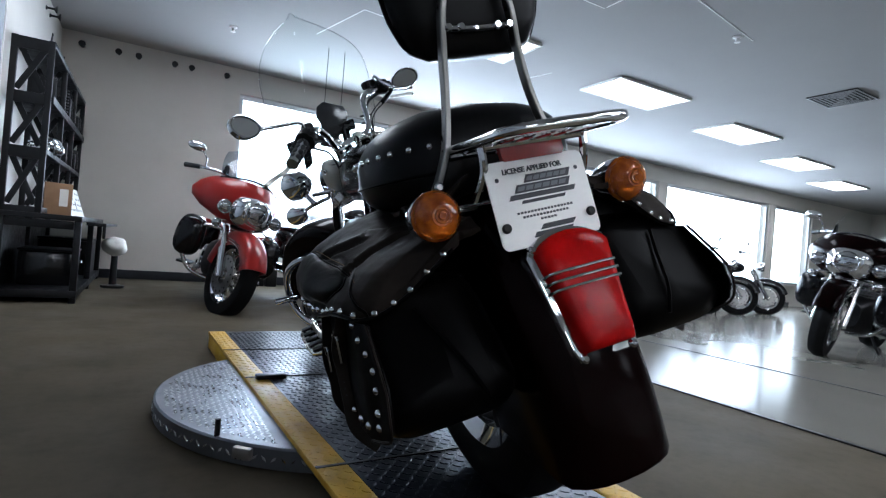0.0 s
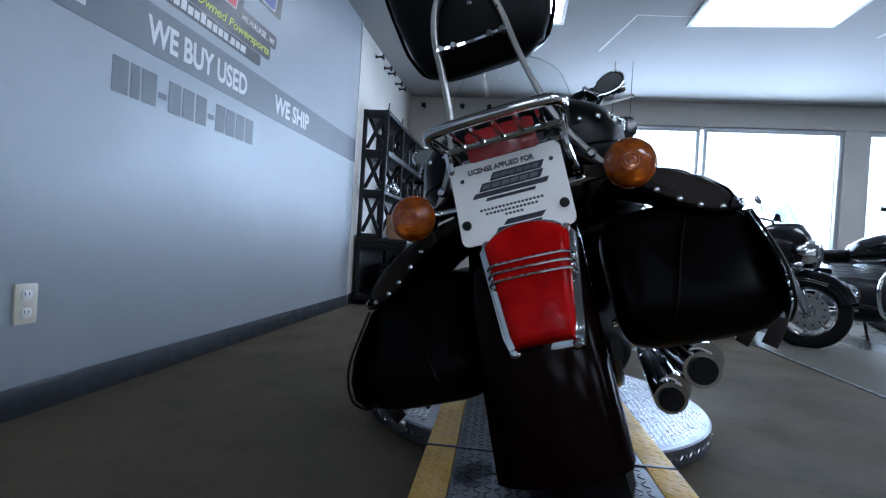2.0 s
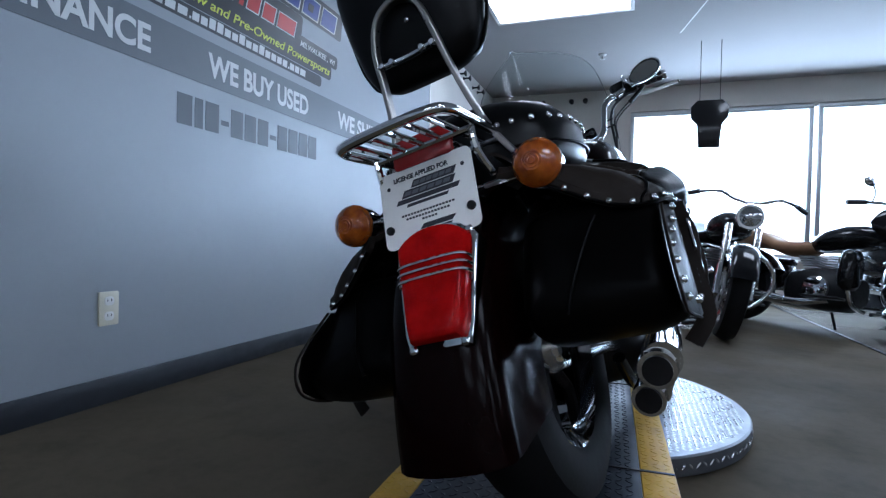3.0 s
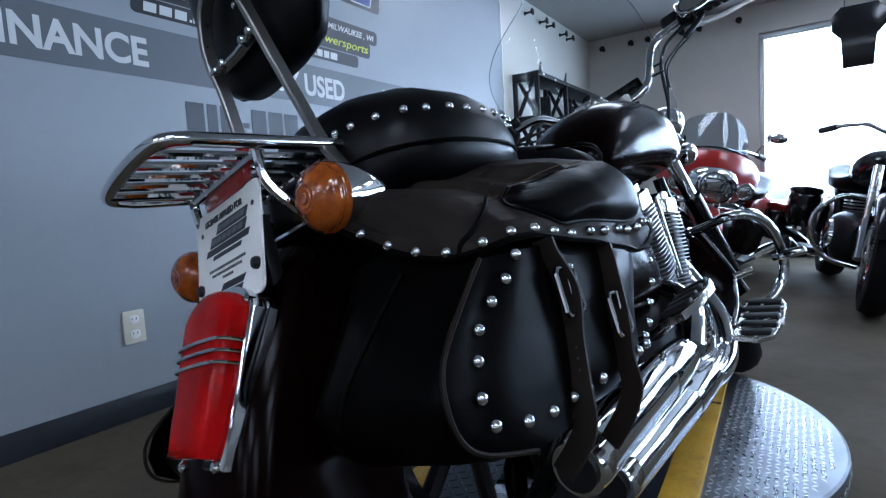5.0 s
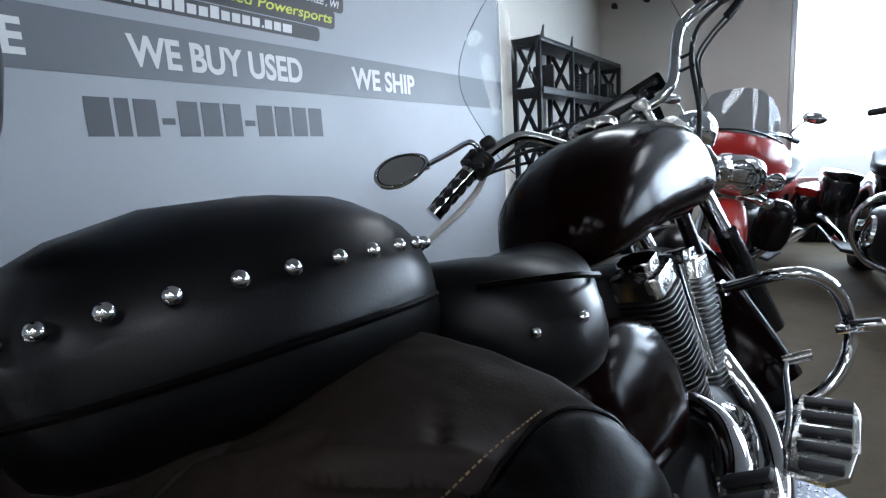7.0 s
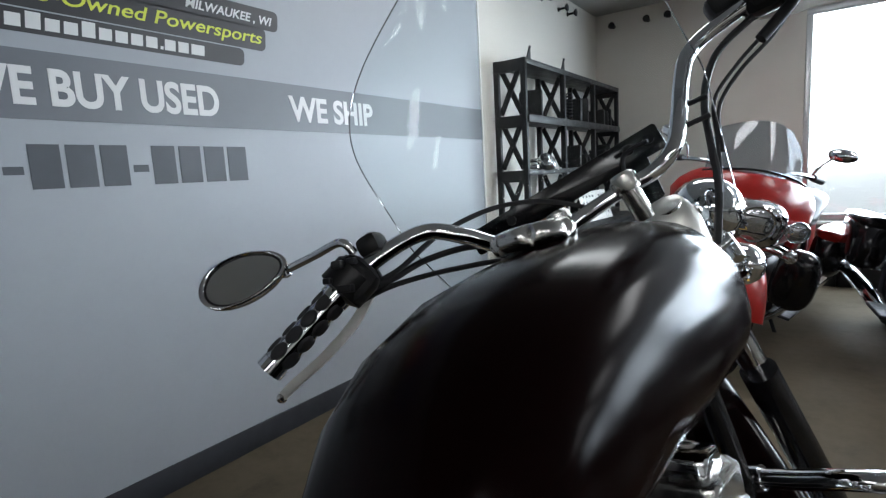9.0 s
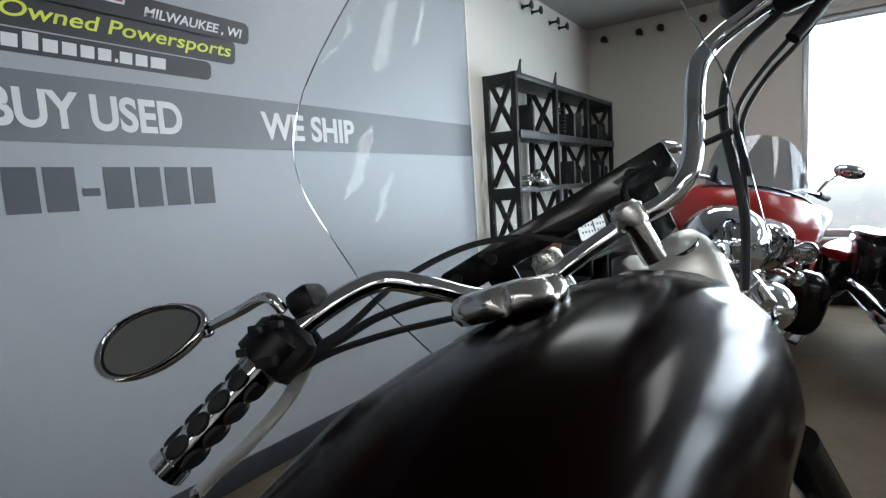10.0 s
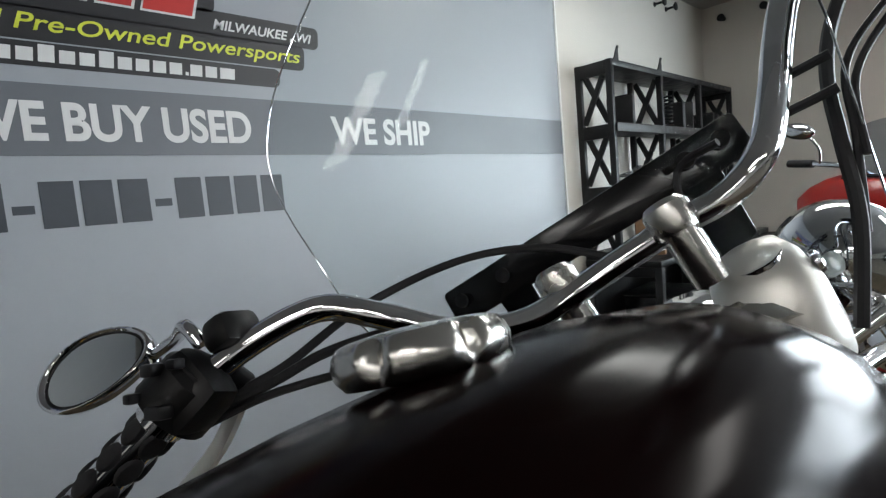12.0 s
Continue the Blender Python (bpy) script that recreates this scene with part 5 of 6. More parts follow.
fp("throttle_guide", tube([(0.392, 0.148, 0.176), (0.365, 0.146, 0.162), (0.312, 0.142, 0.142)], 0.0085, 10, 3), M["black_plastic"], "black cable elbow", bars)

# windscreen with its black lower trim bar
bm = bmesh.new()
rows = []
for j in range(15):
    v = j / 14
    z = -0.06 + 0.58 * v
    half = 0.250 * (1 - max(0.0, (v - 0.55) / 0.45) ** 2.6 * 0.93) * (0.82 + 0.18 * min(1, v / 0.35))
    row = []
    for i in range(17):
        u = -1 + i / 8
        x = half * u
        row.append(V((x - 0.030, 0.222 - 0.17 * v - 1.0 * x * x, z - 0.015 * u * u * v)))
    rows.append(row)
vs = [[bm.verts.new(p) for p in row] for row in rows]
vb = [[bm.verts.new(p + V((0, 0.004, 0.001))) for p in row] for row in rows]
for j in range(14):
    for i in range(16):
        bm.faces.new((vs[j][i], vs[j][i + 1], vs[j + 1][i + 1], vs[j + 1][i]))
        bm.faces.new((vb[j][i], vb[j + 1][i], vb[j + 1][i + 1], vb[j][i + 1]))
screen = fp("windscreen", bm, M["acrylic"], "tall clear acrylic windscreen")
screen.visible_shadow = False
rim = [rows[j][0] for j in range(15)] + [rows[14][i] for i in range(1, 17)] + [rows[j][16] for j in range(13, -1, -1)]
fp("screen_edge", tube([p + V((0, 0.002, 0)) for p in rim], 0.0010, 6, 3), M["glass_dark"], "bright polished edge", screen)
fp("screen_bar", slab(rounded(0.340, 0.042, 0.006, 4), 0.007, Matrix.Translation((-0.030, 0.172, 0.104)) @ Matrix.Rotation(radians(96), 4, "X"), 0.002), M["gloss_black"], "flat black windscreen trim bar", screen)
for s in (-1, 1):
    fp("screen_bracket", slab([(-0.022, 0.0), (0.022, 0.0), (0.016, -0.095), (-0.020, -0.110)], 0.004, Matrix.Translation((s * 0.105 - 0.018, 0.166, 0.112)) @ Matrix.Rotation(radians(112), 4, "X"), 0.001), M["gloss_black"], "black windscreen bracket", screen)
    for x in (s * 0.105 - 0.018, s * 0.150 - 0.03):
        fp("bolt", lathe([(0.008, 0), (0.008, 0.004), (0.001, 0.006)], Matrix.Translation((x, 0.163, 0.106)) @ Matrix.Rotation(radians(90), 4, "X"), 12), M["black_steel"], "", screen)
fp("spot_lamp_bar", tube([(-0.15, 0.23, -0.085), (0, 0.20, -0.11), (0.15, 0.23, -0.085)], 0.009, 10, 3), M["chrome"], "chrome lamp bar")
lampm = Matrix.Translation((0, 0.235, -0.075)) @ Matrix.Rotation(radians(-90), 4, "X")
hl = fp("headlamp", lathe([(0.012, -0.085), (0.045, -0.070), (0.068, -0.040), (0.078, 0.0), (0.082, 0.015), (0.078, 0.020)], lampm, 32), M["chrome"], "round chrome headlamp")
fp("headlamp_glass", lathe([(0.076, 0.016), (0.060, 0.026), (0.03, 0.032), (0.001, 0.034)], lampm, 28), M["glass_dark"], "", hl)
for s in (-1, 1):
    lm = Matrix.Translation((s * 0.155, 0.30, -0.030)) @ Matrix.Rotation(radians(-90), 4, "X")
    sp = fp("spot_lamp", lathe([(0.008, -0.075), (0.036, -0.062), (0.054, -0.030), (0.060, 0.008), (0.057, 0.014)], lm, 28), M["chrome"], "round chrome spot lamp")
    fp("spot_glass", lathe([(0.056, 0.008), (0.032, 0.020), (0.001, 0.024)], lm, 20), M["glass_dark"], "", sp)
    fp("lamp_bolt", tube([(s * 0.152, 0.275, -0.060), (s * 0.150, 0.25, -0.105), (s * 0.148, 0.24, -0.12)], 0.011, 10, 2), M["chrome"], "", sp)
    tm = Matrix.Translation((s * 0.168, 0.37, -0.140)) @ Matrix.Rotation(radians(-90), 4, "X")
    ts = fp("turn_signal", lathe([(0.006, -0.075), (0.018, -0.066), (0.030, -0.045), (0.0365, -0.020), (0.0385, 0.0), (0.0385, 0.006)], tm, 24), M["chrome"], "round front turn signal in a chrome shell")
    fp("lens", lathe([(0.037, 0.006), (0.034, 0.020), (0.020, 0.030), (0.001, 0.033)], tm, 20), M["amber"], "", ts)
    fp("signal_stalk", tube([(s * 0.165, 0.33, -0.140), (s * 0.14, 0.29, -0.125), (s * 0.09, 0.22, -0.12)], 0.009, 10, 3), M["chrome"], "", ts)

# front wheel and mudguard, in the steering's frame
WF = STEER @ Matrix.Translation(-HEAD0)
turned = WF @ Matrix.Translation((0.022, 0, 0))
wheel(1.665, 0.325, 0.12, 0.215, "front_wheel", turned)
bm = mudguard(0.085, 1.665, 0.325, 0.375, -75, 95, 0.11, lip=0.02)
bmesh.ops.transform(bm, matrix=turned, verts=bm.verts)
bp("front_mudguard", bm, M["paint"], "deep black front mudguard")

# ---- turntable and ramp under the motorcycle ----
def lozenges(bm, area, inside, top, long=0.0235, wide=0.0075, high=0.0020, pitch=0.0215):
    """Raised tread bars, set crosswise by turns."""
    x0, x1, y0, y1 = area
    j = 0
    y = y0
    while y < y1:
        i = 0
        x = x0
        while x < x1:
            if inside(x, y):
                a = radians(45 if (i + j) % 2 else -45)
                ca, sa = math.cos(a), math.sin(a)
                base = [(0, -long / 2), (wide / 2, 0), (0, long / 2), (-wide / 2, 0)]
                lo = [bm.verts.new((x + px * ca - py * sa, y + px * sa + py * ca, top)) for px, py in base]
                hi = [bm.verts.new((x + (px * ca - py * sa) * 0.62, y + (px * sa + py * ca) * 0.62, top + high)) for px, py in base]
                bm.faces.new(hi)
                for k in range(4):
                    bm.faces.new((lo[k], lo[(k + 1) % 4], hi[(k + 1) % 4], hi[k]))
            x += pitch
            i += 1
        y += pitch
        j += 1
    return bm


DX, DY, DR = 0.80, 1.96, 0.580
disc = thing("turntable", "round diamond-plate turntable on the concrete floor", "turntable", "", Matrix.Translation((DX, DY, 0)) @ Matrix.Diagonal((1, 1, 0.74, 1)))
part("plate", lathe([(DR - 0.012, 0.010), (DR, 0.014), (DR, 0.078), (DR - 0.006, 0.084), (0.001, 0.084)], None, 96), M["plate_base"], disc, "diamond-plate steel top")
tread = bmesh.new()
lozenges(tread, (-DR, DR, -DR, DR), lambda x, y: math.hypot(x, y) < DR - 0.025 and (x < -0.31 or x > 0.31), 0.0838, 0.0195, 0.0062, 0.0018, 0.0170)
tagged(part("tread", tread, M["diamond"], disc), kind="stuff")
rim_tread = bmesh.new()
for k in range(150):
    a = 2 * math.pi * k / 150
    q = 0.62 if k % 2 else -0.62
    for rad, up in ((DR + 0.0002, 0.046),):
        pts = []
        for u, w in ((0, -0.0125), (0.0036, 0), (0, 0.0125), (-0.0036, 0)):
            t = u * math.cos(q) - w * math.sin(q)
            z = up + u * math.sin(q) + w * math.cos(q)
            pts.append((t, z))
        lo = [rim_tread.verts.new((rad * math.cos(a + t / DR), rad * math.sin(a + t / DR), z)) for t, z in pts]
        hi = [rim_tread.verts.new(((rad + 0.002) * math.cos(a + t * 0.6 / DR), (rad + 0.002) * math.sin(a + t * 0.6 / DR), up + (z - up) * 0.6)) for t, z in pts]
        rim_tread.faces.new(hi)
        for i in range(4):
            rim_tread.faces.new((lo[i], lo[(i + 1) % 4], hi[(i + 1) % 4], hi[i]))
tagged(part("rim_tread", rim_tread, M["diamond"], disc), kind="stuff")
part("foot_ring", lathe([(DR - 0.10, 0.0), (DR - 0.05, 0.0), (DR - 0.05, 0.02), (DR - 0.10, 0.02)], None, 64), M["black_steel"], disc)
part("lock_pin", tube([(-0.445, -0.355, 0.082), (-0.445, -0.355, 0.140)], 0.007, 10, 1), M["black_steel"], disc, "upright steel pin")
part("latch", rbox(-0.392, -0.428, 0.055, 0.05, 0.028, 0.040, 0.006, Matrix.Translation((-0.392, -0.428, 0)) @ Matrix.Rotation(radians(-42), 4, "Z") @ Matrix.Translation((0.392, 0.428, 0))), M["brushed"], disc, "worn steel latch")

ramp = thing("motorcycle_ramp", "dark tread-plate ramp with worn yellow edge stripes", "ramp", "", Matrix.Translation((0.800, 1.95, 0)) @ Matrix.Rotation(radians(1.8), 4, "Z") @ Matrix.Diagonal((1, 1, 0.74, 1)))
RL, RW = 2.20, 0.60
part("deck", rbox(0, -0.03, 0.092, RW - 0.15, RL, 0.012, 0.002), M["deck"], ramp, "dark tread-plate deck")
tread = bmesh.new()
lozenges(tread, (-RW / 2 + 0.09, RW / 2 - 0.09, -RL / 2 - 0.02, RL / 2 - 0.05), lambda x, y: True, 0.0979)
tagged(part("tread", tread, M["deck"], ramp), kind="stuff")
for s in (-1, 1):
    part("side_rail", rbox(s * (RW / 2 - 0.037), -0.03, 0.089, 0.074, RL, 0.022, 0.003), M["yellow"], ramp, "worn yellow painted edge")
    tread = bmesh.new()
    lozenges(tread, (s * (RW / 2 - 0.037) - 0.025, s * (RW / 2 - 0.037) + 0.026, -RL / 2 - 0.02, RL / 2 - 0.05), lambda x, y: True, 0.0999, 0.024, 0.007, 0.0015, 0.024)
    tagged(part("tread", tread, M["yellow"], ramp), kind="stuff")
    part("skirt", rbox(s * (RW / 2 - 0.004), 0.80, 0.039, 0.006, 0.50, 0.078, 0.001), M["yellow"], ramp)
part("front_skirt", rbox(0, RL / 2 - 0.033, 0.039, RW - 0.02, 0.006, 0.078, 0.001), M["yellow"], ramp)
for y in (-0.62, 0.16, 0.62):
    part("joint", rbox(0, y, 0.1005, RW - 0.002, 0.010, 0.004, 0.001), M["black_steel"], ramp, "dark hinge joint across the deck")
part("wheel_stop", rbox(-0.22, 0.13, 0.112, 0.10, 0.035, 0.022, 0.005), M["black_steel"], ramp, "small black strap block")

# ---- writing on the wall panel ----
# text axes: along the wall to the right, up, and out into the room
WT = Matrix(((0, 0, 1, XW), (1, 0, 0, 0), (0, 1, 0, 0), (0, 0, 0, 1)))


def sign(name, label, category="wall sign"):
    ob = thing(name, label, category)
    return ob


def wall_words(text, y0, y1, z0, cap, material, parent, bold=0.004, shear=0.0, out=0.0036):
    """Letters of the given capital height from y0 to y1."""
    size = cap / 0.70
    ob = words(text, size, Matrix(), material, "lettering", bold, 1.0, shear, 0.0004)
    xs = [v.co.x for v in ob.data.vertices]
    k = (y1 - y0) / (max(xs) - min(xs))
    ob.data.transform(WT @ Matrix.Translation((y0 - min(xs) * k, z0, out)) @ Matrix.Diagonal((k, 1, 1, 1)))
    ob.parent = parent
    return ob


def wall_shape(poly, material, parent, out=0.0006, thick=0.0008, name="printed_shape"):
    return part(name, slab(poly, thick, WT @ Matrix.Translation((0, 0, out))), material, parent)


for text, a, b in (("WE FINANCE", 0.79, 1.520), ("WE BUY USED", 1.800, 2.525), ("WE SHIP", 2.832, 3.325)):
    sg = sign("wall_lettering", "pale grey capital letters on the grey wall stripe", "lettering")
    wall_words(text, a, b, 1.256, 0.096, M["letter_white"], sg, 0.0040)

number = sign("number_bars", "row of dark grey bars printed on the wall panel", "printed bars")
y = 1.645
for k, w in enumerate((0.076, 0.044, 0.076, 0.046, 0.076, 0.076, 0.076, 0.046, 0.076, 0.076, 0.076, 0.076)):
    low, high = (1.066, 1.088) if k in (3, 7) else (1.026, 1.148)
    wall_shape([(y, low), (y + w, low), (y + w, high), (y, high)], M["letter_dark"], number, name="bar")
    y += w + 0.0135

logo = sign("dealer_logo", "black, blue and red slanted logo shapes on the wall panel", "logo")
logo.matrix_basis = Matrix.Translation((0, -0.02, -0.005)) @ Matrix.Diagonal((1, 1.07, 1, 1))
def slanted(y0, y1, z0, z1, sl=0.25):
    d = (z1 - z0) * sl
    return [(y0, z0), (y1, z0), (y1 + d, z1), (y0 + d, z1)]


def soft(y0, y1, z0, z1, r):
    w, h = y1 - y0, z1 - z0
    return [(x + (y0 + y1) / 2 + (z - 0) * 0.10, z + (z0 + z1) / 2) for x, z in rounded(w, h, min(r, h * 0.45), 4)]


wall_shape(soft(1.40, 2.495, 1.446, 1.508, 0.02), M["logo_black"], logo)
wall_shape(soft(1.36, 2.590, 1.512, 1.596, 0.02), M["logo_black"], logo)
wall_shape(soft(1.25, 2.650, 1.592, 1.668, 0.02), M["logo_black"], logo)
wall_shape(soft(1.20, 2.315, 1.660, 1.770, 0.02), M["logo_black"], logo)
wall_shape(soft(1.05, 2.690, 1.772, 1.930, 0.02), M["logo_black"], logo)
# web address as white bars
y = 1.44
for k in range(22):
    w = 0.010 if k in (3, 18) else (0.052 if k in (0, 1, 2, 21) else 0.039)
    h = 0.010 if k in (3, 18) else (0.044 if k in (6, 7, 10, 13) else 0.034)
    wall_shape(slanted(y, y + w * 0.84, 1.459, 1.459 + h, 0.1), M["letter_white"], logo, 0.0016, name="bar")
    y += w + 0.003
wall_words("New and Pre-Owned Powersports", 1.545, 2.575, 1.538, 0.042, M["logo_yellow"], logo, 0.0006, 0.25, 0.0022)
wall_words("MILWAUKEE , WI", 2.300, 2.625, 1.612, 0.030, M["letter_white"], logo, 0.0008, 0.3, 0.0022)
for a, b, c, edge in ((1.30, 1.40, "logo_blue", 0.006), (1.415, 1.51, "logo_blue", 0.006), (1.525, 1.60, "logo_blue", 0.006), (1.615, 1.71, "logo_blue", 0.006), (1.725, 1.83, "logo_blue", 0.006), (1.905, 1.99, "logo_red", 0.006), (2.005, 2.095, "logo_red", 0.006), (2.11, 2.25, "logo_red", 0.006)):
    z1 = 1.748 if c == "logo_blue" else 1.722
    wall_shape(slanted(a, b, 1.632, z1), M["letter_white"], logo, 0.0016)
    wall_shape(slanted(a + edge, b - edge, 1.632 + edge, z1 - edge), M[c], logo, 0.0026)
wall_shape(slanted(1.862, 1.888, 1.634, 1.660), M["logo_red"], logo, 0.0026)
for k in range(9):
    a = 1.15 + 0.165 * k
    wall_shape(slanted(a, a + 0.145, 1.790, 1.905), M["letter_white"], logo, 0.0016)
    wall_shape(slanted(a + 0.007, a + 0.138, 1.797, 1.898), M["logo_blue"], logo, 0.0026)
    if k % 2:
        wall_shape(slanted(a + 0.05, a + 0.095, 1.825, 1.868), M["logo_black"], logo, 0.0036)

outlet = thing("wall_outlet", "ivory plastic double wall outlet", "outlet", "", Matrix.Translation((XW, 1.368, 0.328)))
part("cover_plate", slab(rounded(0.072, 0.116, 0.004), 0.006, Matrix(((0, 0, 1, 0), (1, 0, 0, 0), (0, 1, 0, 0), (0, 0, 0, 1))), 0.002), M["ivory"], outlet)
for z in (-0.026, 0.026):
    sk = part("socket", slab(rounded(0.034, 0.030, 0.010), 0.0085, Matrix(((0, 0, 1, 0), (1, 0, 0, 0), (0, 1, 0, z), (0, 0, 0, 1))), 0.001), M["white_paint"], outlet)
    for y in (-0.007, 0.007):
        part("slot", rbox(0.0085, y, z + 0.003, 0.001, 0.0025, 0.009, 0), M["ink"], sk)

# ---- shelf in the corner ----
SX0, SX1, SY0, SY1, SH = -0.672, -0.440, 4.51, 6.40, 1.705
shelf = thing("shelving_unit", "black steel shelving unit with cross-braced ends in the corner", "shelf", "", Matrix.Translation((-0.56, 5.45, 0)))


def sp_(name, bm, material=None, label=""):
    bmesh.ops.translate(bm, vec=(0.56, -5.45, 0), verts=bm.verts)
    return part(name, bm, material or M["black_steel"], shelf, label)


LEVELS = (0.607, 0.990, 1.338, 1.685)
BAYS = (SY0, 5.14, 5.77, SY1)
for y in BAYS:
    for x in (SX0 + 0.02, SX1 - 0.02):
        sp_("post", rbox(x, y if y in (SY0, SY1) else y, SH / 2 + 0.29, 0.036, 0.030, SH - 0.58, 0.003))
    end = y in (SY0, SY1)
    for z0, z1 in zip(LEVELS[:-1], LEVELS[1:]):
        xa, xb = SX0 + 0.045, SX1 - 0.045
        sp_("brace", tube([(xa, y, z0 + 0.03), (xb, y, z1 - 0.03)], 0.01, 8, 1, flat=(0.007, 0.017)))
        sp_("brace", tube([(xb, y + 0.012, z0 + 0.03), (xa, y + 0.012, z1 - 0.03)], 0.01, 8, 1, flat=(0.007, 0.017)))
for z in LEVELS:
    sp_("shelf_board", rbox((SX0 + SX1) / 2, (SY0 + SY1) / 2, z, SX1 - SX0, SY1 - SY0, 0.034, 0.003))
    for y in (SY0 - 0.004, SY1 + 0.004):
        sp_("end_rail", rbox((SX0 + SX1) / 2, y, z - 0.02, SX1 - SX0 - 0.004, 0.020, 0.075, 0.003))
sp_("front_lip", rbox(SX1 + 0.006, (SY0 + SY1) / 2, 1.333, 0.012, SY1 - SY0, 0.050, 0.003), M["black_steel"])
for y in (4.64, 5.21):
    hk = sp_("top_hook", slab([(0, 0), (0.075, 0), (0.070, 0.085), (0.082, 0.098), (0.076, 0.108), (0.060, 0.104), (0.054, 0.088), (0.02, 0.03)], 0.006, Matrix(((0, 0, 1, SX1 - 0.05), (1, 0, 0, y - 0.04), (0, 1, 0, SH - 0.006), (0, 0, 0, 1)))), M["black_steel"], "black steel hook on top")
# wider base cabinet under the shelves
base = thing("base_cabinet", "low black cabinet under the shelving unit", "cabinet", "", Matrix.Translation((-0.45, 5.45, 0)))


def bc(name, bm, material=None, label=""):
    bmesh.ops.translate(bm, vec=(0.45, -5.45, 0), verts=bm.verts)
    return part(name, bm, material or M["black_steel"], base, label)


BX1 = -0.215
bc("top_board", rbox((SX0 + BX1) / 2, 5.45, 0.568, BX1 - SX0, 1.92, 0.036, 0.004))
bc("lower_board", rbox((SX0 + BX1) / 2, 5.45, 0.060, BX1 - SX0, 1.92, 0.050, 0.004))
bc("back_panel", rbox(SX0 + 0.008, 5.45, 0.31, 0.012, 1.90, 0.44, 0.002))
for y in (4.515, 5.45, 6.385):
    for x in (SX0 + 0.022, BX1 - 0.022):
        bc("post", rbox(x, y, 0.275, 0.040, 0.040, 0.55, 0.003))
bc("end_rail", rbox((SX0 + BX1) / 2, 4.515, 0.52, BX1 - SX0 - 0.09, 0.028, 0.055, 0.003))
bc("side_shelf", rbox(-0.150, 5.54, 0.54, 0.12, 1.65, 0.024, 0.003))
bc("side_shelf_end", rbox(-0.100, 4.735, 0.49, 0.02, 0.024, 0.10, 0.003))

# what lies on the shelves
def crate(x, y, z, sx, sy, sz, material, name, label, category, turn=0, bev=0.004):
    ob = thing(name, label, category, "", Matrix.Translation((x, y, z)) @ Matrix.Rotation(radians(turn), 4, "Z"))
    part("body", rbox(0, 0, sz / 2, sx, sy, sz, bev), material, ob)
    return ob


bx = crate(-0.43, 4.984, 0.086, 0.34, 0.42, 0.24, M["gloss_black"], "storage_box", "glossy black box on the lower cabinet board", "box", 3, 0.02)
part("lid", rbox(0, 0, 0.247, 0.35, 0.43, 0.016, 0.006), M["black_plastic"], bx)
part("handle", tube([(0.176, -0.07, 0.17), (0.19, -0.04, 0.165), (0.19, 0.04, 0.165), (0.176, 0.07, 0.17)], 0.006, 8, 4), M["chrome"], bx, "chrome handle")
bx = crate(-0.43, 5.905, 0.086, 0.36, 0.40, 0.30, M["black_plastic"], "storage_box", "matt black plastic tub on the lower cabinet board", "box", -4, 0.02)
part("lid", rbox(0, 0, 0.307, 0.37, 0.41, 0.016, 0.006), M["black_plastic"], bx)
sack = thing("white_sack", "small rumpled white bag beside the cabinet", "bag", "", Matrix.Translation((-0.06, 5.622, 0.0)))
bm = bmesh.new()
bmesh.ops.create_icosphere(bm, subdivisions=3, radius=0.10)
for v in bm.verts:
    v.co *= 1 + 0.25 * noise.noise(v.co * 14)
    v.co.z = v.co.z * 0.8 + 0.36
part("cloth", bm, M["paper"], sack, "", 80)
part("stand", lathe([(0.09, 0.0), (0.09, 0.02), (0.03, 0.03), (0.025, 0.29), (0.05, 0.30)], None, 16), M["black_steel"], sack, "black stand")

card = thing("perforated_panel", "white perforated sheet leaning on the cabinet top", "panel", "", Matrix.Translation((-0.36, 5.296, 0.587)) @ Matrix.Rotation(radians(-4), 4, "Z"))
CM = Matrix.Rotation(radians(18), 4, "Y").inverted() @ Matrix(((0, 0, 1, 0), (1, 0, 0, 0), (0, 1, 0, 0), (0, 0, 0, 1)))
part("sheet", slab([(0, 0), (0.52, 0), (0.52, 0.24), (0, 0.24)], 0.004, CM), M["paper"], card)
for i in range(4):
    for j in range(8):
        if j == 4 and i > 0:
            continue
        part("slot", slab([(q + 0.045 + j * 0.058 + (0.02 if i % 2 else 0), w + 0.045 + i * 0.048) for q, w in ((0, 0), (0.026, 0), (0.026, 0.017), (0, 0.017))], 0.0006, CM @ Matrix.Translation((0, 0, 0.0041))), M["ink"], card)
part("latch", slab([(q, w) for q, w in ((0.27, 0.05), (0.30, 0.05), (0.30, 0.13), (0.27, 0.13))], 0.001, CM @ Matrix.Translation((0, 0, 0.0042))), M["ink"], card)
bk = crate(-0.39, 4.758, 0.587, 0.16, 0.035, 0.22, M["card"], "cardboard_sleeve", "brown card sleeve leaning on the cabinet top", "sleeve", 14, 0.002)
part("label_strip", rbox(0.03, -0.0185, 0.12, 0.05, 0.001, 0.12, 0), M["paper"], bk)
pouch = thing("clear_bag", "small clear plastic parts bag hanging on the shelf", "bag", "", Matrix.Translation((-0.44, 4.786, 1.010)))
bm = bmesh.new()
bmesh.ops.create_icosphere(bm, subdivisions=3, radius=0.06)
for v in bm.verts:
    v.co *= 1 + 0.4 * noise.noise(v.co * 18)
    v.co.y *= 0.8
    v.co.z += 0.045
part("film", bm, M["glass_dark"], pouch, "", 30)
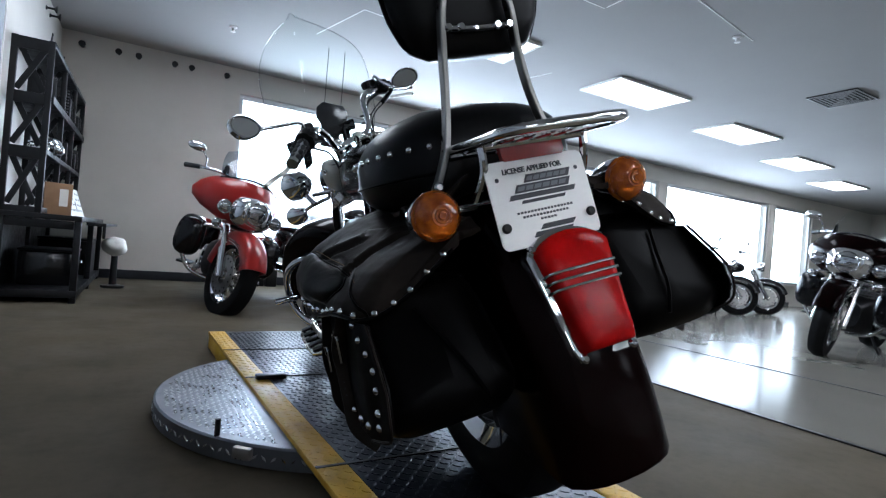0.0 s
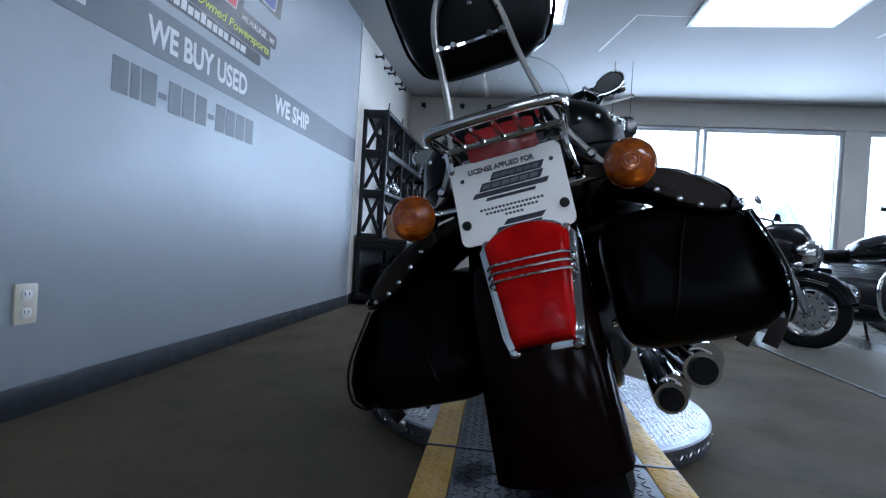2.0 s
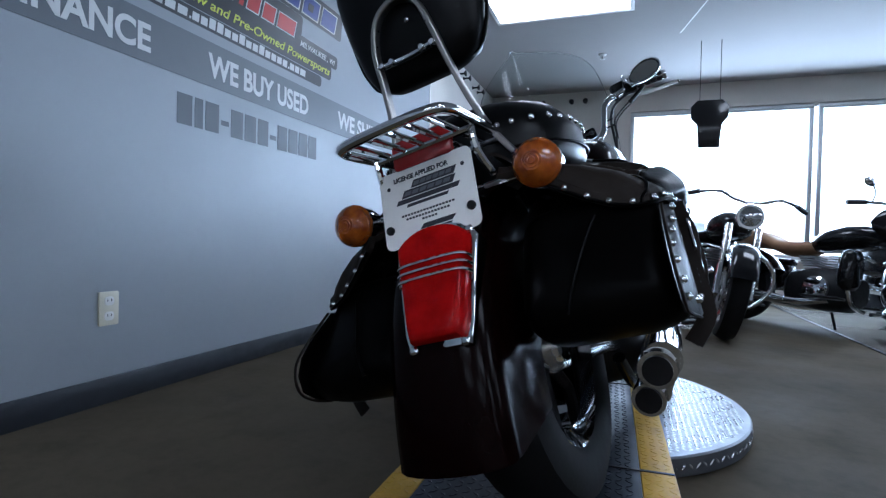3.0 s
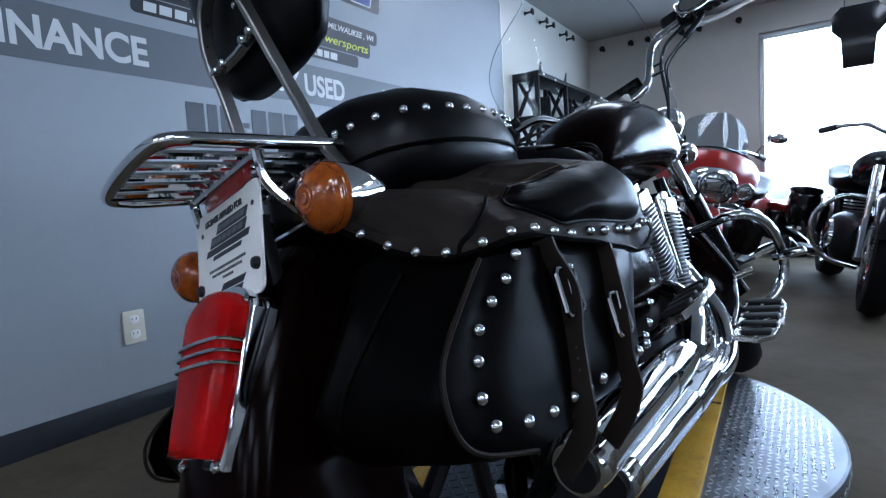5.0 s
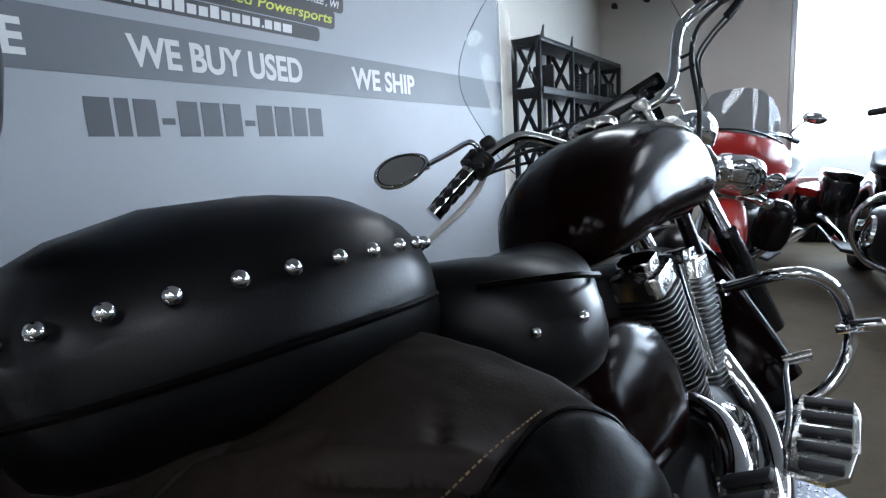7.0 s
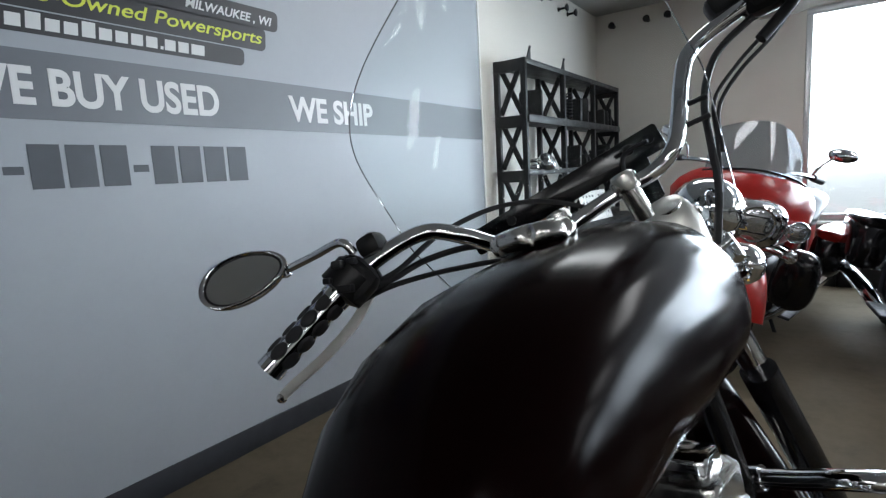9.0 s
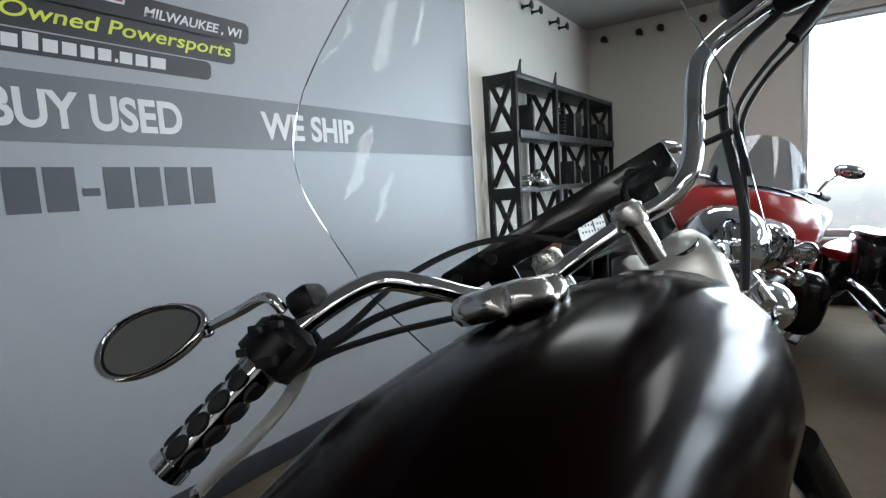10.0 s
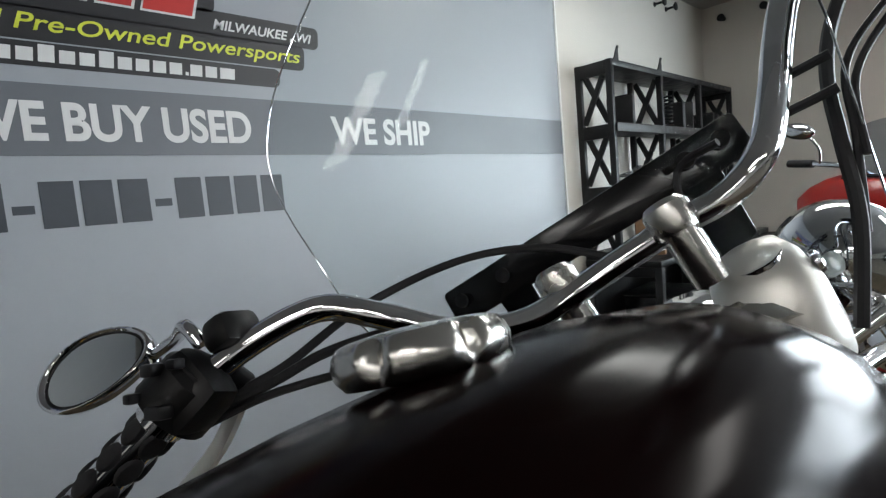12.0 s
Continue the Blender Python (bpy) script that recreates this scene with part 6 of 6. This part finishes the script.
spring = thing("shock_spring", "black coil spring standing on a shelf", "spring", "", Matrix.Translation((-0.47, 5.268, 1.356)))
part("coil", tube([(0.028 * math.cos(k * 0.7), 0.028 * math.sin(k * 0.7), 0.012 + 0.0026 * k) for k in range(76)], 0.0055, 6, 1), M["black_steel"], spring)
for y0, z0, n, step in ((5.494, 1.356, 2, 0.13), (6.004, 1.356, 3, 0.10), (5.437, 1.008, 2, 0.14), (6.046, 1.008, 3, 0.09), (4.758, 1.356, 1, 0.1)):
    for k in range(n):
        h = 0.09 + 0.10 * random.random()
        fld = crate(-0.54 + 0.02 * random.random(), y0 + step * k, z0, 0.16, 0.030, h, random.choice((M["black_plastic"], M["black_steel"])), "parts_pack", "narrow dark packed part standing on the shelf", "packet", random.uniform(-14, 14), 0.004)
        part("flap", rbox(0.0, 0.0, h + 0.004, 0.15, 0.024, 0.008, 0.002), M["black_plastic"], fld)
rk = thing("chrome_rack", "small chrome luggage rack lying on a shelf", "rack", "", Matrix.Translation((-0.51, 4.729, 1.027)))
part("hoop", tube([(-0.05, -0.09, 0.03), (-0.05, 0.10, 0.05), (0.02, 0.14, 0.06), (0.06, 0.10, 0.05), (0.06, -0.09, 0.03)], 0.006, 8, 5), M["chrome"], rk)
part("crossbar", tube([(-0.05, 0.0, 0.035), (0.06, 0.0, 0.035)], 0.005, 8, 1), M["chrome"], rk)
part("foot", rbox(0.0, -0.06, -0.0, 0.12, 0.03, 0.03, 0.003), M["polished"], rk)

# pegs for helmets high on both walls of the corner
peg = thing("wall_peg", "dark turned peg on the wall", "peg", "wall pegs", Matrix.Translation((XW - 0.013, 4.85, 2.285)) @ Matrix.Rotation(radians(90), 4, "Y"))
part("stem", lathe([(0.018, 0.0), (0.018, 0.006), (0.009, 0.012), (0.009, 0.055), (0.030, 0.072), (0.030, 0.078), (0.001, 0.082)], None, 14), M["black_steel"], peg)
for y, z in ((5.17, 2.285), (5.33, 2.285), (5.66, 2.28), (5.85, 2.28)):
    copy_thing(peg, Matrix.Translation((XW - 0.013, y, z)) @ Matrix.Rotation(radians(90), 4, "Y"))
for x in (-0.52, -0.215, -0.04, 0.29, 0.45, 0.80):
    copy_thing(peg, Matrix.Translation((x, YF, 2.275)) @ Matrix.Rotation(radians(90), 4, "X"))

# ceiling vent, sprinkler heads, board joints
vent = thing("ceiling_vent", "grey slatted ceiling vent", "vent", "", Matrix.Translation((6.0, 2.88, ZC)))
part("backing", rbox(0, 0, -0.004, 0.44, 0.44, 0.006, 0), M["black_steel"], vent)
for a in range(6):
    q = 0.21 - 0.036 * a
    part("slat", tube([(-q, -q, -0.014), (q, -q, -0.014), (q, q, -0.014), (-q, q, -0.014)], 0.008, 6, 1, True, flat=(0.009, 0.004)), M["alu"], vent)
head = thing("sprinkler_head", "small white sprinkler head on the ceiling", "sprinkler", "sprinklers", Matrix.Translation((4.0, 2.71, ZC)))
part("rosette", lathe([(0.035, -0.0), (0.035, -0.006), (0.012, -0.014), (0.010, -0.040), (0.022, -0.044), (0.001, -0.046)], None, 14), M["white_paint"], head)
copy_thing(head, Matrix.Translation((0.70, 5.32, ZC)))
for x0, y0, x1, y1 in ((1.35, 4.95, 1.52, 4.2), (1.52, 4.2, 2.4, 4.27), (3.03, 2.5, 4.15, 2.68), (3.42, 4.6, 3.5, 4.28), (-0.7, 3.0, 2.9, 3.02), (1.2, 1.2, 4.4, 1.2), (2.9, 1.2, 2.9, 3.0)):
    structure("trim_ceiling_joint", tube([(x0, y0, ZC - 0.001), (x1, y1, ZC - 0.001)], 0.004, 6, 1, flat=(0.005, 0.0015)), M["white_paint"])

# sign hanging in the window
hang = thing("hanging_sign", "dark board hanging in the window", "sign", "", Matrix.Translation((1.62, 5.20, 1.66)))
out = [(-0.085, -0.20), (0.085, -0.20), (0.095, 0.0), (0.15, 0.06), (0.15, 0.16), (0.10, 0.215), (-0.10, 0.215), (-0.15, 0.16), (-0.15, 0.06), (-0.095, 0.0)]
part("board", slab(out, 0.02, Matrix(((1, 0, 0, 0), (0, 0, -1, 0), (0, 1, 0, 0), (0, 0, 0, 1))), 0.004), M["gloss_black"], hang)
for x in (-0.08, 0.08):
    part("cord", tube([(x, -0.01, 0.21), (x, 0.0, 0.78)], 0.003, 6, 1), M["black_steel"], hang)
# small drawers standing under the window
for k, x in enumerate((1.15, 1.28, 1.42)):
    bx = crate(x, 6.40, 0.0, 0.12, 0.22, 0.36, M["black_plastic"], "floor_box", "narrow grey-black box under the window", "box", 0, 0.01)
    part("tag", rbox(0, -0.112, 0.27, 0.03, 0.002, 0.035, 0.001), M["paper"], bx, "white tag")

# ---- the other motorcycles on the showroom floor ----
def showroom_bike(m, body, label, fairing=True, seat_mat=None, bags=True, steer=0.0, screen_dark=True, mirrors=True, group="showroom motorcycles"):
    """A touring motorcycle, its front towards +y, standing at m."""
    top = thing("motorcycle", label, "motorcycle", group, m)
    seat_mat = seat_mat or M["vinyl"]

    def q(name, bm, material, parent=None, label="", sharp=50):
        return part(name, bm, material, parent or top, label, sharp)

    turn = Matrix.Translation((0, 0.52, 0)) @ Matrix.Rotation(radians(steer), 4, "Z") @ Matrix.Translation((0, -0.52, 0))

    def wheel_at(y, r, w, name, mm):
        mt = mm @ Matrix.Translation((0, y, r)) @ Matrix.Rotation(radians(90), 4, "Y")
        hub = q(name, lathe([(0.035, -w * 0.6), (0.05, -w * 0.3), (0.05, w * 0.3), (0.035, w * 0.6)], mt, 14), M["polished"])
        prof = [(r * 0.68, -w * 0.42), (r * 0.80, -w * 0.5), (r * 0.94, -w * 0.42), (r, -w * 0.1), (r, w * 0.1), (r * 0.94, w * 0.42), (r * 0.80, w * 0.5), (r * 0.68, w * 0.42)]
        q("tyre", skin(bmesh.new(), [[mt @ V((a * math.cos(2 * math.pi * k / 32), a * math.sin(2 * math.pi * k / 32), h)) for a, h in prof] for k in range(32)], False, True), M["rubber"], hub)
        prof = [(r * 0.70, -w * 0.40), (r * 0.62, -w * 0.25), (r * 0.62, w * 0.25), (r * 0.70, w * 0.40)]
        q("rim", skin(bmesh.new(), [[mt @ V((a * math.cos(2 * math.pi * k / 32), a * math.sin(2 * math.pi * k / 32), h)) for a, h in prof] for k in range(32)], False, True), M["chrome"], hub)
        for k in range(7):
            d = V((math.cos(2 * math.pi * k / 7), math.sin(2 * math.pi * k / 7), 0))
            q("spoke", tube([mt @ (d * 0.04), mt @ (d * r * 0.64)], 0.013, 6, 1), M["polished"], hub)
        return hub, mt

    hub, mt = wheel_at(0.78, 0.31, 0.13, "front_wheel", turn)
    for s in (-1, 1):
        prof = [(0.065, s * 0.072), (0.150, s * 0.072), (0.150, s * 0.077), (0.065, s * 0.077)]
        q("brake_disc", skin(bmesh.new(), [[mt @ V((a * math.cos(2 * math.pi * k / 28), a * math.sin(2 * math.pi * k / 28), h)) for a, h in prof] for k in range(28)], False, True), M["brushed"], hub)
        for k in range(14):
            d = V((math.cos(2 * math.pi * k / 14), math.sin(2 * math.pi * k / 14), 0))
            q("disc_hole", lathe([(0.009, -0.0035), (0.009, 0.0035)], mt @ Matrix.Translation(d * 0.125 + V((0, 0, s * 0.0745))), 6), M["black_steel"], hub)
    wheel_at(-0.78, 0.31, 0.16, "rear_wheel", Matrix())
    for s in (-1, 1):
        leg = [(s * 0.095, 0.52, 0.80), (s * 0.095, 0.66, 0.55), (s * 0.095, 0.78, 0.31)]
        q("fork_leg", tube([turn @ V(p) for p in leg], 0.025, 12, 2), M["polished"])
        q("fork_slider", tube([turn @ V((s * 0.095, 0.68, 0.50)), turn @ V((s * 0.095, 0.79, 0.29))], 0.034, 12, 1), M["chrome"])

    def guard(half, cy, cz, r, a0, a1, drop, mm, name):
        bm = mudguard(half, cy, cz, r, a0, a1, drop, 14)
        bmesh.ops.transform(bm, matrix=mm, verts=bm.verts)
        return q(name, bm, body)

    fg = guard(0.085, 0.78, 0.31, 0.36, -70, 80, 0.12, turn, "front_mudguard")
    for z in (0.0, 0.018):
        bm = bmesh.new()
        for s in (-1, 1):
            tube([turn @ V((s * 0.090, 0.66 + 0.24 * k / 5, 0.565 + z - 0.03 * (k / 5) ** 2)) for k in range(6)], 0.004, 6, 1, bm=bm)
        q("trim_strip", bm, M["chrome"], fg)
    guard(0.10, -0.76, 0.32, 0.40, -60, 95, 0.16, Matrix(), "rear_mudguard")
    q("engine", skin(bmesh.new(), [oval((0, y, 0.36), w, h, 18, 3.0) for y, w, h in ((-0.30, 0.10, 0.10), (-0.24, 0.16, 0.16), (0.0, 0.18, 0.18), (0.20, 0.16, 0.17), (0.28, 0.10, 0.11))]), M["engine"])
    for y0, y1 in ((0.02, 0.13), (-0.04, -0.15)):
        for k in range(9):
            t = k / 8
            q("fin", slab(rounded(0.21 - 0.02 * abs(t - 0.5), 0.16, 0.03), 0.008, Matrix.Translation((0, y0 + (y1 - y0) * t, 0.46 + 0.022 * k))), M["fin"])
    q("engine_cover", lathe([(0.11, 0), (0.105, 0.02), (0.06, 0.035), (0.001, 0.04)], Matrix.Translation((0.17, 0.02, 0.35)) @ Matrix.Rotation(radians(90), 4, "Y"), 24), M["chrome"])
    q("engine_cover", lathe([(0.11, 0), (0.105, 0.02), (0.06, 0.035), (0.001, 0.04)], Matrix.Translation((-0.17, 0.02, 0.35)) @ Matrix.Rotation(radians(-90), 4, "Y"), 24), M["chrome"])
    q("fuel_tank", skin(bmesh.new(), [oval((0, y, z), w, h, 22, 2.4) for y, z, w, h in ((-0.16, 0.74, 0.05, 0.03), (-0.12, 0.76, 0.10, 0.07), (0.0, 0.79, 0.145, 0.10), (0.14, 0.81, 0.155, 0.11), (0.28, 0.82, 0.14, 0.10), (0.37, 0.82, 0.10, 0.07), (0.41, 0.82, 0.05, 0.03))]), body, sharp=70)
    q("seat", skin(bmesh.new(), [oval((0, y, z), w, h, 20, 2.8) for y, z, w, h in ((-0.90, 0.80, 0.08, 0.04), (-0.85, 0.80, 0.14, 0.07), (-0.65, 0.80, 0.17, 0.08), (-0.52, 0.78, 0.18, 0.07), (-0.40, 0.72, 0.19, 0.06), (-0.24, 0.71, 0.17, 0.06), (-0.12, 0.73, 0.11, 0.05), (-0.08, 0.74, 0.06, 0.03))]), seat_mat, label="padded seat", sharp=70)
    for s in (-1, 1):
        if bags:
            bag = q("saddlebag", skin(bmesh.new(), [oval((s * 0.27, y, 0.50), w, h, 20, 4.0) for y, w, h in ((-1.08, 0.05, 0.08), (-1.04, 0.085, 0.13), (-0.80, 0.10, 0.15), (-0.56, 0.095, 0.145), (-0.50, 0.06, 0.10))]), M["gloss_black"], sharp=70)
            q("lid", skin(bmesh.new(), [oval((s * 0.27, y, 0.635), w, 0.030, 20, 3.0) for y, w in ((-1.07, 0.05), (-1.03, 0.088), (-0.80, 0.104), (-0.56, 0.098), (-0.50, 0.06))]), body, bag, sharp=70)
            q("marker_lamp", rbox(s * 0.27, -0.535, 0.585, 0.11, 0.03, 0.035, 0.006), M["red_lens"], bag)
        q("exhaust", tube([(s * 0.19, 0.15, 0.26), (s * 0.22, -0.10, 0.22), (s * 0.24, -0.45, 0.24), (s * 0.25, -1.12, 0.27)], [0.025, 0.03, 0.045, 0.045], 14, 3), M["chrome"])
        q("engine_guard", tube([(s * 0.05, 0.36, 0.62), (s * 0.20, 0.37, 0.62), (s * 0.31, 0.36, 0.52), (s * 0.32, 0.35, 0.38), (s * 0.22, 0.34, 0.24), (s * 0.05, 0.34, 0.20)], 0.016, 10, 5), M["chrome"])
        q("floorboard", rbox(s * 0.28, 0.15, 0.27, 0.11, 0.30, 0.02, 0.006), M["black_steel"])
        # bar, grip, mirror
        bar = [(0, 0.46, 0.98), (s * 0.10, 0.46, 1.00), (s * 0.20, 0.44, 1.04), (s * 0.32, 0.34, 1.03), (s * 0.40, 0.24, 1.01)]
        q("handlebar", tube([turn @ V(p) for p in bar], 0.0125, 10, 5), M["chrome"])
        q("hand_grip", tube([turn @ V((s * 0.33, 0.33, 1.028)), turn @ V((s * 0.41, 0.23, 1.008))], 0.019, 10, 1), M["grip"])
        if not mirrors:
            continue
        mir = q("mirror", tube([turn @ V((s * 0.31, 0.36, 1.035)), turn @ V((s * 0.33, 0.38, 1.10)), turn @ V((s * 0.38, 0.37, 1.15))], 0.006, 8, 4), M["chrome"])
        c = turn @ V((s * 0.42, 0.355, 1.165))
        q("mirror_shell", skin(bmesh.new(), [oval((c.x, c.y + d, c.z), 0.068 * k, 0.036 * k, 20, 2.2) for d, k in ((0.03, 0.3), (0.022, 0.75), (0.008, 0.97), (0, 1.0))]), M["chrome"], mir, sharp=70)
    if fairing:
        # batwing shell: a broad shield that sweeps back to both sides, hollow behind
        outline = ((0.700, 0.13), (0.735, 0.22), (0.775, 0.30), (0.83, 0.355), (0.89, 0.365), (0.95, 0.335), (0.995, 0.290), (1.025, 0.245), (1.035, 0.215))
        rings = []
        for z, half in outline:
            nose = 0.765 - 1.5 * (z - 0.83) ** 2 - (0.25 * max(0.0, z - 0.95))
            front = [V((half * u, nose - 2.2 * (half * u) ** 2 - 0.05 * abs(u) ** 3, z - 0.02 * u * u)) for u in (-1 + k / 9 for k in range(19))]
            back = [V((p.x * 0.985, p.y - 0.035 - 0.05 * (1 - abs(p.x) / 0.37), p.z)) for p in reversed(front)]
            rings.append([turn @ p for p in front + back])
        fr = q("fairing", skin(bmesh.new(), rings), body, sharp=60)
        rings = []
        for d, rx, rz in ((-0.10, 0.165, 0.120), (-0.04, 0.160, 0.118), (0.0, 0.145, 0.112), (0.025, 0.122, 0.100), (0.034, 0.105, 0.090)):
            rings.append([turn @ p for p in oval((0, 0.775 + d, 0.815), rx, rz, 28, 2.5, 0.0, 1.15)])
        nac = q("lamp_nacelle", skin(bmesh.new(), rings), M["chrome"], fr, "chrome headlamp nacelle", 60)
        q("nacelle_brow", tube([turn @ V((x, 0.80 - 1.2 * x * x, 0.905 - 3.0 * x * x)) for x in (-0.12, -0.08, -0.04, 0.0, 0.04, 0.08, 0.12)], 0.009, 8, 3), M["chrome"], nac)
        for x, z, r in ((0.0, 0.815, 0.088), (-0.215, 0.795, 0.052), (0.215, 0.795, 0.052)):
            y = 0.806 if x == 0 else 0.715
            lm = turn @ Matrix.Translation((x, y, z)) @ Matrix.Rotation(radians(-90), 4, "X")
            bowl = q("headlamp" if x == 0 else "spot_lamp", lathe([(r * 0.35, -0.075), (r * 0.8, -0.05), (r * 1.02, -0.01), (r * 1.08, 0.008), (r * 1.0, 0.014), (r * 0.93, 0.006)], lm, 28), M["chrome"], fr, "round lamp with a chrome rim")
            q("lamp_glass", lathe([(r * 0.94, 0.004), (r * 0.8, 0.010), (r * 0.45, 0.017), (0.001, 0.019)], lm, 24), M["glass_dark"], bowl)
            for k in range(3):
                q("lamp_rib", rbox(0, (k - 1) * r * 0.45, 0.012, r * 1.2, r * 0.10, 0.010, 0.002, lm), M["engine"], bowl)
        for s in (-1, 1):
            sg = q("turn_signal", lathe([(0.010, -0.055), (0.026, -0.035), (0.034, 0.0), (0.034, 0.008)], turn @ Matrix.Translation((s * 0.225, 0.70, 0.665)) @ Matrix.Rotation(radians(-90), 4, "X"), 18), M["chrome"], fr)
            q("lens", lathe([(0.033, 0.006), (0.024, 0.022), (0.001, 0.028)], turn @ Matrix.Translation((s * 0.225, 0.70, 0.665)) @ Matrix.Rotation(radians(-90), 4, "X"), 16), M["glass_dark"], sg)
            q("signal_bar", tube([turn @ V((s * 0.09, 0.66, 0.69)), turn @ V((s * 0.16, 0.67, 0.70)), turn @ V((s * 0.215, 0.66, 0.68))], 0.009, 8, 3), M["chrome"], sg)
            q("fairing_lower", skin(bmesh.new(), [oval((s * 0.30, y, 0.50), w, h, 18, 2.8) for y, w, h in ((0.40, 0.07, 0.12), (0.375, 0.105, 0.16), (0.33, 0.11, 0.17), (0.29, 0.08, 0.14))]), M["gloss_black"], fr, "black leg shield", 60)
        q("vent_fin", skin(bmesh.new(), [[turn @ V((0.20 + a, 0.52 + b, 1.03 + c)) for a, b, c in ((-0.012, 0, 0), (0.012, 0, 0), (0.012, -0.07, 0.02), (-0.012, -0.07, 0.02))], [turn @ V((0.20 + a, 0.50 + b, 1.10 + c)) for a, b, c in ((-0.006, 0, 0), (0.006, 0, 0), (0.006, -0.035, 0.01), (-0.006, -0.035, 0.01))]]), M["black_plastic"], fr)
        bm = bmesh.new()
        grid = []
        sheet = lambda u, v: turn @ V((0.232 * (1 - 0.22 * v * v * v) * u, 0.672 - 0.17 * v - 0.15 * u * u, 1.018 + 0.27 * v - 0.035 * u * u - 0.03 * v * v * u * u))
        for j in range(6):
            v = j / 5
            grid.append([bm.verts.new(sheet(u, v)) for u in (-1 + i / 5 for i in range(11))])
        back = [[bm.verts.new(v.co + V((0, 0.005, 0.001))) for v in row] for row in grid]
        for j in range(5):
            for i in range(10):
                bm.faces.new((grid[j][i], grid[j][i + 1], grid[j + 1][i + 1], grid[j + 1][i]))
                bm.faces.new((back[j][i], back[j + 1][i], back[j + 1][i + 1], back[j][i + 1]))
        glass = q("windscreen", bm, M["tinted"] if screen_dark else M["acrylic"], fr, "lightly tinted windscreen")
        glass.visible_shadow = False
        q("screen_trim", tube([sheet(-1 + i / 6, 0.06 + 0.07 * (1 - (-1 + i / 6) ** 2)) for i in range(13)], 0.02, 8, 2, flat=(0.020, 0.006)), M["smoke"], fr, "dark band along the foot of the screen")
    else:
        lm = turn @ Matrix.Translation((0, 0.70, 0.86)) @ Matrix.Rotation(radians(-90), 4, "X")
        hl = q("headlamp", lathe([(0.02, -0.10), (0.06, -0.08), (0.085, -0.03), (0.09, 0.0), (0.085, 0.012)], lm, 26), M["chrome"])
        q("headlamp_glass", lathe([(0.082, 0.006), (0.05, 0.02), (0.001, 0.026)], lm, 22), M["glass_dark"], hl)
    q("side_stand", tube([(-0.14, -0.02, 0.22), (-0.24, -0.02, 0.06), (-0.27, -0.03, 0.008)], 0.012, 8, 3), M["black_steel"])
    q("tail_lamp", rbox(0, -1.15, 0.60, 0.12, 0.04, 0.07, 0.012), M["red_lens"])
    return top


def stand(x, y, heading, scale=0.94, lean=11):
    """Where a motorcycle's front wheel touches, and the way it faces in degrees from +y."""
    return Matrix.Translation((x, y, 0)) @ Matrix.Rotation(radians(heading), 4, "Z") @ Matrix.Rotation(radians(-lean), 4, "Y") @ Matrix.Diagonal((scale, scale, scale, 1)) @ Matrix.Translation((0, -0.78, 0))


red = showroom_bike(stand(0.52, 4.20, 169, 0.94, 15), M["red_paint"], "red touring motorcycle with a fork-mounted fairing and hard bags", steer=29)
blk = showroom_bike(stand(1.60, 3.80, 186, 0.93), M["gloss_black"], "black motorcycle with chrome forks and hard bags by the window", False, steer=-8, mirrors=False)
tan = showroom_bike(stand(2.74, 4.05, 222, 0.84), M["gloss_black"], "black touring motorcycle with a tan seat by the window", True, M["card"], steer=14)
grey = showroom_bike(stand(3.70, 3.95, 206), M["gloss_black"], "black cruiser motorcycle with chrome forks by the window", False, steer=14)
dark = showroom_bike(stand(4.75, 4.15, 202), M["gloss_black"], "black cruiser motorcycle with a round headlamp", False, steer=14)
for x, y, h in ((6.0, 4.5, 200), (6.9, 4.7, 205), (7.8, 4.8, 208), (8.7, 4.9, 205)):
    copy_thing(dark if x != 6.9 else blk, stand(x, y, h))
plum = showroom_bike(stand(4.84, 2.40, 98, 0.94), M["paint"], "dark plum touring motorcycle on the polished floor", True, steer=6, screen_dark=False)
